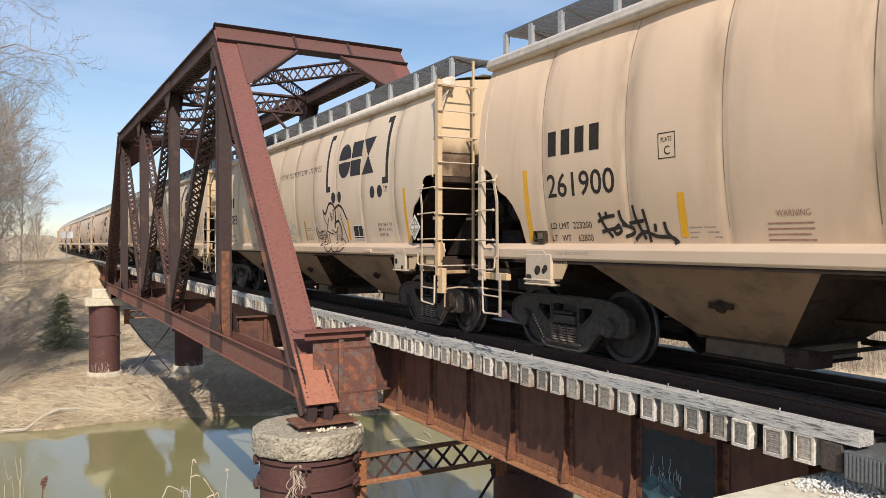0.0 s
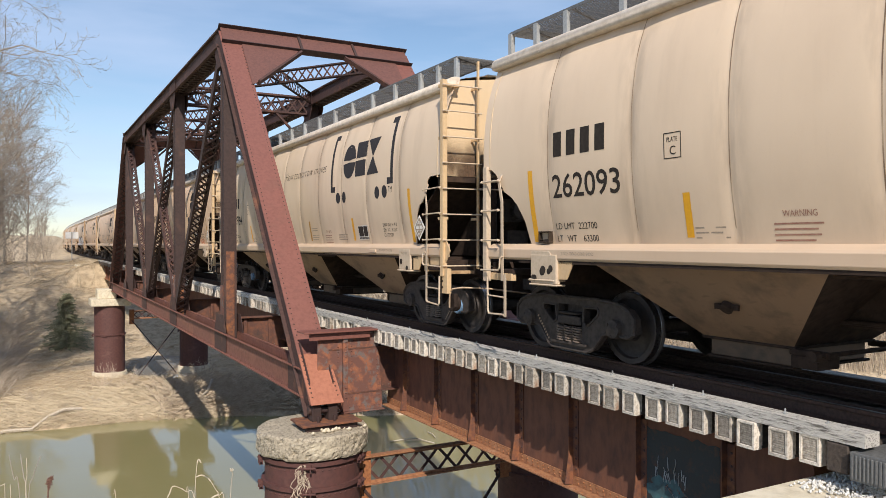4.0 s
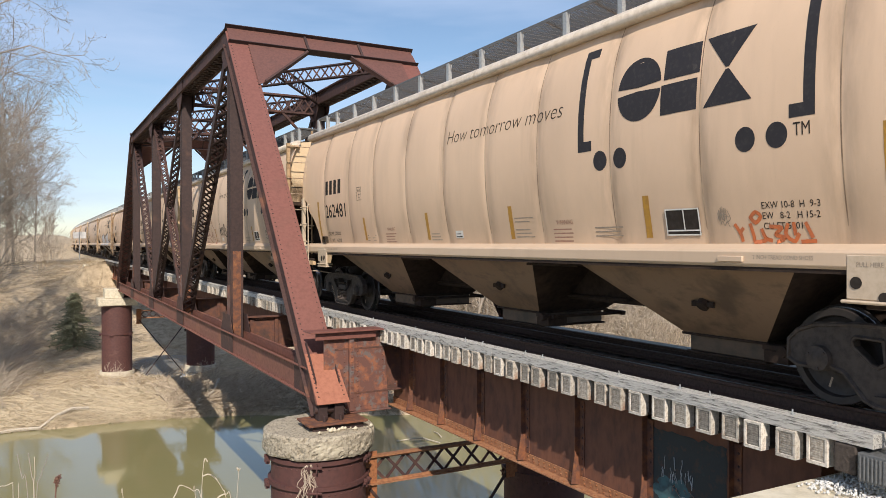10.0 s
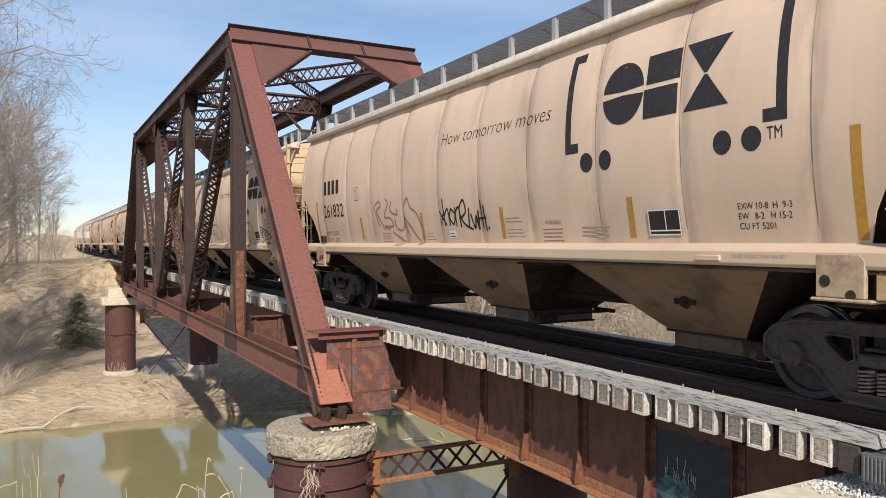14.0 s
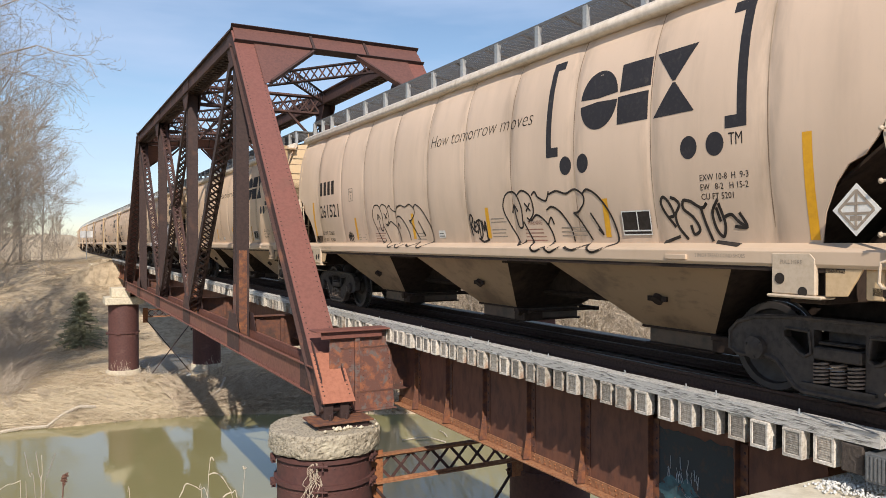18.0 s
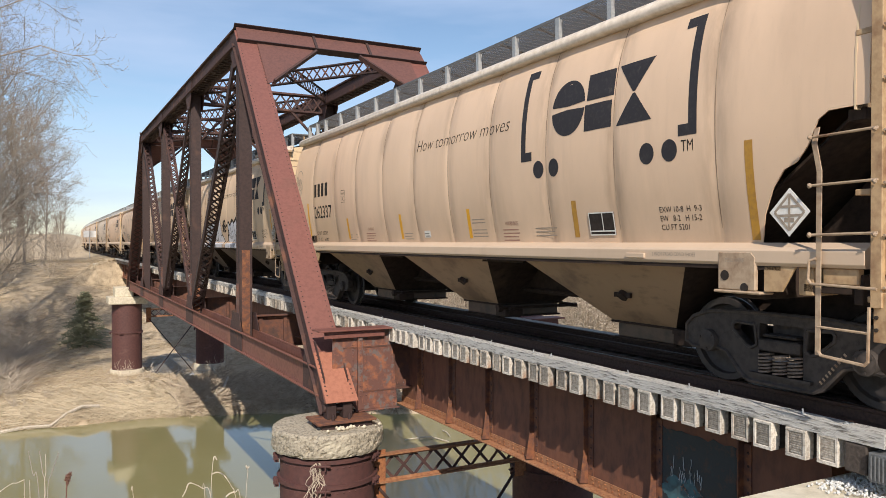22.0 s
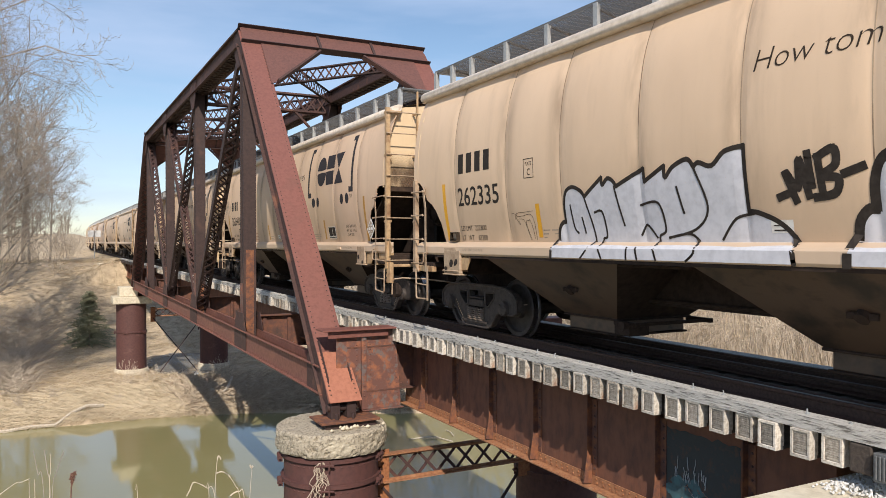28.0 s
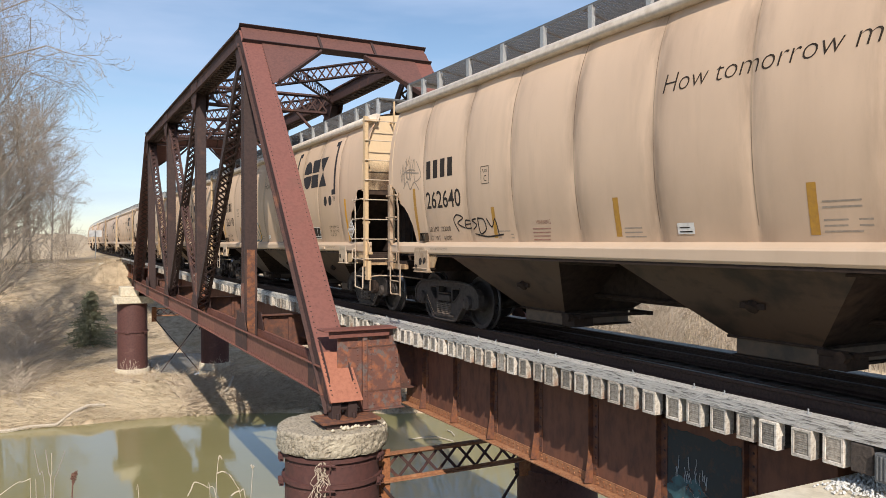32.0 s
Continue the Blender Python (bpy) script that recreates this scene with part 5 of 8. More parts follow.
        s.beam((-1.6, -7.36, 2.5), (-1.655, -7.37, 2.36), 0.012, 0.05)
        s.beam((-1.655, -7.37, 2.37), (-1.655, -7.42, 2.12), 0.012, 0.05)
        s.beam((-1.655, -7.42, 2.13), (-1.655, -7.41, 0.56), 0.012, 0.05)
        lad = add("side_ladder", s, LADDER_WHITE, label="short side ladder with bent stile", bevel=0.003)
        for z in (2.41, 2.0, 1.58):
            s = Solid()
            s.rod((-1.68, -7.34, z), (-1.68, -7.94, z + 0.012), 0.012, 8)
            s.dome((-1.69, -7.35, z), (-1, 0, 0), 0.026)
            s.dome((-1.69, -7.92, z), (-1, 0, 0), 0.024)
            add("rung", s, LADDER_WHITE, lad)
        s = Solid()
        s.pipe([(-1.67, -7.4, 1.38), (-1.69, -7.35, 1.36), (-1.69, -7.34, 1.2), (-1.69, -7.37, 1.165), (-1.69, -7.94, 1.15)], 0.013, 8)
        add("grab_iron", s, LADDER_WHITE, lad)
        s = Solid()
        s.pipe([(-1.655, -7.41, 0.6), (-1.655, -7.44, 0.56), (-1.655, -7.82, 0.53), (-1.655, -7.85, 0.56), (-1.655, -7.86, 1.0)], 0.015, 6)
        s.rod((-1.655, -7.41, 0.8), (-1.655, -7.85, 0.79), 0.012, 6)
        add("sill_step", s, LADDER_WHITE, label="bent bar step below the ladder")
        s = Solid()
        s.box(-1.62, -1.54, -8.05, -7.87, 0.72, 1.12)
        add("corner_bracket", s, CREAM, label="yellow-cream bracket at the corner", bevel=0.006)
        for z in (0.82, 0.92, 1.02):
            add("bolt", Solid().rod((-1.62, -7.9, z), (-1.635, -7.9, z), 0.016, 8), INK, lad)
        s = Solid()
        s.lathe([(0.02, 0), (0.12, 0), (0.13, 0.03), (0.13, 0.11), (0.1, 0.14), (0.02, 0.14)], (-1.5, -7.95, 0.56), (1, 0, 0), 16)
        s.box(-1.5, -1.44, -8.08, -7.9, 0.5, 0.72)
        add("end_ledge", Solid().box(-1.56, -1.1, -8.03, -7.78, 1.03, 1.08), CREAM_DIRTY, bevel=0.006)
        add("lever_bracket", s, INSIDE, label="rust-stained bracket of the uncoupling lever", bevel=0.01)
        s = Solid()
        s.pipe([(-1.56, -8.02, 0.5), (-1.56, -8.03, 0.74), (-1.54, -8.08, 0.8), (-1.4, -8.16, 0.82), (-1.0, -8.3, 0.8), (-0.3, -8.5, 0.7)], 0.014, 6)
        add("uncoupling_lever", s, LADDER_DIRTY, label="long bent uncoupling rod")
        # short ladder at the rear
        s = Solid()
        s.box(-1.655, -1.58, 7.73, 7.83, 0.98, 2.62)
        lad = add("rear_ladder", s, LADDER_WHITE, label="short pale ladder at the car's rear corner", bevel=0.004)
        s = Solid()
        s.beam((-1.6, 7.42, 2.5), (-1.655, 7.41, 2.38), 0.012, 0.06)
        s.beam((-1.655, 7.41, 2.39), (-1.655, 7.33, 2.1), 0.012, 0.06)
        s.beam((-1.655, 7.33, 2.11), (-1.655, 7.32, 1.0), 0.012, 0.06)
        add("bent_stile", s, LADDER_WHITE, lad, bevel=0.003)
        for z in (2.4, 1.985, 1.565):
            s = Solid()
            s.rod((-1.68, 7.36, z), (-1.68, 7.85, z), 0.012, 8)
            s.dome((-1.69, 7.38, z), (-1, 0, 0), 0.026)
            s.dome((-1.69, 7.8, z), (-1, 0, 0), 0.024)
            add("rung", s, LADDER_WHITE, lad)
        s = Solid()
        s.pipe([(-1.67, 7.3, 1.34), (-1.69, 7.33, 1.31), (-1.69, 7.34, 1.18), (-1.69, 7.38, 1.145), (-1.69, 7.83, 1.14)], 0.013, 8)
        add("grab_iron", s, LADDER_WHITE, lad)
        s = Solid()
        s.pipe([(-1.655, 7.705, 1.05), (-1.655, 7.69, 0.56), (-1.655, 7.66, 0.52), (-1.655, 7.28, 0.53)], 0.014, 6)
        s.beam((-1.655, 7.255, 1.1), (-1.655, 7.25, 0.5), 0.012, 0.05)
        s.pipe([(-1.655, 7.7, 0.82), (-1.655, 7.67, 0.78), (-1.655, 7.27, 0.77)], 0.012, 6)
        add("sill_step", s, LADDER_WHITE, label="bent bar step below the ladder")
        s = Solid()
        s.box(-1.58, -1.5, 7.2, 7.76, 1.0, 1.1)
        add("rear_beam", s, CREAM, bevel=0.006)
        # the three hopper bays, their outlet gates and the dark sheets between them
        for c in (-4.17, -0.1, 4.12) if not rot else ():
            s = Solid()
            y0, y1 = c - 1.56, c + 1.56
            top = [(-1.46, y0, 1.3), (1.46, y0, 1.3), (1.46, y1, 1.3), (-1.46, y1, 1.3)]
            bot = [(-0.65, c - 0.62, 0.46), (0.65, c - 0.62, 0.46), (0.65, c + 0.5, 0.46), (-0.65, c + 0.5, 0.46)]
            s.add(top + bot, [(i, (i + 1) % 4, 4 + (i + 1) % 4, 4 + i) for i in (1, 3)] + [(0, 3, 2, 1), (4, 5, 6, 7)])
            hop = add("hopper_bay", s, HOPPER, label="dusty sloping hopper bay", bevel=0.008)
            # the unlit end slopes are split off to be coloured darker
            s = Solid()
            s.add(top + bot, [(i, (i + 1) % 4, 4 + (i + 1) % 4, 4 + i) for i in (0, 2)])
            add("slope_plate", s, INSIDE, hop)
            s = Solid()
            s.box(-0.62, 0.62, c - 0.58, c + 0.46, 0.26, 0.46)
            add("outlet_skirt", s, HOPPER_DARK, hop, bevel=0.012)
            s = Solid()
            s.box(-0.68, 0.68, c - 0.66, c + 0.54, 0.445, 0.475)
            s.box(-0.65, 0.65, c - 0.62, c + 0.5, 0.235, 0.26)
            for x in (-0.7, 0.62):
                s.box(x, x + 0.08, c - 1.05, c - 0.6, 0.4, 0.46)
            s.box(-0.7, -0.35, c - 0.92, c - 0.62, 0.27, 0.4)
            add("outlet_gate", s, INSIDE, hop, "black outlet gate frame", bevel=0.008)
            s = Solid()
            s.rod((-0.85, c - 0.98, 0.43), (0.66, c - 0.98, 0.43), 0.025, 8)
            s.rod((-0.89, c - 0.98, 0.43), (-0.81, c - 0.98, 0.43), 0.06, 10)
            add("gate_shaft", s, INSIDE, hop)
            s = Solid()
            s.rod((-1.1, c - 0.15, 0.83), (-1.03, c - 0.15, 0.9), 0.07, 12)
            s.beam((-1.08, c - 0.3, 0.86), (-1.08, c, 0.86), 0.03, 0.06)
            add("vibrator_bracket", s, INSIDE, hop)
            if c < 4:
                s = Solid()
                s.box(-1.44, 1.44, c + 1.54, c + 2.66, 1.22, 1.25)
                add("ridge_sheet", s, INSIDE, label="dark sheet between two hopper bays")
        # truck
        for sx in (-1, 1):
            s = Solid()
            x = sx * 1.0
            yc = -TRUCK
            t = 0.11
            half = [(0.0, 0.8), (0.5, 0.8), (0.92, 0.77), (1.12, 0.7), (1.22, 0.6), (1.22, 0.42), (1.12, 0.37), (1.0, 0.37), (0.8, 0.4), (0.66, 0.36), (0.46, 0.14), (0.36, 0.1), (0.0, 0.1)]
            rim = [(u, z) for u, z in half] + [(-u, z) for u, z in half[-2:0:-1]]
            side_hole = [(0.3, 0.68), (0.28, 0.48), (0.34, 0.44), (0.4, 0.46), (0.57, 0.6), (0.58, 0.66), (0.55, 0.69)]
            middle = [(-0.25, 0.7), (0.25, 0.7), (0.25, 0.2), (-0.25, 0.2)]
            loops = [rim, middle, side_hole, [(-u, z) for u, z in side_hole[::-1]]]
            s = holed_plate([[(yc + u, z) for u, z in loop] for loop in loops], x - t / 2, x + t / 2)
            fr = add("side_frame", s, BLACK, label="cast steel truck side frame, dark grey with grime", bevel=0.01)
            # cast flanges round the openings and along the edges
            s = Solid()
            for loop, r in ((rim, 0.024), (side_hole, 0.02), ([(-u, z) for u, z in side_hole], 0.02)):
                s.pipe([(x + sx * 0.055, yc + u, z) for u, z in loop + loop[:1]], r, 6)
            s.box(x - 0.1, x + 0.1, yc - 0.36, yc + 0.36, 0.17, 0.2)
            add("cast_flange", s, BLACK, fr, smooth=True)
            # stencil on the frame, worn to illegible marks
            for i in range(9):
                a = Vector((x + sx * 0.072, yc - 0.44 - 0.03 * i, 0.2 + 0.036 * i))
                add("stencil_mark", Solid().beam(a, a + Vector((0, -0.013, 0.016)), 0.003, 0.034), LADDER_DIRTY, fr)
            for e in (-0.17, 0.0, 0.17):
                s = Solid()
                for i in range(6):
                    z = 0.225 + i * 0.034
                    s.lathe([(0.05, -0.009), (0.078, -0.009), (0.078, 0.009), (0.05, 0.009), (0.05, -0.009)], (x + sx * 0.05, yc + e, z), (0.0, 0.12, 1), 12)
                add("coil_spring", s, SPRING, fr, smooth=True)
            s = Solid()
            s.box(x - 0.1, x + 0.08, yc - 0.235, yc + 0.235, 0.43, 0.55)
            s.box(x - 0.08, x + 0.1, yc - 0.2, yc + 0.2, 0.57, 0.6)
            add("bolster_end", s, BLACK, fr, bevel=0.02)
            for q in (-1, 1):
                s = Solid()
                y = yc + q * 0.889
                s.lathe([(0.0, 0.13), (0.06, 0.13), (0.075, 0.12), (0.115, 0.115), (0.12, 0.1), (0.12, -0.1)], (x, y, 0.457), (sx, 0, 0), 20)
                for i in range(3):
                    a = i * 2.094 + 0.4
                    s.rod((x + sx * 0.11, y + 0.09 * math.cos(a), 0.457 + 0.09 * math.sin(a)), (x + sx * 0.13, y + 0.09 * math.cos(a), 0.457 + 0.09 * math.sin(a)), 0.016, 6)
                add("bearing_cap", s, BLUE_CAP if (q > 0) == (rot == 1) and sx == (1 if rot else -1) else BLACK, fr, smooth=True)
        s = Solid()
        s.box(-0.93, 0.93, -TRUCK - 0.2, -TRUCK + 0.2, 0.5, 0.74)
        s.box(-0.9, 0.9, -TRUCK - 0.5, -TRUCK - 0.42, 0.3, 0.42)
        s.box(-0.9, 0.9, -TRUCK + 0.42, -TRUCK + 0.5, 0.3, 0.42)
        add("bolster", s, BLACK, label="truck bolster and brake beams", bevel=0.02)
        for q in (-1, 1):
            ws = new("wheelset")
            ws.empty_display_size = 0.2
            ws.parent = root
            ws.matrix_parent_inverse = Matrix.Translation((0, (-TRUCK if not rot else TRUCK) + q * 0.889, 0.457))
            for sx in (-1, 1):
                wh = part("wheel", wheel_solid(sx * 0.7525, sx), WHEEL, ws, smooth=True)
                s = Solid()
                s.lathe([(0.4575, sx * 0.062), (0.457, sx * -0.03), (0.463, sx * -0.031)], (sx * 0.7525, 0, 0), (1, 0, 0), 36)
                s.lathe([(0.388, sx * 0.0715), (0.446, sx * 0.0715)], (sx * 0.7525, 0, 0), (1, 0, 0), 36)
                part("tread", Solid().lathe([(0.4575, sx * 0.062), (0.457, sx * -0.03), (0.463, sx * -0.031)], (sx * 0.7525, 0, 0), (1, 0, 0), 36), TREAD, ws, "bright worn wheel tread", smooth=True)
            part("axle", Solid().rod((-0.98, 0, 0), (0.98, 0, 0), 0.085, 14), BLACK, ws, smooth=True)
            # chalk-like marks, so that the turning shows
            s = Solid()
            s.beam((-0.826, 0.2, 0.05), (-0.826, 0.29, 0.09), 0.002, 0.02, side=(1, 0, 0))
            part("chalk_mark", s, INK_SOFT, ws)
    s = Solid()
    s.box(-0.3, 0.3, -5.3, 5.3, 0.68, 1.2)
    s.rod((-0.34, -6.4, 0.74), (-0.34, 6.4, 0.74), 0.025, 8)
    part("centre_sill", s, INSIDE, root, "grimy centre sill and brake pipe, shade coloured in")
    # brake gear on the rear end, hazard diamond holder at the front
    s = Solid()
    s.rod((-0.1, 7.0, 1.5), (0.6, 7.0, 1.5), 0.18, 16)
    s.rod((-1.1, 7.05, 1.3), (-0.7, 7.05, 1.3), 0.13, 14)
    s.pipe([(-0.5, 7.4, 1.7), (-0.6, 7.5, 2.3), (-0.3, 7.5, 2.45), (0, 7.45, 2.2), (0.1, 7.4, 1.6)], 0.02, 6)
    part("brake_reservoir", s, INSIDE, root, "grimy air reservoir and piping, shade coloured in", smooth=True)
    s = Solid()
    c = Vector((-1.63, -7.115, 1.785))
    s.plate([c + Vector((0, 0.205, 0)), c + Vector((0, 0, -0.215)), c + Vector((0, -0.205, 0)), c + Vector((0, 0, 0.215))], (-0.006, 0, 0))
    ph = part("placard_holder", s, WHITE, root, "pale diamond placard holder")
    s = Solid()
    for a, b in (((0.15, 0), (0, 0.16)), ((0, 0.16), (-0.15, 0)), ((-0.15, 0), (0, -0.16)), ((0, -0.16), (0.15, 0)), ((0, -0.14), (0, 0.14)), ((0.1, 0.05), (-0.1, 0.05)), ((0.12, -0.03), (-0.12, -0.03))):
        s.beam(c + Vector((-0.008, a[0], a[1])), c + Vector((-0.008, b[0], b[1])), 0.003, 0.022, side=(1, 0, 0))
    s.box(c.x - 0.009, c.x - 0.006, c.y - 0.05, c.y + 0.05, c.z - 0.09, c.z - 0.05)
    part("placard_print", s, INK_SOFT, ph)
    s = Solid()
    c = Vector((-1.6, -7.98, 1.4))
    s.plate([c + Vector((0, 0.13, 0)), c + Vector((0, 0, -0.17)), c + Vector((0, -0.13, 0)), c + Vector((0, 0, 0.17))], (0.012, 0, 0))
    part("corner_diamond", s, CREAM, root)
    s = Solid()
    for z in (1.53, 1.66):
        s.box(-1.545, -1.47, 6.4, 6.63, z, z + 0.02)
    for y in (6.4, 6.61):
        s.box(-1.545, -1.47, y, y + 0.02, 1.55, 1.66)
    s.box(-1.535, -1.5, 6.42, 6.61, 1.56, 1.575)
    part("tag_frame", s, INK_BROWN, root, "small metal tag frame", bevel=0.004)
    return root


TAN = [car_paint(f"tan_paint_{'abcde'[i]}", b, st, d, i, True) for i, (b, st, d) in enumerate((
    ((0.735, 0.525, 0.36), (0.422, 0.287, 0.186), (0.547, 0.389, 0.265)),
    ((0.715, 0.564, 0.414), (0.480, 0.361, 0.256), (0.595, 0.453, 0.326)),
    ((0.730, 0.536, 0.367), (0.413, 0.282, 0.181), (0.538, 0.384, 0.256)),
    ((0.715, 0.535, 0.395), (0.384, 0.282, 0.200), (0.518, 0.389, 0.284)),
    ((0.682, 0.495, 0.344), (0.346, 0.227, 0.149), (0.480, 0.338, 0.233))))]
END_TAN = car_paint("end_paint", (0.67, 0.51, 0.325), (0.5, 0.34, 0.18), (0.6, 0.44, 0.265), 5)
SILL = car_paint("sill_paint", (0.58, 0.435, 0.31), (0.38, 0.265, 0.175), (0.47, 0.345, 0.24), 7)
# dirt colours of the bays, deepened to paint in the shade under the body
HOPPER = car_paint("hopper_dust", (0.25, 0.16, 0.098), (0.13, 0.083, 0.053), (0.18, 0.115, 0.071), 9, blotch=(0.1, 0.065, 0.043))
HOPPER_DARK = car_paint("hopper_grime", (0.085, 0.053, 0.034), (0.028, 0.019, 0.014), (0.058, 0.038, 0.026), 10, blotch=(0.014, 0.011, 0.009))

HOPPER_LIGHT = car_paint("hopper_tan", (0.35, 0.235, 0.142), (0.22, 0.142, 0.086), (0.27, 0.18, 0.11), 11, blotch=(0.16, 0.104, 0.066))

# ---- lettering and marks on the cars' sides ----
TEXTS = {}


def text_shape(words, size, shear=0.0, thin=0.0):
    """Outline faces of words in the built-in font, as points and faces, from x = 0."""
    key = (words, size, shear, thin)
    if key not in TEXTS:
        cu = bpy.data.curves.new("words", "FONT")
        cu.body, cu.size, cu.shear, cu.resolution_u, cu.offset = words, size, shear, 3, -thin
        ob = new("words", cu)
        dg = bpy.context.evaluated_depsgraph_get()
        dg.update()
        me = bpy.data.meshes.new_from_object(ob.evaluated_get(dg))
        bm = bmesh.new()
        bm.from_mesh(me)
        for i in range(1, int(size / 0.07)):
            bmesh.ops.bisect_plane(bm, geom=bm.verts[:] + bm.edges[:] + bm.faces[:], plane_co=(0, i * 0.07 - 0.07, 0), plane_no=(0, 1, 0))
        bm.verts.index_update()
        TEXTS[key] = ([tuple(v.co) for v in bm.verts], [tuple(v.index for v in f.verts) for f in bm.faces])
        bm.free()
        bpy.data.objects.remove(ob)
        bpy.data.curves.remove(cu)
        bpy.data.meshes.remove(me)
    return TEXTS[key]


def on_side(y, z, lift=0.003):
    if z < 1.515:
        # down over the sill beam
        x = 1.6255 if z < 1.44 else 1.6255 - 0.025 * (z - 1.44) / 0.025 if z < 1.465 else 1.6 - 0.11 * (z - 1.465) / 0.05
        return (-(x + lift), y, z)
    # between the two rows of the side sheet's mesh
    f = min(11.999, (z - 1.48) / (4.19 - 1.48) * 12)
    i = int(f)
    a, b = (skin_x(y, 1.48 + (i + q) * (4.19 - 1.48) / 12) for q in (0, 1))
    return (-(a + (b - a) * (f - i) + lift - 0.0005), y, z)


def put_text(s, words, y, z, size, stretch=1.0, shear=0.0, lift=0.003, thin=0.0, width=0.0):
    """Adds words to s, written from y towards -y on the bulging side at height z; width fits them to a length."""
    vs, fs = text_shape(words, size, shear, thin)
    lo, hi = min(v[0] for v in vs), max(v[0] for v in vs)
    if width:
        stretch = width / (hi - lo)
    s.add([on_side(y - (u - lo) * stretch, z + v, lift) for u, v, _ in vs], fs)
    return s


def bar(s, y0, y1, z0, z1, lift=0.003):
    n = max(1, int((z1 - z0) / 0.12))
    for i in range(n):
        a, b = z0 + (z1 - z0) * i / n, z0 + (z1 - z0) * (i + 1) / n
        s.add([on_side(y0, a, lift), on_side(y1, a, lift), on_side(y1, b, lift), on_side(y0, b, lift)], [(0, 1, 2, 3)])
    return s


def stroke(s, pts, w, lift=0.004):
    """A brush stroke along (y, z) points."""
    for k in range(len(pts) - 1):
        a, b = Vector(pts[k]), Vector(pts[k + 1])
        d = b - a
        if d.length < 1e-5:
            continue
        d.normalize()
        n = Vector((-d.y, d.x)) * (w / 2)
        a, b = a - d * w * 0.3, b + d * w * 0.3
        s.add([on_side(*(p), lift) for p in (a + n, b + n, b - n, a - n)], [(0, 1, 2, 3)])
    return s


def disc(s, y, z, ry, rz, lift=0.003, inner=0.0, n=22, a0=0.0, a1=2 * math.pi):
    for k in range(n):
        a, b = a0 + (a1 - a0) * k / n, a0 + (a1 - a0) * (k + 1) / n
        s.add([on_side(y + ry * q * math.cos(t), z + rz * q * math.sin(t), lift) for q, t in ((inner, a), (1, a), (1, b), (inner, b))], [(0, 1, 2, 3)])
    return s


def slab(corners, hole):
    """A filled four-sided patch on the car's side, cut into strips to follow its bulge; hole leaves an open slot."""
    s = Solid()
    (y0, z0), (y1, z1), (y2, z2), (y3, z3) = corners
    n = 8
    rows = []
    for i in range(n + 1):
        f = i / n
        rows.append(((y0 + (y3 - y0) * f, z0 + (z3 - z0) * f), (y1 + (y2 - y1) * f, z1 + (z2 - z1) * f)))
    for i in range(n):
        (a, az), (b, bz) = rows[i]
        (c, cz), (d, dz) = rows[i + 1]
        spans = [(0, 1)]
        if hole and 2 <= i < n - 2:
            spans = [(0, 0.5 - hole), (0.5 + hole, 1)]
        cells = [(p + (q - p) * k / 5, p + (q - p) * (k + 1) / 5) for p, q in spans for k in range(5)]
        for p, q in cells:
            s.add([on_side(a + (b - a) * p, az + (bz - az) * p, 0.004), on_side(a + (b - a) * q, az + (bz - az) * q, 0.004),
                   on_side(c + (d - c) * q, cz + (dz - cz) * q, 0.004), on_side(c + (d - c) * p, cz + (dz - cz) * p, 0.004)], [(0, 1, 2, 3)])
    return s


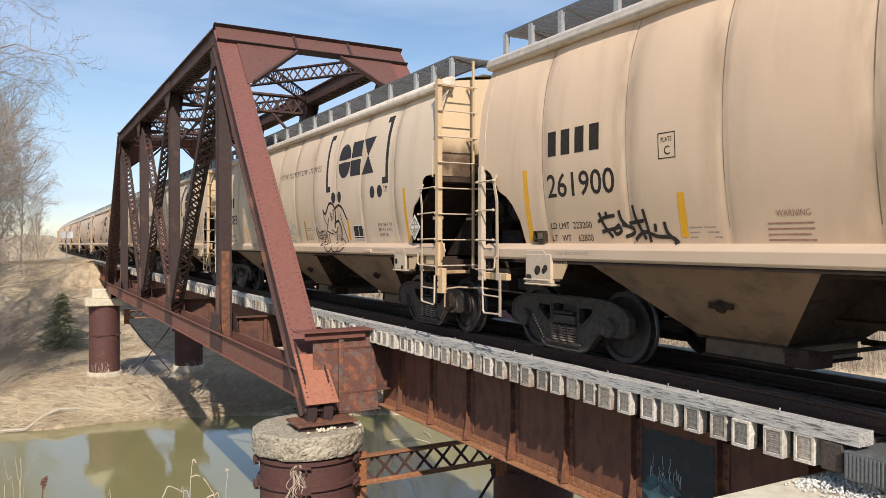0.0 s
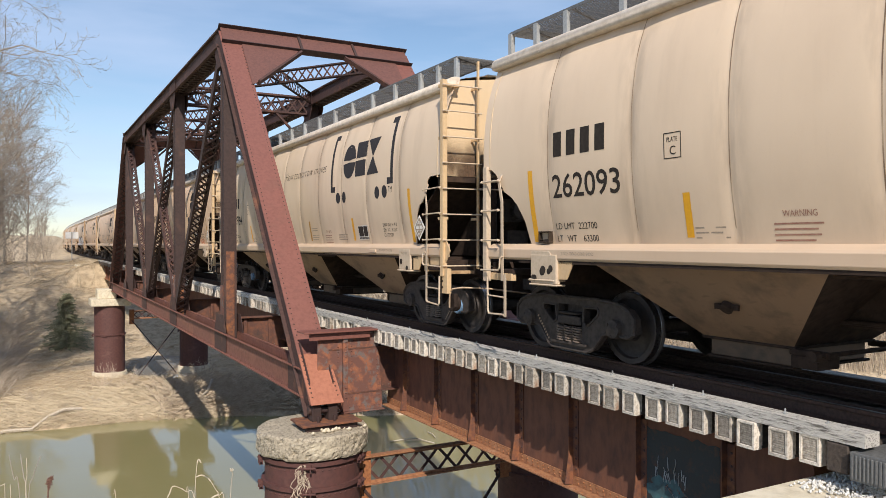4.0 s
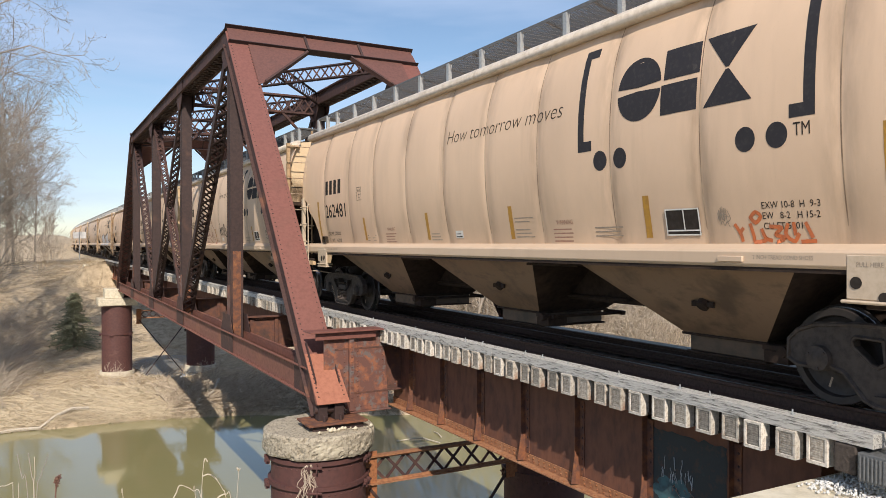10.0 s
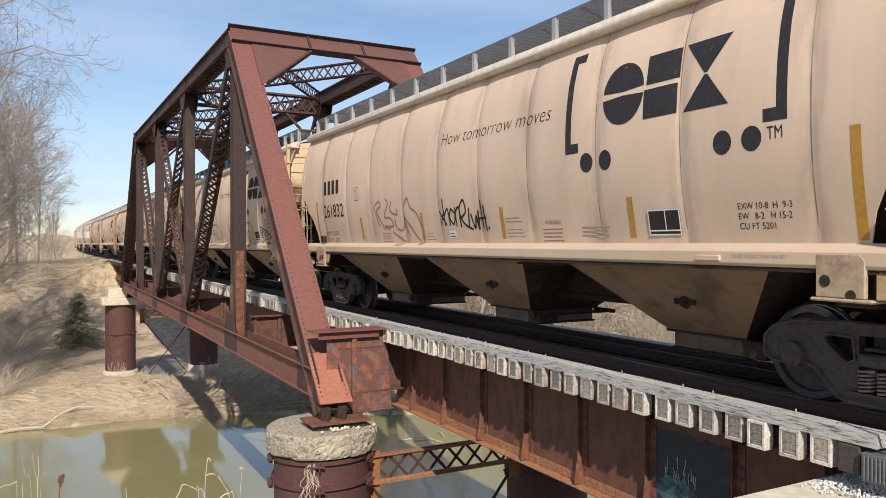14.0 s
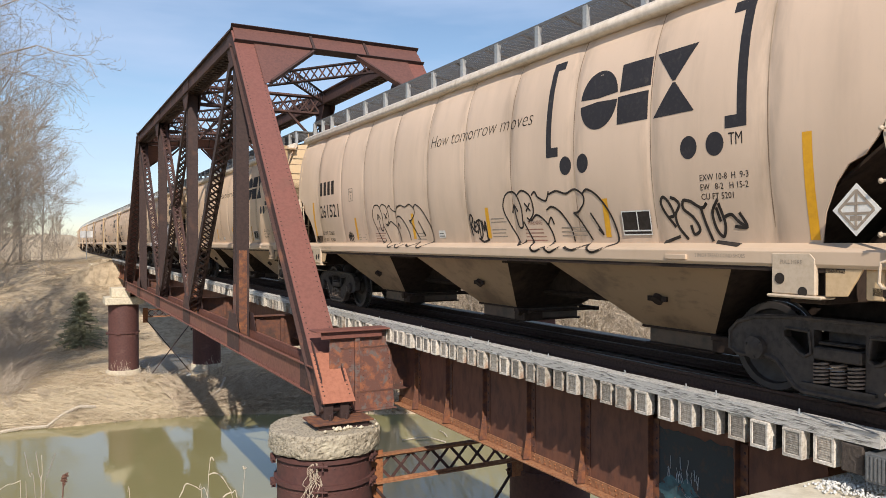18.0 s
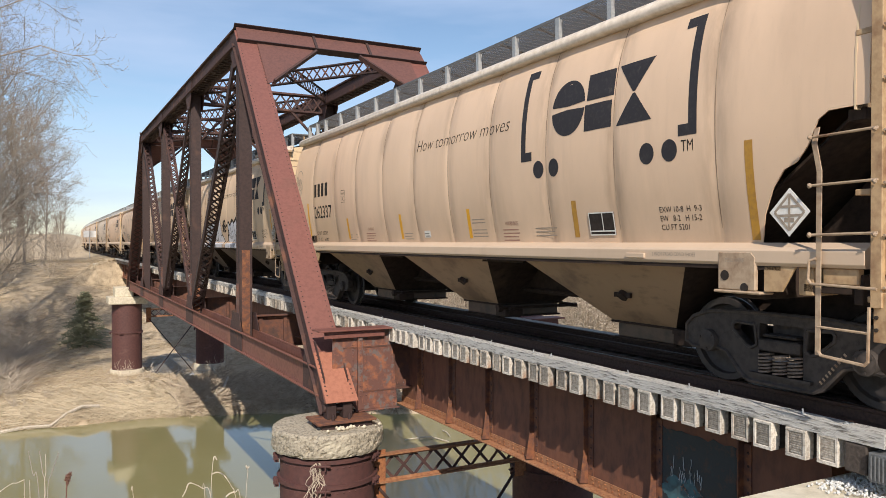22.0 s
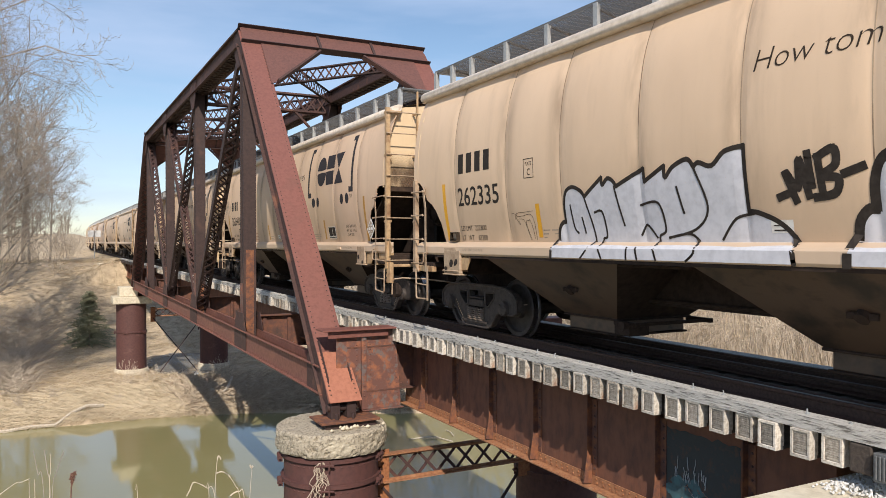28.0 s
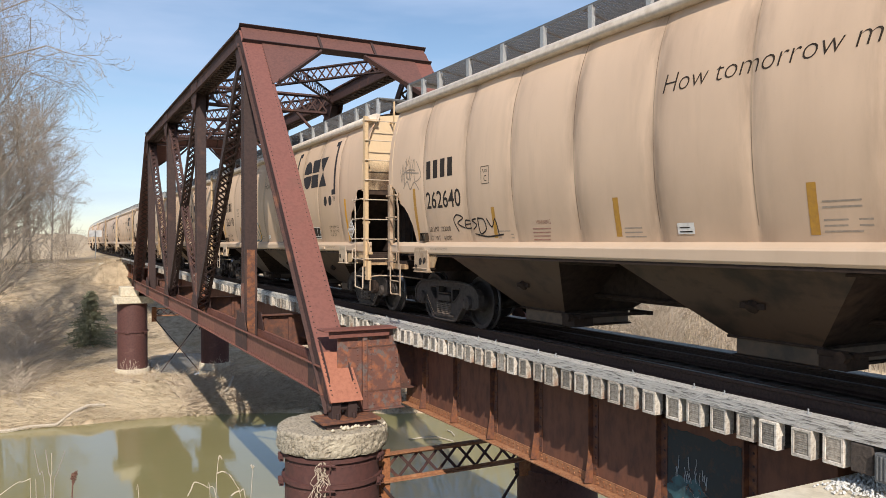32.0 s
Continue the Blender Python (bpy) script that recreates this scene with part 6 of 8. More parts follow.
def car_marks(root, number, rng, old, lift_data=0.0):
    """The dark emblem shapes, slogan, number and small stencils on the near side."""
    # emblem: plain slab shapes between two brackets
    s = Solid()
    for q in (0, 1):
        disc(s, -3.87, 3.235, 0.34 * (0.5 + 0.5 * q), 0.33 * (0.5 + 0.5 * q), inner=0.5 * q, a0=0.06, a1=math.pi - 0.06, lift=0.004)
    em = part("emblem", s, NAVY, root, "large dark emblem of plain shapes between brackets and dots")
    s = Solid()
    for q in (0, 1):
        disc(s, -3.87, 3.195, 0.34 * (0.5 + 0.5 * q), 0.33 * (0.5 + 0.5 * q), inner=0.5 * q, a0=math.pi + 0.06, a1=2 * math.pi - 0.06, lift=0.004)
    part("half_disc", s, NAVY, em)
    for y, sg in ((-2.85, -1), (-6.02, 1)):
        s = Solid()
        bar(s, y, y + sg * 0.11, 2.62, 3.86)
        bar(s, y + sg * 0.11, y + sg * 0.25, 2.62, 2.74)
        bar(s, y + sg * 0.11, y + sg * 0.25, 3.75, 3.86)
        part("bracket", s, NAVY, em)
    for p in ([(-4.25, 3.56), (-4.72, 3.56), (-4.72, 3.24), (-4.25, 3.24)], [(-4.22, 3.19), (-4.7, 3.19), (-4.7, 2.87), (-4.22, 2.87)],
              [(-4.79, 3.56), (-5.38, 3.56), (-5.1, 3.22), (-5.06, 3.22)], [(-5.06, 3.2), (-5.1, 3.2), (-5.38, 2.86), (-4.79, 2.86)]):
        part("slab", slab(p, 0.0), NAVY, em)
    for y in (-3.24, -3.58, -5.3, -5.64):
        s = Solid()
        disc(s, y, 2.49, 0.112, 0.118)
        part("dot", s, NAVY, em)
    s = Solid()
    put_text(s, "How tomorrow moves", 0.5, 3.11, 0.3, shear=0.25, thin=0.0045, width=3.03)
    part("slogan", s, INK_BROWN, root, "dark slanted slogan lettering")
    s = Solid()
    put_text(s, number, 6.275, 2.1, 0.41, thin=-0.004, width=1.25)
    part("car_number", s, INK, root, "black stencilled number")
    marks = None
    for y in (6.15, 5.88, 5.61, 5.34):
        s = bar(Solid(), y + 0.085, y - 0.085, 2.61, 2.92)
        if marks is None:
            marks = part("reporting_mark", s, INK, root, "black block marks above the number")
        else:
            part("block_mark", s, INK, marks)
    load = {"261984": 223100, "261832": 222500, "261521": 223600, "262337": 222700, "262335": 222800, "261900": 223200, "262481": 223000}.get(number, 222500 + 100 * (int(number[-2:]) % 7))

    def stencil(words, y, z, size, width, mat=INK, label=""):
        part("data_stencil", put_text(Solid(), words, y, z, size, width=width), mat, root, label)

    stencil(f"LD LMT  {load}", 6.29, 1.7, 0.115, 0.8, label="small black load stencil")
    stencil(f"LT   WT    {286000 - load}", 6.29, 1.545, 0.115, 0.8)
    stencil("TM", -5.81, 2.46, 0.17, 0.16)
    for words, z, w in (("EXW 10-8  H  9-3", 1.84, 0.59), ("EW   8-2   H 15-2", 1.745, 0.58), ("CU FT 5201", 1.65, 0.4)):
        stencil(words, -5.43, z + lift_data, 0.088, w)
    s = Solid()
    for a, b, c, d in ((4.335, 4.095, 2.4, 2.41), (4.335, 4.095, 2.66, 2.67), (4.335, 4.325, 2.41, 2.66), (4.105, 4.095, 2.41, 2.66)):
        bar(s, a, b, c, d)
    box = part("plate_box", s, INK, root, "thin black square round a letter")
    part("plate_word", put_text(Solid(), "PLATE", 4.29, 2.575, 0.07, width=0.15), INK, box)
    part("plate_letter", put_text(Solid(), "C", 4.25, 2.44, 0.13, width=0.08), INK, box)
    for words, y, z in (("2 INCH TREAD COND SHOES", -5.4, 1.375), ("2 INCH TREAD COND SHOES", 6.05, 1.375), ("PULL HERE", -6.4, 1.33)):
        vs, fs = text_shape(words, 0.055)
        s = Solid()
        s.add([(-(1.6315 if "PULL" in words else 1.6265), y - u * 0.85, z + v) for u, v, _ in vs], fs)
        part("sill_stencil", s, INK_SOFT, root, "faint stencil on the sill")
    for y, w in ((2.98, 0.34), (-2.3, 0.34)):
        part("warning_print", put_text(Solid(), "WARNING", y, 1.76, 0.085, width=w), SPRAY_RED, root, "faded red-brown warning lettering")
    # blocks of print too small to read
    for y, z, w, rows, mat in ((4.0, 1.67, 0.42, 3, INK_SOFT), (3.08, 1.69, 0.5, 4, SPRAY_RED), (1.2, 1.67, 0.36, 3, INK_SOFT), (-1.36, 1.86, 0.45, 2, INK_SOFT), (-1.36, 1.7, 0.45, 3, INK_SOFT),
                               (-2.22, 1.69, 0.5, 4, SPRAY_RED), (-3.05, 1.7, 0.55, 3, INK_SOFT)):
        s = Solid()
        for i in range(rows):
            bar(s, y, y - w * rng.uniform(0.75, 1.0), z - 0.05 * i, z - 0.05 * i + 0.016)
        part("fine_print", s, mat, root, "faded rows of unreadable small print")
    # reflective stripes
    for y in (4.07, 1.3, -1.27, -3.95, 6.73, -6.65):
        dirty = old or rng.random() < 0.15
        z0, z1 = (1.54, 2.48) if abs(y) > 6 else (1.58, 2.04)
        part("reflector_stripe", bar(Solid(), y + 0.047, y - 0.047, z0, z1), YELLOW_OLD if dirty else YELLOW, root, "yellow reflective stripe")
    s = bar(Solid(), -4.225, -4.68, 1.6, 1.88, 0.012)
    dp = part("dark_panel", s, INK, root, "black record panel with a white border")
    s = Solid()
    for a, b, c, d in ((-4.225, -4.68, 1.6, 1.615), (-4.225, -4.68, 1.865, 1.88), (-4.225, -4.24, 1.615, 1.865), (-4.665, -4.68, 1.615, 1.865), (-4.47, -4.485, 1.66, 1.865), (-4.24, -4.665, 1.645, 1.66)):
        bar(s, a, b, c, d, 0.015)
    part("panel_border", s, WHITE, dp)
    s = bar(Solid(), 0.36, 0.12, 1.6, 1.72, 0.006)
    wl = part("white_label", s, WHITE, root, "small white label")
    s = Solid()
    bar(s, 0.33, 0.15, 1.62, 1.632, 0.008)
    bar(s, 0.33, 0.18, 1.665, 1.675, 0.008)
    part("label_lines", s, INK, wl)


def curve_through(pts, n=6):
    """A smooth path through a few points."""
    out = []
    for k in range(len(pts) - 1):
        p0, p1, p2, p3 = (Vector(pts[min(max(q, 0), len(pts) - 1)]) for q in (k - 1, k, k + 1, k + 2))
        for i in range(n):
            u = i / n
            out.append(tuple(0.5 * (2 * p1 + (p2 - p0) * u + (2 * p0 - 5 * p1 + 4 * p2 - p3) * u * u + (3 * p1 - p0 - 3 * p2 + p3) * u ** 3)))
    return out + [tuple(pts[-1])]


# hand-drawn letter shapes, each in a box from 0 to 1
ROUND_R = [[(0.13, 0.17), (0.06, 0.44), (0, 0.73), (0.03, 0.94), (0.09, 1), (0.15, 0.94), (0.19, 0.73), (0.19, 0.56)], [(0.11, 0.78), (0.14, 0.44), (0.18, 0.42), (0.19, 0.56)], [(0.09, 0.66), (0.11, 0.78), (0.15, 0.68)],
           [(0.13, 0.17), (0.17, 0.13), (0.2, 0.2)]]
ROUND_E = [[(0.15, 0.92), (0.21, 1), (0.29, 0.9), (0.31, 0.65), (0.25, 0.5)], [(0.23, 0.79), (0.28, 0.67)], [(0.28, 0.79), (0.24, 0.67)], [(0.24, 0.56), (0.28, 0.52), (0.34, 0.6), (0.42, 0.48), (0.47, 0.29), (0.48, 0.1)], [(0.2, 0.5), (0.28, 0.17)]]
ROUND_S = [[(0.31, 0.92), (0.34, 0.96), (0.37, 0.87), (0.44, 0.81), (0.47, 0.94)], [(0.44, 0.67), (0.49, 0.71), (0.56, 0.62), (0.63, 0.4), (0.65, 0.19)], [(0.28, 0.17), (0.35, 0.03), (0.44, 0.1)], [(0.44, 0.1), (0.5, 0.02), (0.58, 0.1)], [(0.44, 0.45), (0.47, 0.55), (0.49, 0.45)]]
ROUND_T = [[(0.47, 0.9), (0.54, 0.94), (0.62, 0.89), (0.69, 0.94), (0.76, 0.85), (0.76, 0.73), (0.71, 0.62), (0.67, 0.6)], [(0.67, 0.6), (0.73, 0.44), (0.8, 0.21)], [(0.62, 0.1), (0.7, 0.06), (0.79, 0.14)]]
ROUND_O = [[(0.76, 0.87), (0.8, 0.92), (0.88, 0.81), (0.96, 0.56), (1, 0.27), (0.99, 0.15)], [(0.81, 0.58), (0.89, 0.29), (0.86, 0.35)], [(0.79, 0.15), (0.86, 0.03), (0.99, 0.15)]]
QUICK_PE = [[(0.16, 0.36), (0.04, 0.67), (0, 0.89), (0.04, 0.99), (0.11, 0.86), (0.16, 0.61), (0.1, 0.56)], [(0.14, 0.97), (0.2, 0.92), (0.24, 0.8), (0.18, 0.6), (0.2, 0.35), (0.3, 0.1)], [(0.01, 0.03), (0.2, 0.14)]]
QUICK_STO = [[(0.39, 0.86), (0.3, 0.89), (0.29, 0.72), (0.4, 0.53), (0.46, 0.28), (0.39, 0.19), (0.36, 0.36)], [(0.39, 0.86), (0.51, 0.72), (0.57, 0.8)], [(0.5, 0.72), (0.54, 0.39), (0.6, 0.06)],
             [(0.7, 0.86), (0.63, 0.61), (0.66, 0.28), (0.73, 0.14), (0.76, 0.39), (0.71, 0.78)], [(0.68, 0.7), (0.71, 0.45)], [(0.77, 0.53), (0.84, 0.56), (0.91, 0.42), (0.99, 0.31)], [(0.93, 0.58), (0.99, 0.32), (0.87, 0.33)], [(0.66, 0.03), (0.93, -0.03)]]
BRUSH_TAG = [[(0.03, 0.81), (0.08, 0.5), (0.18, 0.19)], [(0.01, 0.6), (0.1, 0.7), (0.23, 0.74)], [(0.05, 0.33), (0.26, 0.42)], [(0.12, 0.82), (0.14, 0.7)], [(0.28, 0.49), (0.21, 0.37), (0.24, 0.26), (0.3, 0.33), (0.28, 0.47)],
             [(0.3, 0.84), (0.32, 0.63), (0.37, 0.49)], [(0.33, 0.5), (0.45, 0.4), (0.46, 0.28), (0.36, 0.19)], [(0.48, 0.95), (0.51, 0.63), (0.61, 0.14)], [(0.42, 0.53), (0.6, 0.58)], [(0.61, 0.84), (0.64, 0.49), (0.67, 0.07)],
             [(0.74, 0.47), (0.74, 0.33)], [(0.85, 0.51), (0.88, 0.26), (0.99, 0.02)], [(0.48, 0.12), (0.6, 0.3), (0.75, 0.19), (0.92, 0.16), (0.99, 0.03)]]
RED_TAG = [[(0, 0.86), (0.09, 0.4)], [(0.03, 0.88), (0.13, 0.96), (0.16, 0.85), (0.06, 0.72), (0.19, 0.38)], [(0.29, 1), (0.33, 0.88), (0.23, 0.6), (0.36, 0.56), (0.41, 0.38), (0.22, 0.38)], [(0.41, 0.92), (0.38, 0.72), (0.51, 0.62), (0.51, 0.74)],
           [(0.46, 0.52), (0.48, 0.34), (0.58, 0.28), (0.64, 0.44)], [(0.67, 0.82), (0.75, 0.96), (0.8, 0.76), (0.93, 0.58), (1, 0.08), (0.94, 0), (0.65, 0.56), (0.71, 0.16)], [(0.39, 0.24), (0.62, 0), (0.48, -0.04)]]
THIN_TAG = [[(0.01, 0.63), (0.16, 0.23)], [(0.13, 0.63), (0.03, 0.26)], [(0.11, 1), (0.13, 0.2)], [(0.13, 0.49), (0.22, 0.69), (0.24, 0.2)], [(0.29, 0.69), (0.25, 0.43), (0.32, 0.23), (0.37, 0.51), (0.29, 0.69)], [(0.38, 0.71), (0.38, 0.17)],
            [(0.38, 0.57), (0.46, 0.71), (0.47, 0.14)], [(0.46, 0.37), (0.59, 0.57), (0.56, 0.91), (0.47, 0.66), (0.53, 0.26), (0.69, 0.06)], [(0.66, 0.66), (0.63, 0.14)], [(0.69, 0.49), (0.74, 0.09), (0.78, 0.43), (0.81, 0.06), (0.82, 0.57)],
            [(0.87, 0.86), (0.89, 0.1)], [(0.93, 0.7), (0.95, 0.02)], [(0.82, 0.36), (0.96, 0.37)], [(0.99, 0.1), (1, 0.06)]]
BEAST_HEAD = [[(0, 0.88), (0.09, 0.79), (0.2, 0.89), (0.3, 0.99), (0.42, 0.99), (0.52, 0.9), (0.53, 0.75), (0.49, 0.6), (0.45, 0.51)], [(0.53, 0.87), (0.6, 0.92), (0.72, 0.94), (0.85, 0.88), (0.95, 0.75), (1, 0.66)],
              [(0.47, 0.58), (0.55, 0.62), (0.63, 0.62), (0.7, 0.54), (0.71, 0.43), (0.66, 0.3), (0.6, 0.25)]]
BEAST_BODY = [[(0, 0.88), (0.02, 0.75), (0.07, 0.63), (0.15, 0.56)], [(0.22, 0.7), (0.15, 0.55), (0.07, 0.45), (0.2, 0.4), (0.33, 0.37)],
              [(0.6, 0.25), (0.7, 0.27), (0.78, 0.22), (0.84, 0.16), (0.76, 0.12), (0.7, 0.03), (0.6, 0.0), (0.5, 0.03), (0.43, 0.12), (0.46, 0.18), (0.47, 0.3), (0.52, 0.45), (0.58, 0.51)],
              [(0.32, 0.46), (0.4, 0.41), (0.48, 0.41), (0.55, 0.48)], [(0.15, 0.37), (0.14, 0.2), (0.13, 0.13), (0.2, 0.05), (0.3, 0.0), (0.39, 0.03), (0.44, 0.07)], [(0.75, 0.76), (0.8, 0.6), (0.94, 0.2)], [(0.71, 0.01), (0.85, 0.03), (1, 0.1)]]
BEAST_WORD = [[(0.35, 0.64), (0.33, 0.82), (0.37, 0.7)], [(0.32, 0.73), (0.37, 0.72)], [(0.42, 0.82), (0.39, 0.76), (0.4, 0.68), (0.43, 0.69)], [(0.43, 0.85), (0.49, 0.87)], [(0.46, 0.86), (0.46, 0.7)]]
SMALL_TAG = [[(0.1, 0.25), (0.02, 0.75), (0.1, 1.0), (0.22, 0.85), (0.1, 0.62), (0.24, 0.4)], [(0.36, 0.7), (0.27, 0.72), (0.27, 0.4), (0.38, 0.38)], [(0.27, 0.55), (0.36, 0.57)], [(0.5, 0.78), (0.41, 0.72), (0.5, 0.52), (0.42, 0.32)],
             [(0.54, 0.8), (0.56, 0.15), (0.68, 0.3), (0.66, 0.72), (0.54, 0.8)], [(0.72, 0.75), (0.8, 0.4), (0.88, 0.72), (0.92, 0.1)], [(0.45, 0.12), (0.7, 0.0), (1.0, 0.08)]]
WISPS = [[(0, 0.4), (0.18, 0.62), (0.16, 0.1), (0.06, 0.02)], [(0.1, 0.55), (0.36, 0.3), (0.44, 0.62), (0.52, 0.32)], [(0.22, 0.95), (0.26, 0.5), (0.34, 0.35)], [(0.38, 1.0), (0.42, 0.6), (0.62, 0.28)], [(0.66, 0.8), (0.62, 0.35), (0.72, 0.6), (0.95, 0.32), (0.6, 0.32)],
         [(0.3, 0.2), (0.48, 0.22), (0.4, 0.08), (0.66, 0.1), (0.76, 0.0)], [(0.15, 0.9), (0.3, 0.75), (0.45, 0.95)], [(0.6, 0.2), (0.75, 0.05)]]
BLOCK_TAG = [[(0, 0.12), (0.14, 0.2)], [(0.1, 0.62), (0.22, 0.02)], [(0.12, 0.6), (0.25, 0.3), (0.28, 0.85), (0.38, 0.1)], [(0.38, 0.98), (0.42, 0.3)], [(0.5, 0.9), (0.54, 0.12)], [(0.48, 0.85), (0.68, 1.0), (0.7, 0.7), (0.55, 0.5), (0.72, 0.42), (0.68, 0.15), (0.45, 0.08)], [(0.78, 0.5), (1.0, 0.62)]]
CREST = [[(0, 0.07), (0.008, 0.3), (0.03, 0.4), (0.05, 0.41)], [(0.05, 0.41), (0.052, 0.6), (0.07, 0.75), (0.11, 0.8), (0.155, 0.75), (0.175, 0.68)], [(0.175, 0.68), (0.27, 0.87)], [(0.27, 0.87), (0.273, 0.79), (0.3, 0.85), (0.325, 0.82), (0.34, 0.76)],
         [(0.34, 0.76), (0.465, 0.91)], [(0.465, 0.91), (0.468, 0.78)], [(0.468, 0.78), (0.555, 0.91)], [(0.555, 0.91), (0.558, 0.8), (0.59, 0.89), (0.645, 0.945), (0.67, 0.87)], [(0.67, 0.87), (0.69, 0.9), (0.735, 0.86), (0.78, 0.97), (0.84, 1.0)],
         [(0.84, 1.0), (0.843, 0.44)], [(0.843, 0.44), (0.88, 0.42), (0.94, 0.33), (0.985, 0.18), (1.0, 0.0)]]
INNER = [[(0.17, 0.7), (0.2, 0.4), (0.21, 0.15), (0.17, 0)], [(0.09, 0.6), (0.1, 0.35), (0.12, 0.28)], [(0.15, 0.45), (0.16, 0.28)], [(0.22, 0.5), (0.26, 0.5), (0.27, 0.25), (0.25, 0.2), (0.28, 0.0)],
         [(0.33, 0.76), (0.36, 0.35)], [(0.44, 0.55), (0.52, 0.56), (0.54, 0.3), (0.51, 0.22), (0.53, 0)], [(0.43, 0.25), (0.46, 0.35), (0.5, 0.22)], [(0.6, 0.7), (0.62, 0.45)],
         [(0.67, 0.86), (0.71, 0.5), (0.66, 0.3), (0.55, 0.22)], [(0.55, 0.22), (0.64, 0.25), (0.68, 0.1), (0.65, 0)], [(0.75, 0.2), (0.8, 0.38), (0.86, 0.42)], [(0.4, 0.12), (0.4, 0)], [(0.44, 0.12), (0.45, 0)]]
ORANGE_TAG = [[(0.02, 0.62), (0.08, 0.35), (0.1, 0.12)], [(0.07, 0.35), (0.12, 0.5)], [(0.23, 0.84), (0.3, 1.0), (0.36, 0.86), (0.29, 0.68), (0.23, 0.84)], [(0.22, 0.62), (0.25, 0.3), (0.27, 0.08), (0.4, 0.12)], [(0.36, 0.45), (0.4, 0.2), (0.47, 0.12)],
              [(0.47, 0.55), (0.6, 0.5), (0.53, 0.3), (0.63, 0.2), (0.55, 0.08)], [(0.68, 0.6), (0.65, 0.3), (0.74, 0.1), (0.8, 0.3)], [(0.75, 0.62), (0.76, 0.3)], [(0.89, 0.62), (0.95, 0.22)], [(0.83, 0.08), (0.98, 0.1)]]
GRAZER = [[(0.25, 0.81), (0.44, 0.81), (0.66, 0.85), (0.84, 0.86), (0.93, 0.74), (0.97, 0.48), (0.99, -0.0)], [(0.25, 0.81), (0.2, 0.83), (0.23, 0.7), (0.36, 0.52), (0.31, 0.7), (0.4, 0.72), (0.53, 0.68), (0.6, 0.52), (0.69, 0.21), (0.73, -0.0)], [(0.62, 0.65), (0.66, 0.35), (0.77, -0.0)], [(0.64, 0.65), (0.78, 0.66)], [(0.78, 0.7), (0.87, 0.39), (0.91, 0.04)], [(0.25, 0.81), (0.18, 0.89), (0.01, 0.94)], [(0.18, 0.89), (0.16, 0.7)], [(0.22, 0.86), (0.26, 0.94)], [(0.25, 0.89), (0.36, 0.95), (0.51, 0.94), (0.97, 0.97)]]
SPIKES = [[(0, 0.7), (0.08, 0.3), (0.12, 0.85), (0.2, 0.2), (0.24, 0.75), (0.32, 0.4)], [(0.3, 1.0), (0.36, 0.4), (0.48, 0.45), (0.54, 0.95)], [(0.44, 0.9), (0.5, 0.3), (0.68, 0.95), (0.72, 0.3), (1.0, 0.42), (0.8, 0.85)],
          [(0.15, 0.1), (0.35, 0.3), (0.5, 0.05), (0.7, 0.25), (0.9, 0.0)], [(0.2, 0.6), (0.55, 0.55), (0.9, 0.5)], [(0.05, 0.5), (0.4, 0.65), (0.75, 0.6)], [(0.25, 0.95), (0.35, 0.8), (0.45, 1.05)]]


def spray(root, paths, y, z, w, h, mat, line, label, lift=0.004):
    s = Solid()
    for k, path in enumerate(paths):
        stroke(s, curve_through([(y - u * w, max(1.315, z + v * h)) for u, v in path]), line, lift + 0.0002 * k)
    part("graffiti_outline", s, mat, root, label)


def silver_piece(root, y, z, w, h, line):
    f, o = Solid(), Solid()
    top = []
    for arc in CREST:
        top += curve_through([(y - u * w, z + v * h) for u, v in arc], 5)
    for (ya, za), (yb, zb) in zip(top, top[1:]):
        if abs(ya - yb) < 1e-4:
            continue
        # rows that follow the sill's edges first, then the side's bulge
        rows = [z, 1.44, 1.465, 1.516] + [1.516 + (max(za, zb) - 1.516) * i / 8 for i in range(1, 9)]
        for a, b in zip(rows, rows[1:]):
            q = [(c, min(d, e)) for c, d, e in ((ya, za, a), (yb, zb, a), (yb, zb, b), (ya, za, b))]
            if max(za, zb) > a + 1e-4:
                f.add([on_side(*v, 0.004) for v in q], [(0, 1, 2, 3)])
    g = part("graffiti_fill", f, SPRAY_WHITE, root, "large silver-white graffiti piece with black outlines")
    stroke(o, [(y, z)] + top, line, 0.006)
    for k, path in enumerate(INNER):
        stroke(o, curve_through([(y - u * w, z + v * h) for u, v in path]), 0.028, 0.0065 + 0.0002 * k)
    part("graffiti_outline", o, INK, g)


NUMBERS = ["261900", "262093", "261984", "262481", "261832", "261521", "262337", "262335", "262640", "262118", "261755", "262402", "261963", "262279", "261688", "262550", "261847", "262036"]
CARS = []


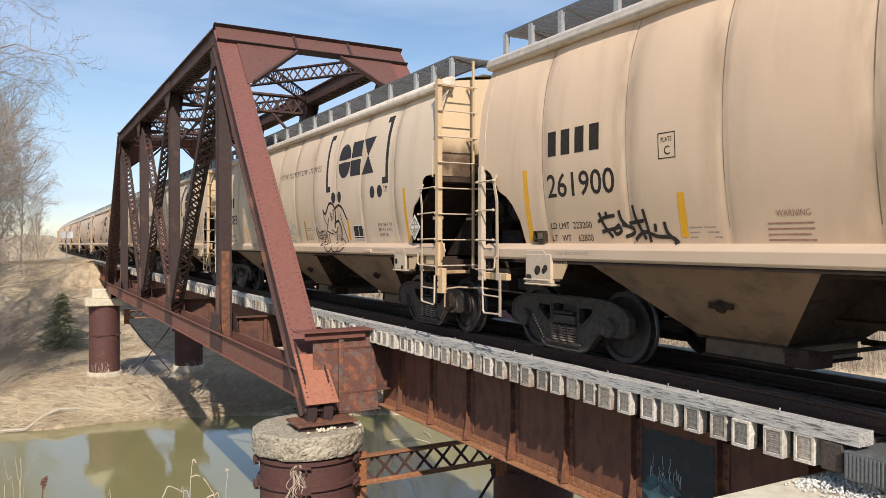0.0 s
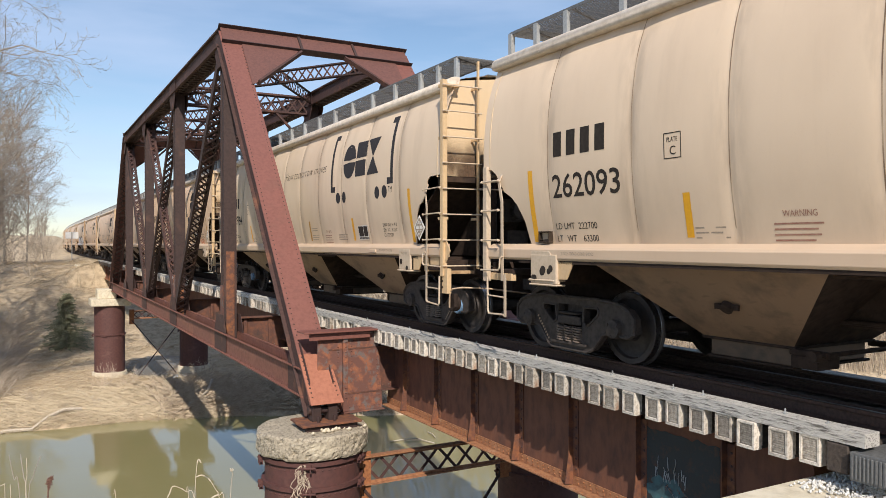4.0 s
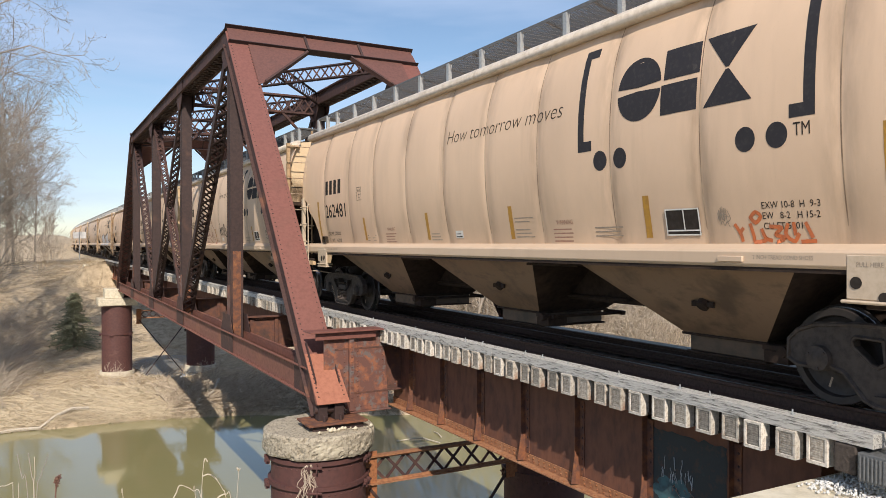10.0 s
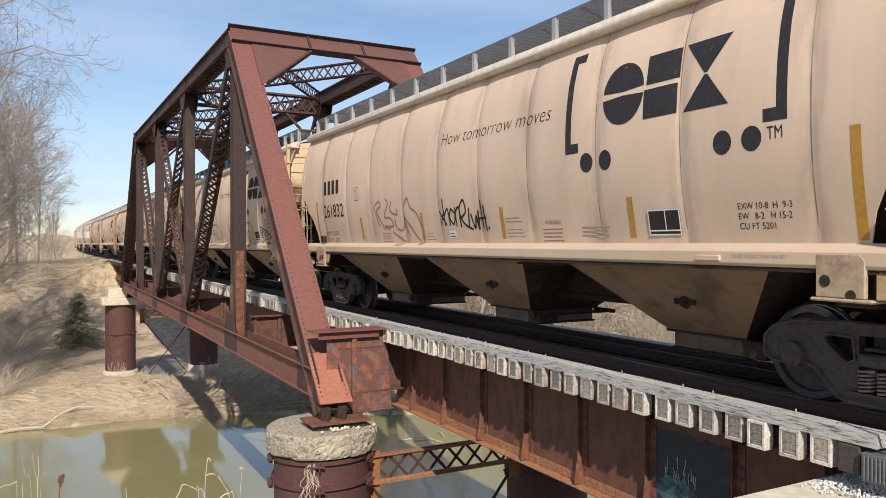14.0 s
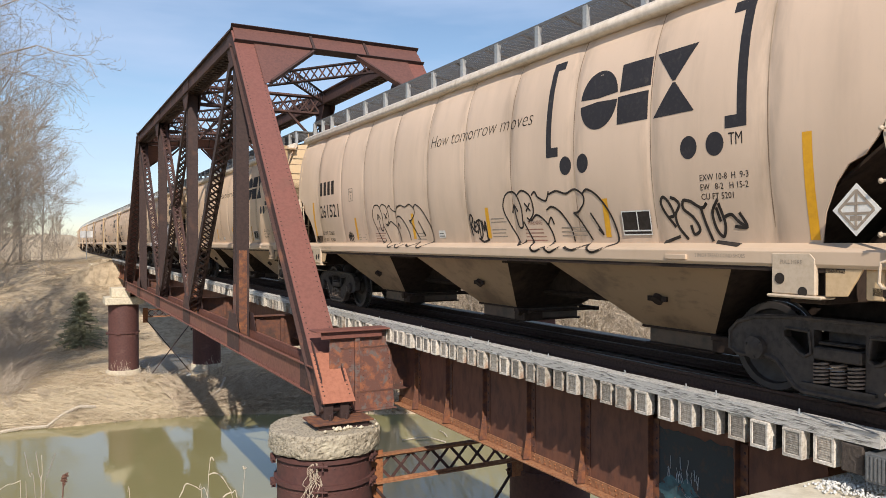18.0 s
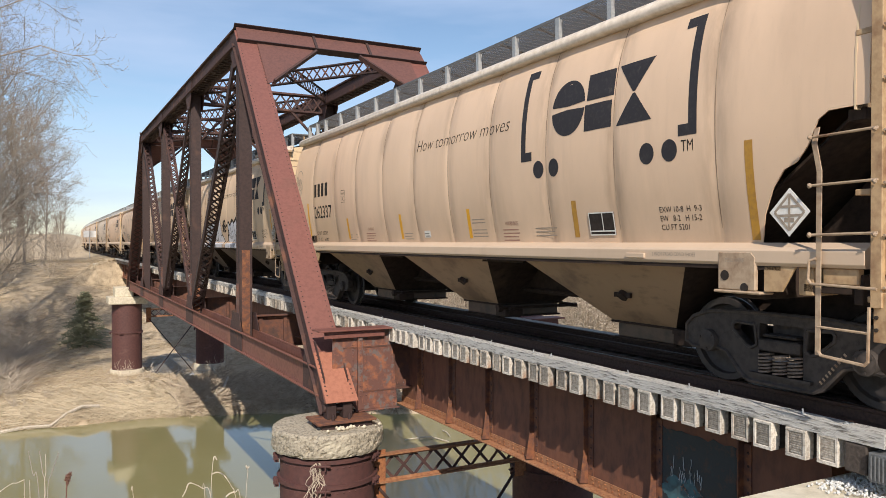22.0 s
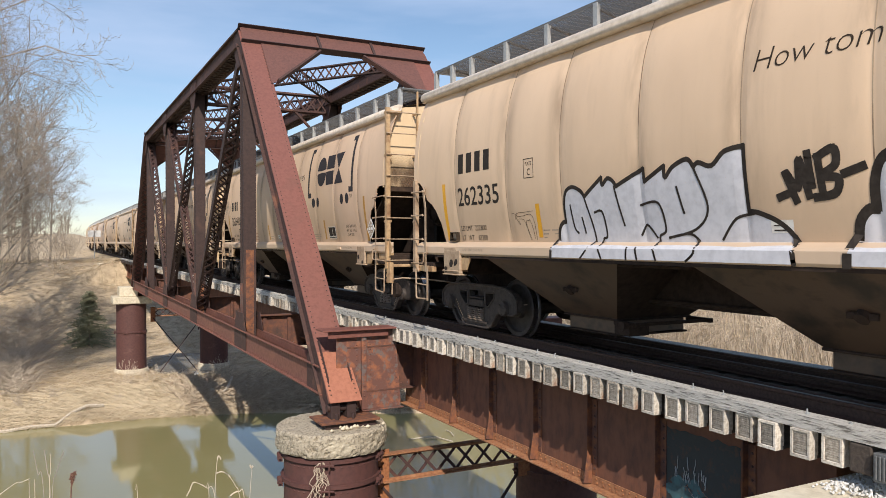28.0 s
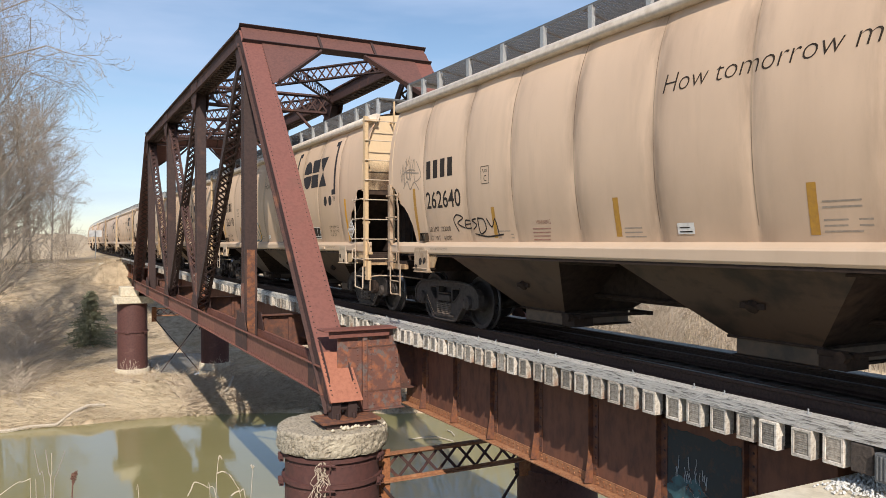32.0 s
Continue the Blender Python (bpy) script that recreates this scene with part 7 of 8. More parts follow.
def make_train():
    first = build_car()
    CARS.append(first)
    for k in range(1, len(NUMBERS)):
        CARS.append(copy_thing(first, Matrix.Identity(4)))
    for k, car in enumerate(CARS):
        rng = random.Random(100 + k)
        paint = TAN[(2, 1, 1, 0, 3, 3, 0, 2, 4)[k] if k < 9 else k % 5]
        for ob in car.children:
            if ob.name.split(".")[0] in ("side_sheet", "roof_sheet", "hatch_cover"):
                ob.material_slots[0].link = "OBJECT"
                ob.material_slots[0].material = paint
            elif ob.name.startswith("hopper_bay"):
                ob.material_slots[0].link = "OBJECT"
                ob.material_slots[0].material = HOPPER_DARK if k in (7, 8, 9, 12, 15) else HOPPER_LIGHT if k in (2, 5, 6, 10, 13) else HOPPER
        if k != 2:
            for frame_part in car.children:
                for ob in frame_part.children:
                    if ob.name.startswith("bearing_cap"):
                        ob.material_slots[0].link = "OBJECT"
                        ob.material_slots[0].material = BLACK
        if k in (4, 6, 7, 8, 11, 14):
            for ob in car.children_recursive:
                worn = {CREAM: CREAM_DIRTY, LADDER_WHITE: LADDER_DIRTY}.get(ob.data.materials[0]) if ob.type == "MESH" and ob.data.materials else None
                if worn:
                    ob.material_slots[0].link = "OBJECT"
                    ob.material_slots[0].material = worn
        car_marks(car, NUMBERS[k], rng, k in (3, 4, 8, 11, 14), 0.3 if k == 5 else 0.0)
    c = CARS
    for k in (1, 8):
        ring = [(-0.4 + 0.27 * math.cos(i * math.pi / 12), -7.8, 2.12 + 0.27 * math.sin(i * math.pi / 12)) for i in range(25)]
        wheel = part("brake_wheel", Solid().pipe(ring, 0.016, 6), INSIDE, c[k], "round hand brake wheel at the car's end", smooth=True)
        for i in range(5):
            a = i * 1.2566 + 0.3
            part("spoke", Solid().rod((-0.4, -7.8, 2.12), (-0.4 + 0.27 * math.cos(a), -7.8, 2.12 + 0.27 * math.sin(a)), 0.012, 6), INSIDE, wheel)
        part("brake_housing", Solid().lathe([(0, -0.1), (0.1, -0.1), (0.16, -0.02), (0.2, 0.12), (0, 0.12)], (-0.4, -7.72, 2.1), (0, 1, 0), 16), INSIDE, c[k], smooth=True)
    rounded = ROUND_R + ROUND_E + ROUND_S + ROUND_T + ROUND_O
    tagged(c[0], "tan covered hopper car with a small black tag")
    spray(c[0], BRUSH_TAG, 5.37, 1.51, 1.22, 0.44, INK, 0.042, "black brushed spray-paint tag")
    tagged(c[1], "tan covered hopper car with looping black and grey graffiti")
    spray(c[1], WISPS, 0.62, 1.5, 1.42, 0.78, GALV, 0.03, "grey scribbled tag")
    spray(c[1], SMALL_TAG, -1.93, 1.47, 0.8, 0.4, INK, 0.024, "thin black scribble")
    spray(c[1], BEAST_HEAD, -2.58, 1.33, 1.33, 1.05, INK, 0.05, "bold black outline drawing of a curled shape")
    spray(c[1], BEAST_BODY, -2.58, 1.33, 1.33, 1.05, INK, 0.026, "thin black outline drawing")
    spray(c[1], BEAST_WORD, -2.58, 1.33, 1.33, 1.05, INK, 0.022, "small black word in the drawing")
    tagged(c[2], "clean pale tan covered hopper car")
    tagged(c[3], "tan covered hopper car with an orange tag")
    spray(c[3], ORANGE_TAG, -5.09, 1.51, 0.87, 0.3, SPRAY_ORANGE, 0.036, "orange spray-paint tag")
    spray(c[3], SPIKES, -4.91, 1.68, 0.15, 0.19, INK_SOFT, 0.007, "small thin grey sketch")
    tagged(c[4], "tan covered hopper car with brown-red and black tags")
    spray(c[4], RED_TAG, 3.34, 1.52, 2.05, 0.84, SPRAY_RED, 0.04, "brown-red graffiti tag")
    spray(c[4], THIN_TAG, 0.66, 1.7, 1.55, 0.54, INK, 0.034, "black graffiti tag of narrow letters")
    tagged(c[5], "tan covered hopper car with black outline graffiti")
    spray(c[5], rounded, 3.1, 1.4, 2.5, 0.86, INK, 0.022, "black outline bubble graffiti")
    spray(c[5], rounded, -1.735, 1.375, 2.39, 0.86, INK, 0.027, "bold black outline bubble graffiti")
    spray(c[5], QUICK_PE + QUICK_STO, -4.854, 1.51, 1.1, 0.5, INK, 0.034, "black spray-paint word with an arrow")
    spray(c[5], SMALL_TAG, -0.7, 1.53, 0.55, 0.42, INK, 0.032, "black scribble")
    spray(c[5], SPIKES, 4.6, 1.54, 0.3, 0.2, INK, 0.02, "small black scribble")
    tagged(c[6], "tan covered hopper car with a pale sketched outline")
    s = disc(Solid(), 7.43, 3.03, 0.3, 0.33, inner=0.94)
    part("graffiti_outline", s, INK_SOFT, c[6], "thin grey oval sketch")
    spray(c[6], SMALL_TAG, 7.68, 2.85, 0.5, 0.36, INK_SOFT, 0.02, "thin grey sketch")
    tagged(c[7], "tan covered hopper car with big silver-white graffiti")
    spray(c[7], GRAZER, 4.738, 1.549, 0.574, 0.41, INK_BROWN, 0.006, "thin grey line drawing of a grazing animal")
    silver_piece(c[7], 3.67, 1.318, 3.64, 1.12, 0.05)
    silver_piece(c[7], -0.47, 1.318, 3.6, 1.15, 0.085)
    spray(c[7], BLOCK_TAG, 0.24, 1.87, 0.82, 0.44, INK, 0.075, "black spray-paint tag")
    tagged(c[8], "streaked tan covered hopper car with a small dark scribble")
    spray(c[8], SMALL_TAG, 5.36, 1.6, 1.5, 0.36, INK, 0.024, "thin black scribble")
    spray(c[8], SPIKES, 7.3, 2.45, 0.85, 0.6, INK_SOFT, 0.018, "faint grey scribble")
    spray(c[9], rounded, 3.4, 1.5, 2.2, 0.7, SPRAY_TEAL, 0.04, "dark teal outline graffiti")
    spray(c[11], WISPS, 1.5, 1.52, 1.8, 0.6, INK, 0.05, "black scribble")


make_train()


# ---- trees and undergrowth ----
def grow(segs, p, d, length, r, level, rng, spread, most):
    """Adds tapering, gently curving limbs: segs holds (from, to, radius, radius, level)."""
    n = (7, 6, 5, 4, 3, 2)[level]
    bend, rise = (0.07, 0.12, 0.15, 0.19, 0.22, 0.24)[level], (0.02, 0.07, 0.05, 0.02, -0.01, -0.02)[level]
    for i in range(n):
        d = (d + Vector((rng.gauss(0, 1), rng.gauss(0, 1), rng.gauss(0, 0.8))) * bend + Vector((0, 0, rise))).normalized()
        q = p + d * (length / n)
        r2 = r * 0.4 ** (1 / n)
        segs.append((p, q, r, r2, level))
        p, r = q, r2
        if level < most and (level > 0 or i > 0):
            for _ in range(2 if level == 0 else 1 if level > 2 or i == 0 else rng.choice((1, 2))):
                side = d.orthogonal().normalized()
                side.rotate(Matrix.Rotation(rng.uniform(0, 6.283), 3, d))
                turn = spread * rng.uniform(0.65, 1.1)
                nd = (d * math.cos(turn) + side * math.sin(turn)).normalized()
                grow(segs, p.copy(), nd, length * rng.uniform(0.42, 0.64) * (1 - 0.3 * i / n), r * rng.uniform(0.5, 0.7), level + 1, rng, spread, most)


def tube(s, a, b, r, r2, n):
    d = (b - a).normalized()
    u = d.orthogonal().normalized()
    w = d.cross(u)
    k0 = len(s.v)
    for p, q in ((a, r), (b, r2)):
        for k in range(n):
            c, e = math.cos(k * 6.2832 / n), math.sin(k * 6.2832 / n)
            s.v.append(tuple(p + (u * c + w * e) * q))
    s.f.extend((k0 + k, k0 + (k + 1) % n, k0 + n + (k + 1) % n, k0 + n + k) for k in range(n))


def quick_mesh(name, s, mat):
    me = bpy.data.meshes.new(name)
    me.from_pydata(s.v, [], s.f)
    me.materials.append(mat)
    return me


def bare_tree(seed, height, label, most=4, trunk=0.2, spread=0.85, stems=1, lean=(0, 0)):
    rng = random.Random(seed)
    root = thing("bare_tree", label, "tree", (0, 0, 0), "bare trees on the bank")
    segs = []
    for k in range(stems):
        d = Vector((lean[0] + rng.uniform(-0.2, 0.2) * (stems > 1), lean[1] + rng.uniform(-0.2, 0.2) * (stems > 1), 1)).normalized()
        grow(segs, Vector((rng.uniform(-0.3, 0.3) * (stems > 1), rng.uniform(-0.3, 0.3) * (stems > 1), -0.4)), d, height * 0.72, trunk, 0, rng, spread, most)
    low, mid, top = Solid(), Solid(), Solid()
    for a, b, r, r2, lv in segs:
        if lv == 0:
            tube(low, a, b, r, r2, 8)
        elif lv < 3:
            tube(mid, a, b, max(r, 0.016), max(r2, 0.012), 5)
        else:
            tube(top, a, b, max(r, 0.0065), max(r2, 0.0042), 3)
    for name, s, m in (("trunk", low, BARK), ("branch_work", mid, BARK), ("crown", top, TWIG)):
        o = new(name, quick_mesh(name, s, m))
        o.parent = root
        if name != "trunk":
            tagged(o, "fine leafless twigs" if name == "crown" else "", kind="stuff")
    return root


def shrub(seed, height, stems, label, mat, thick=0.013, wide=0.6):
    rng = random.Random(seed)
    root = thing("shrub", label, "shrub", (0, 0, 0), "leafless undergrowth")
    s = Solid()
    for k in range(stems):
        segs = []
        a = rng.uniform(0, 6.283)
        d = Vector((math.cos(a) * rng.uniform(0.1, 0.7), math.sin(a) * rng.uniform(0.1, 0.7), 1)).normalized()
        grow(segs, Vector((math.cos(a), math.sin(a), 0)) * rng.uniform(0, wide) + Vector((0, 0, -0.2)), d, height * rng.uniform(0.6, 0.95), thick * 1.7, 2, rng, 0.6, 4)
        for p, q, r, r2, _ in segs:
            tube(s, p, q, max(r, thick), max(r2, thick * 0.6), 3)
    o = new("thicket", quick_mesh("thicket", s, mat))
    o.parent = root
    tagged(o, kind="stuff")
    return root


def spruce():
    rng = random.Random(5)
    x, y = 2.7, 65.5
    root = thing("spruce", "small dark green spruce tree on the grassy flat", "tree", (x, y, ground_z(x, y)))
    part("trunk", Solid().rod((0, 0, -0.3), (0, 0, 4.3), 0.09, 8, 0.015), BARK, root)
    s = Solid()
    z = 0.25
    while z < 4.3:
        reach = (2.3 * (1 - z / 4.8) ** 0.85 + 0.06) * (0.82 + 0.3 * noise.noise((0, 0, z * 2.2)))
        for k in range(10):
            a = rng.uniform(0, 6.283)
            ln = reach * rng.uniform(0.5, 1.3)
            tip = Vector((math.cos(a) * ln, math.sin(a) * ln, z - 0.22 * ln + rng.uniform(-0.05, 0.1)))
            base = Vector((0, 0, z))
            tube(s, base, tip, 0.014, 0.005, 3)
            n = int(9 + ln * 22)
            for i in range(n):
                p = base.lerp(tip, rng.uniform(0.12, 1.0))
                o = Vector((rng.gauss(0, 1), rng.gauss(0, 1), rng.gauss(-0.3, 0.6))).normalized() * rng.uniform(0.12, 0.28)
                w = o.orthogonal().normalized() * 0.03
                k0 = len(s.v)
                s.v.extend(tuple(v) for v in (p - w, p + w, p + o))
                s.f.append((k0, k0 + 1, k0 + 2))
        z += 0.13
    o = new("crown", quick_mesh("crown", s, NEEDLE))
    o.parent = root


def blades(name, label, mat, place, count, tall, lean, seed, width=0.02):
    """Scattered dry stalks: place(rng) gives x, y."""
    rng = random.Random(seed)
    s = Solid()
    for _ in range(count):
        x, y = place(rng)
        z = ground_z(x, y)
        if z < WATER_Z - 0.15:
            continue
        h = rng.uniform(*tall)
        a = rng.uniform(0, 6.283)
        o = Vector((math.cos(a) * lean * h * rng.uniform(0.1, 1), math.sin(a) * lean * h * rng.uniform(0.1, 1), h))
        w = Vector((math.cos(a + 1.57), math.sin(a + 1.57), 0)) * width
        p = Vector((x, y, z - 0.04))
        k0 = len(s.v)
        m = p + o * 0.55 + Vector((0, 0, h * 0.12))
        s.v.extend(tuple(v) for v in (p - w, p + w, m - w * 0.7, m + w * 0.7, p + o))
        s.f.extend(((k0, k0 + 1, k0 + 3, k0 + 2), (k0 + 2, k0 + 3, k0 + 4)))
    ob = new(name, quick_mesh(name, s, mat))
    return tagged(ob, label, "dry grass", kind="stuff")


def litter(name, label, mat, place, count, long, rise, seed, r, trend=0.0, jitter=3.14):
    """Sticks or straw lying every way on the ground, more or less along one trend."""
    rng = random.Random(seed)
    s = Solid()
    for _ in range(count):
        x, y = place(rng)
        z = ground_z(x, y)
        if z < WATER_Z - 0.05:
            continue
        ln = rng.uniform(*long)
        a = trend + rng.gauss(0, jitter) + 1.6 * noise.noise((x * 0.35, y * 0.35, 2.0))
        up = rng.uniform(*rise) * ln
        p = Vector((x, y, z + rng.uniform(-0.02, 0.05)))
        q = p + Vector((math.cos(a) * ln, math.sin(a) * ln, up + ground_z(x + math.cos(a) * ln, y + math.sin(a) * ln) - z))
        m = p.lerp(q, 0.55) + Vector((rng.gauss(0, 0.06), rng.gauss(0, 0.06), 0.07)) * ln
        t = rng.uniform(0.6, 1.3) * r
        tube(s, p, m, t, t * 0.8, 3)
        tube(s, m, q, t * 0.8, t * 0.4, 3)
    return tagged(new(name, quick_mesh(name, s, mat)), label, "dead grass" if mat is STRAW else "brush", kind="stuff")


def make_plants():
    rng = random.Random(11)
    kinds = [bare_tree(21, 24, "tall leafless tree with fine grey twigs on the bank", 5, 0.24, 0.85, 1, (0.12, -0.02)),
             bare_tree(22, 20, "leafless tree with spreading grey branches on the bank", 4, 0.2, 0.8, 1, (0.06, 0)),
             bare_tree(23, 14, "slender leafless tree on the bank", 4, 0.13, 0.75, 1, (0.05, 0)),
             bare_tree(24, 14, "slender leafless tree beyond the tracks", 3, 0.13, 0.7)]
    spots = [(0, -9.8, 47, 0, 1.16), (1, -7.4, 58, 40, 1.2), (2, -2.9, 49, 120, 1.2), (1, -6.8, 51, 150, 1.05), (2, -4.4, 44.5, 75, 1.0), (2, -4.4, 62, 10, 1.15), (2, -4.2, 76, 80, 1.2), (2, -6.8, 72, 300, 1.3), (2, -2.6, 92, 30, 1.0),
             (2, -5.2, 50, 190, 1.1), (2, 0.0, 95, 75, 0.8), (3, 2.0, 112, 160, 0.75), (2, -1.8, 84, 220, 0.95), (3, 17.5, 43, 15, 1.2), (3, 24.5, 41.5, 250, 1.4), (3, 21.5, 52, 130, 1.45), (3, 27, 66, 60, 0.95),
             (3, 36, 72, 0, 1.0), (3, 44, 60, 20, 1.1), (3, 24, 78, 200, 1.05), (3, 58, 66, 100, 1.0), (3, 66, 48, 10, 0.8), (3, 33, 88, 140, 1.1)]
    used = set()
    for kind, x, y, turn, size in spots:
        m = pose(x, y, ground_z(x, y), 0, 0, turn) @ Matrix.Diagonal((size, size, size, 1))
        if kind in used:
            copy_thing(kinds[kind], m)
        else:
            kinds[kind].matrix_basis = m
            used.add(kind)
    bushes = [shrub(31, 4.6, 6, "open leafless brush, pale grey-brown stems", BRUSH), shrub(32, 2.4, 6, "low tangle of bare stems", BRUSH),
              shrub(33, 14, 16, "tall leafless thicket crowded beyond the tracks", BRUSH, 0.04, 2.2)]
    spots = []
    for k in range(9):
        y = rng.uniform(56, 100)
        edge = 0.033 * y - 2.4
        spots.append((0 if rng.random() < 0.6 else 1, edge - abs(rng.gauss(0, 1)) * 3.2 - 0.8, y, rng.uniform(0.7, 1.2)))
    for x, y, size in ((-1.2, 43.5, 0.5), (0.4, 44.6, 0.45), (3.6, 47.2, 0.7), (5.2, 46.5, 0.6), (9.4, 46.0, 0.8), (10.6, 42.5, 0.45), (12.4, 41.5, 0.5), (3.2, 43.0, 0.3)):
        spots.append((1, x, y, size))
    for x, y, size in ((1.4, 86, 0.8), (2.4, 98, 0.8), (0.2, 80, 0.9), (3.0, 112, 0.8), (1.2, 104, 1.0), (-0.6, 92, 1.1)):
        spots.append((0, x, y, size))
    for k in range(30):
        spots.append((rng.choice((0, 1)), rng.uniform(26, 70), rng.uniform(34, 70), rng.uniform(0.6, 1.0)))
    for x, y, size in ((46, 34, 1.1), (49, 33, 1.3), (52, 34.5, 1.2), (43, 35, 1.1), (56, 33, 1.3), (50, 37, 1.4), (39, 36, 1.1), (35, 37, 1.0)):
        spots.append((0, x, y, size))
    for k in range(26):
        a, far = radians(rng.uniform(20, 46)), rng.uniform(44, 62)
        spots.append((2, math.sin(a) * far, math.cos(a) * far, rng.uniform(0.7, 0.95) * far / 55))
    used = set()
    for kind, x, y, size in spots:
        z = ground_z(x, y)
        if z < WATER_Z:
            continue
        m = pose(x, y, z, 0, 0, rng.uniform(0, 360)) @ Matrix.Diagonal((size, size, size, 1))
        if kind in used:
            copy_thing(bushes[kind], m)
        else:
            bushes[kind].matrix_basis = m
            used.add(kind)
    spruce()

    def clumped(r, draw, scale, floor):
        for _ in range(8):
            x, y = draw()
            if noise.noise((x * scale, y * scale, 5.0)) + floor > r.uniform(-0.5, 0.5):
                break
        return x, y

    def on_bank(r):
        def draw():
            x = r.uniform(-9, 9)
            return x, far_edge(x) + abs(r.gauss(0, 1)) * 2.4 - 0.2
        return clumped(r, draw, 0.9, 0.1)

    litter("bank_straw", "matted straw-coloured dead grass on the river bank", STRAW, on_bank, 20000, (0.25, 0.8), (0.0, 0.45), 41, 0.013, 2.9, 0.8)

    def on_flat(r):
        def draw():
            while True:
                x, y = r.uniform(-14, 16), 43 + r.random() ** 1.6 * 55
                if math.hypot((x - 8.2) * 2.2, y - 55) > 6.0:
                    return x, y
        return clumped(r, draw, 0.4, 0.0)

    litter("flat_grass", "flattened dry grass on the flood plain", STRAW, on_flat, 17000, (0.25, 1.0), (0.0, 0.3), 42, 0.014, 0.2, 0.7)

    def under_bridge(r):
        x = r.uniform(6.0, 17)
        return x, far_edge(x) + abs(r.gauss(0, 1)) * 2.4 + 0.1

    litter("brush_drift", "tangled grey sticks and flood wrack on the shaded bank", BRUSH_DARK, under_bridge, 9000, (0.3, 1.4), (0.0, 0.6), 44, 0.021, 0.0, 1.2)

    def left_brush(r):
        y = r.uniform(46, 72)
        return 0.03 * y - 2.6 - abs(r.gauss(0, 1)) * 3.0, y

    litter("stick_tangle", "fallen sticks and dead stems among the trees", BRUSH, left_brush, 4200, (0.5, 2.4), (0.0, 0.8), 45, 0.015, 0.4, 1.4)

    def right_side(r):
        x = r.uniform(20, 90)
        return x, far_edge(x) + r.uniform(2, 40)

    blades("reed_bed", "tall pale dry reeds beyond the tracks", REED, right_side, 34000, (0.7, 2.4), 0.5, 43, 0.022)
    # far woods along the horizon
    s = Solid()
    for k in range(520):
        a = rng.uniform(-0.5, 1.5)
        dist = rng.uniform(190, 420)
        x, y = math.sin(a) * dist, math.cos(a) * dist
        if abs(x - track_x(y)) < 14:
            continue
        z, h = ground_z(x, y), rng.uniform(8, 15)
        base = Vector((x, y, z - 0.5))
        tube(s, base, base + Vector((0, 0, h * 0.8)), 0.22, 0.06, 3)
        for i in range(46):
            p = base + Vector((0, 0, h * rng.uniform(0.15, 0.8)))
            b = rng.uniform(0, 6.283)
            q = p + Vector((math.cos(b), math.sin(b), rng.uniform(0.5, 1.4))) * h * rng.uniform(0.08, 0.24)
            tube(s, p, q, 0.07, 0.03, 3)
    tagged(new("far_woods", quick_mesh("far_woods", s, TWIG)), "leafless brown woods along the horizon", "woods", kind="stuff")


def weed(path, r, head, label, mat):
    """A dead stalk on the near slope: a path of points from its foot; head: droop, tuft, spike or none."""
    rng = random.Random(int(path[-1][0] * 1000))
    foot = Vector(path[0])
    foot = Vector((foot.x + 0.1, foot.y + 0.02, ground_z(foot.x + 0.1, foot.y + 0.02) - 0.02))
    pts = [Vector(p) - foot for p in path]
    root = thing("dead_weed", label, "weed", foot, "dead weeds by the water")
    # smooth the run of the stalk
    run = []
    ext = [pts[0] * 2 - pts[1]] + pts + [pts[-1] * 2 - pts[-2]]
    for i in range(1, len(ext) - 2):
        p0, p1, p2, p3 = ext[i - 1:i + 3]
        for k in range(5):
            t = k / 5
            run.append(0.5 * (2 * p1 + (p2 - p0) * t + (2 * p0 - 5 * p1 + 4 * p2 - p3) * t * t + (3 * p1 - p0 - 3 * p2 + p3) * t ** 3))
    run.append(pts[-1])
    part("stalk", Solid().pipe([Vector((0, 0, 0))] + run, r, 6), mat, root, smooth=True)
    if head == "none":
        return
    s = Solid()
    if head == "droop":
        tail = run[len(run) * 5 // 9:]
        for a, b in zip(tail, tail[1:]):
            s.rod(a, b, r * 1.9, 6)
            for _ in range(5):
                c = a.lerp(b, rng.random())
                o = Vector((rng.gauss(0, 1), rng.gauss(0, 1), rng.gauss(0, 1))).normalized() * r * 2.6
                tube(s, c, c + o + (b - a) * 0.6, r * 0.5, r * 0.1, 3)
    else:
        low, top = (run[-1], run[-1]) if head == "tuft" else (run[len(run) // 2], run[-1])
        for _ in range(26 if head == "tuft" else 90):
            c = low.lerp(top, rng.random())
            o = Vector((rng.gauss(0, 1), rng.gauss(0, 1), rng.gauss(0.4, 1))).normalized() * rng.uniform(0.004, 0.0095)
            s.rod(c, c + o, 0.0022, 5, 0.001)
    o = new("seed_head", s.mesh("seed_head", SEED if head == "spike" else WEED))
    o.parent = root


def floating_branch(name, label, pts, r, mat):
    c = Vector(pts[0])
    root = thing(name, label, "branch", c)
    part("stick", Solid().pipe([Vector(p) - c for p in pts], r, 6), mat, root, smooth=True)


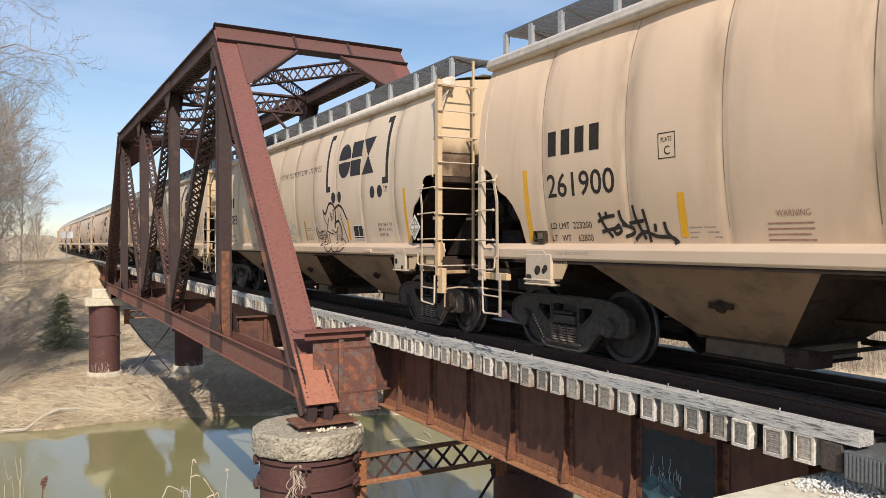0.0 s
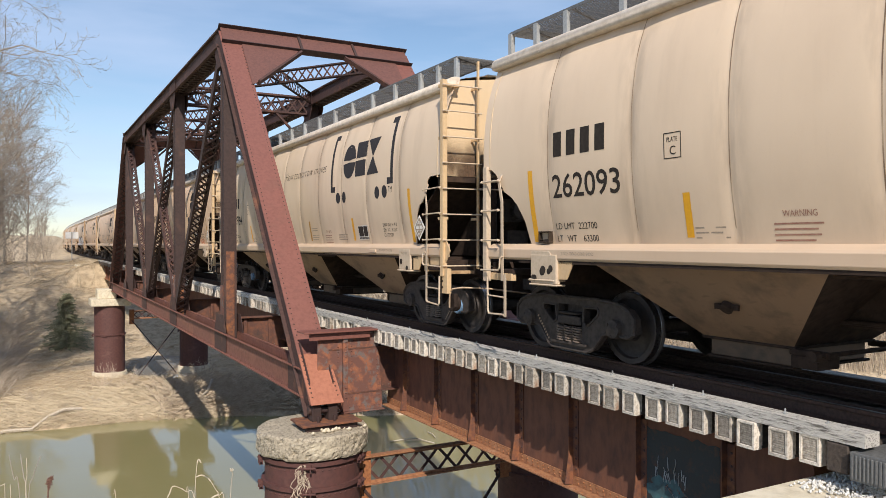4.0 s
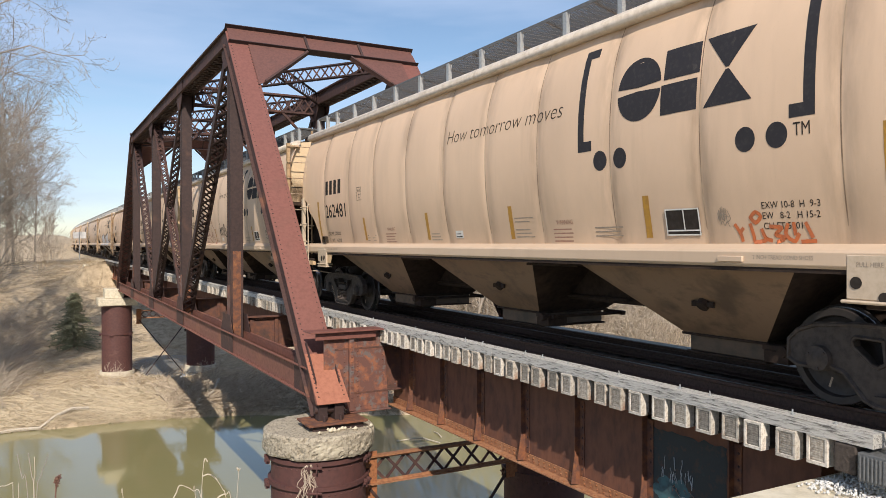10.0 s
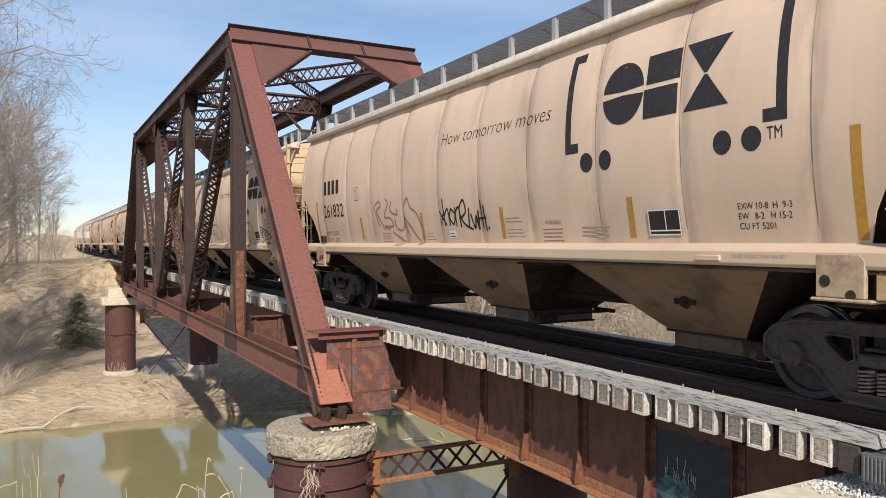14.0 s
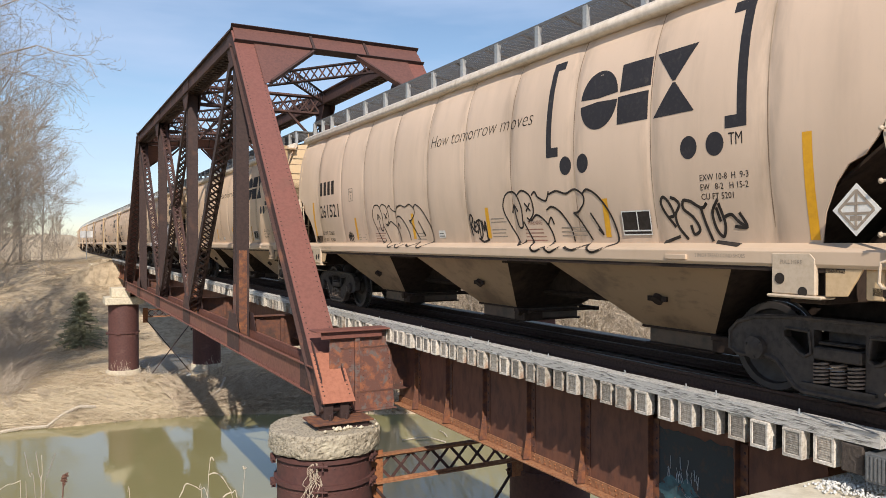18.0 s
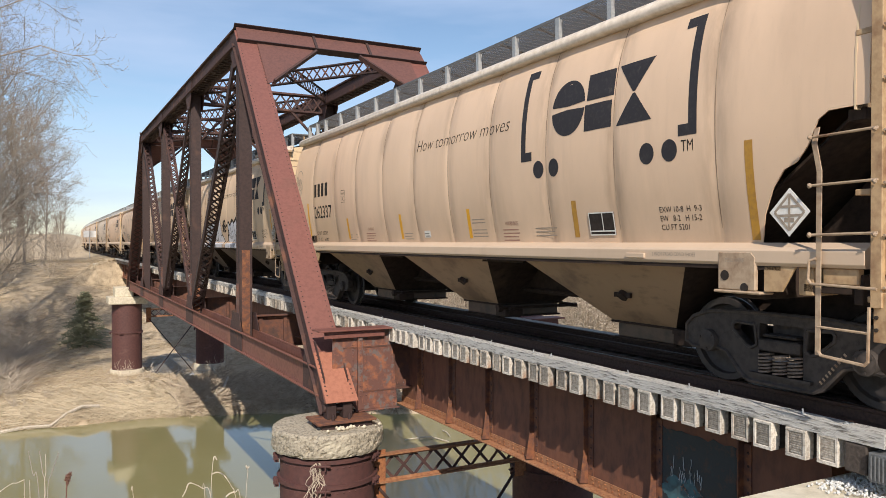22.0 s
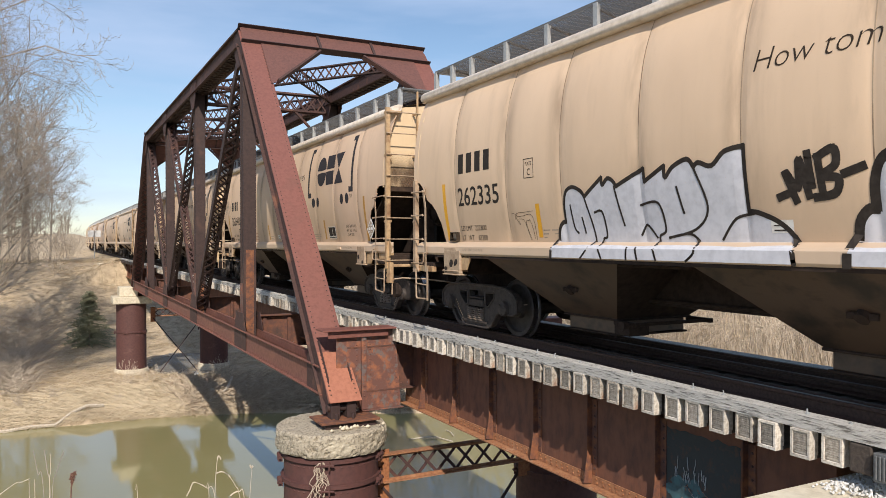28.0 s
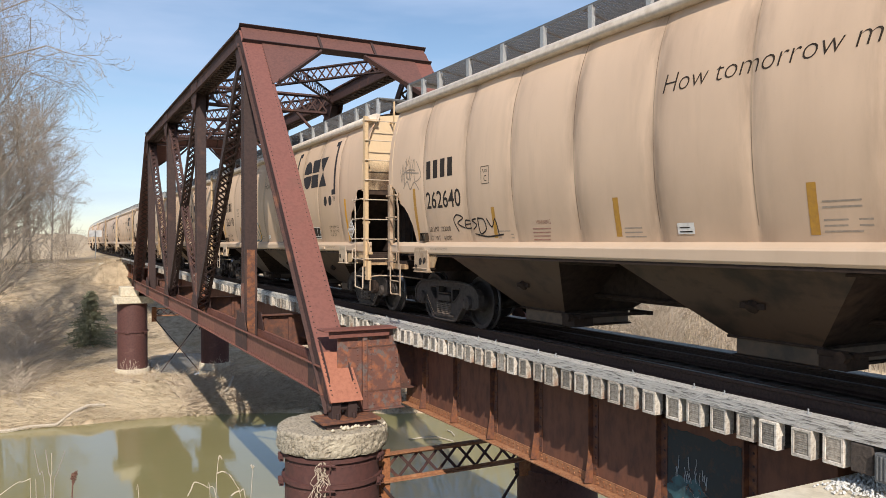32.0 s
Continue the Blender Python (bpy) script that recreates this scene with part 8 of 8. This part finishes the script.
def make_debris():
    rng = random.Random(3)
    # weeds on the near slope
    pale, dark = "pale dead weed stalk with a drooping seed head", "bare dark weed stem"
    weed([(0.41, 2.27, 0.3), (0.426, 2.26, 0.774), (0.43, 2.259, 0.851), (0.434, 2.259, 0.884), (0.438, 2.258, 0.89), (0.443, 2.257, 0.88)], 0.0010, "droop", pale, WEED)
    weed([(0.56, 2.33, 0.5), (0.516, 2.344, 0.734), (0.506, 2.346, 0.763), (0.485, 2.351, 0.8), (0.465, 2.354, 0.814), (0.449, 2.358, 0.81)], 0.0011, "droop", pale, WEED)
    weed([(0.55, 2.44, 0.3), (0.569, 2.434, 0.699), (0.575, 2.433, 0.775), (0.573, 2.433, 0.791)], 0.0009, "tuft", "thin pale weed stalk with a small tuft", WEED)
    weed([(0.46, 2.25, 0.5), (0.426, 2.262, 0.774), (0.404, 2.264, 0.799), (0.381, 2.268, 0.815), (0.366, 2.271, 0.818), (0.358, 2.272, 0.799), (0.349, 2.273, 0.782)], 0.0010, "droop", pale, WEED)
    weed([(0.55, 2.33, 0.5), (0.529, 2.341, 0.733), (0.516, 2.344, 0.748), (0.501, 2.347, 0.746), (0.489, 2.35, 0.737)], 0.0013, "droop", pale, WEED)
    weed([(0.4, 2.16, 0.4), (0.392, 2.165, 0.808), (0.384, 2.166, 0.831), (0.375, 2.168, 0.841)], 0.0008, "none", "thin pale weed stalk", WEED)
    weed([(0.03, 2.11, 0.4), (0.044, 2.1, 0.884), (0.047, 2.099, 0.909), (0.051, 2.099, 0.938)], 0.0016, "spike", "dead dock stem with a red-brown seed spike", SEED)
    weed([(0.01, 2.6, 0.3), (-0.002, 2.6, 0.741), (-0.01, 2.6, 0.815), (-0.018, 2.6, 0.882)], 0.0013, "none", dark, BARK)
    weed([(0.0, 2.3, 0.4), (-0.004, 2.3, 0.832), (-0.001, 2.3, 0.895), (-0.002, 2.3, 0.944)], 0.0010, "none", "pale straight weed stem", WEED)
    weed([(0.0, 2.6, 0.5), (0.004, 2.6, 0.758), (0.014, 2.6, 0.808), (0.035, 2.6, 0.871)], 0.0010, "none", dark, BARK)
    weed([(-0.16, 2.39, 0.8), (-0.092, 2.398, 0.846), (-0.073, 2.399, 0.849), (-0.054, 2.399, 0.856)], 0.0012, "none", "pale bent grass blade", WEED)
    weed([(-0.05, 2.3, 0.4), (-0.052, 2.299, 0.84), (-0.053, 2.299, 0.876)], 0.0010, "none", "pale straight weed stem", WEED)
    weed([(-0.035, 2.3, 0.4), (-0.039, 2.3, 0.837), (-0.04, 2.3, 0.872)], 0.0010, "none", "pale straight weed stem", WEED)
    weed([(0.0, 2.6, 0.4), (-0.023, 2.6, 0.786), (-0.035, 2.6, 0.81), (-0.048, 2.6, 0.884)], 0.0010, "none", dark, BARK)
    weed([(0.24, 2.38, 0.4), (0.227, 2.389, 0.768), (0.221, 2.39, 0.785)], 0.0009, "none", "thin pale weed stalk", WEED)
    floating_branch("driftwood_log", "bleached driftwood branch lying at the water's edge",
                    [(-3.2, 41.4, -7.42), (-1.9, 41.0, -7.44), (-0.9, 41.25, -7.4), (0.2, 41.1, -7.4), (0.9, 41.7, -7.0), (1.6, 41.9, -6.75), (2.4, 42.1, -6.85)], 0.085, DRIFT)
    floating_branch("driftwood_log", "bleached branch on the muddy bank", [(7.5, 41.0, -6.9), (8.6, 42.2, -6.6), (9.2, 43.6, -6.2)], 0.07, DRIFT)
    floating_branch("floating_branch", "thin pale branch floating on the water", [(14.4, 30.9, -7.46), (15.1, 30.85, -7.43), (15.64, 30.74, -7.43), (16.0, 29.7, -7.46)], 0.03, WEED)
    floating_branch("floating_branch", "thin pale branch floating on the water", [(16.7, 31.6, -7.46), (16.65, 31.1, -7.42), (16.5, 30.5, -7.45)], 0.028, WEED)
    # loose stones on the pier cap, root tangle on the pier's side
    for k in range(18):
        c = Vector((4.9 + rng.uniform(-0.4, 0.7), 13.1 + rng.uniform(-0.1, 0.1), -1.92))
        s = Solid()
        r = rng.uniform(0.02, 0.06)
        s.add([Vector(v) * r * rng.uniform(0.7, 1.2) for v in ((1, 0, 0), (-1, 0, 0), (0, 1, 0), (0, -1, 0), (0, 0, 1), (0, 0, -1))],
              [(0, 2, 4), (2, 1, 4), (1, 3, 4), (3, 0, 4), (2, 0, 5), (1, 2, 5), (3, 1, 5), (0, 3, 5)])
        ob = new("loose_stone", s.mesh("loose_stone", ABUTMENT, 0.006))
        ob.location = c
        tagged(ob, "small pale stone lying on the pier cap", "stone", "stones on the pier")
    root = thing("root_tangle", "dry root tangle hanging on the pier's side", "roots", (4.3, 12.95, -2.45))
    s = Solid()
    for k in range(16):
        p = Vector((rng.uniform(-0.06, 0.06), 0, 0))
        for i in range(9):
            q = p + Vector((rng.gauss(0, 0.045), rng.uniform(-0.02, 0.02), -0.07))
            tube(s, p, q, 0.0055, 0.005, 4)
            p = q
    o = new("tangle", quick_mesh("tangle", s, BRUSH))
    o.parent = root
    tagged(o, kind="stuff")
    # trackside board far up the line
    root = thing("trackside_sign", "white double board on a thin pole beside the track", "sign", (4.75, 100, ground_z(4.75, 100)))
    part("pole", Solid().rod((0, 0, -0.3), (0, 0, 3.4), 0.05, 8), GALV, root)
    for dx in (-0.38, 0.38):
        part("board", Solid().box(dx - 0.32, dx + 0.32, -0.08, -0.05, 2.6, 3.4), SIGN, root, bevel=0.01)


make_plants()
make_debris()


# ---- what moves ----
def run(t):
    """How far the train has gone after t seconds; it slows slightly."""
    return 4.2658 * t - 0.002917 * t * t - 0.0000513 * t ** 3


def car_pose(k, t):
    y = 10.13 + CAR * (k - 3) + run(10.0) - run(t)
    return pose(track_x(y), y, 0, 0, 0, track_turn(y))


def motions():
    steps = [i * 0.8 for i in range(41)]
    for k, car in enumerate(CARS):
        walk(car, [(t, car_pose(k, t)) for t in steps])
    # all wheels roll alike: one turning action, shared
    wheels = [o for car in CARS for o in car.children if o.name.startswith("wheelset")]
    rows = [i * 2 / 15 for i in range(241)]
    walk(wheels[0], [(t, Matrix.Rotation(run(t) / 0.457, 4, "X")) for t in rows])
    keys = wheels[0].animation_data
    for w in wheels[1:]:
        w.rotation_mode = "QUATERNION"
        w.animation_data_create()
        w.animation_data.action = keys.action
        w.animation_data.action_slot = keys.action_slot


motions()
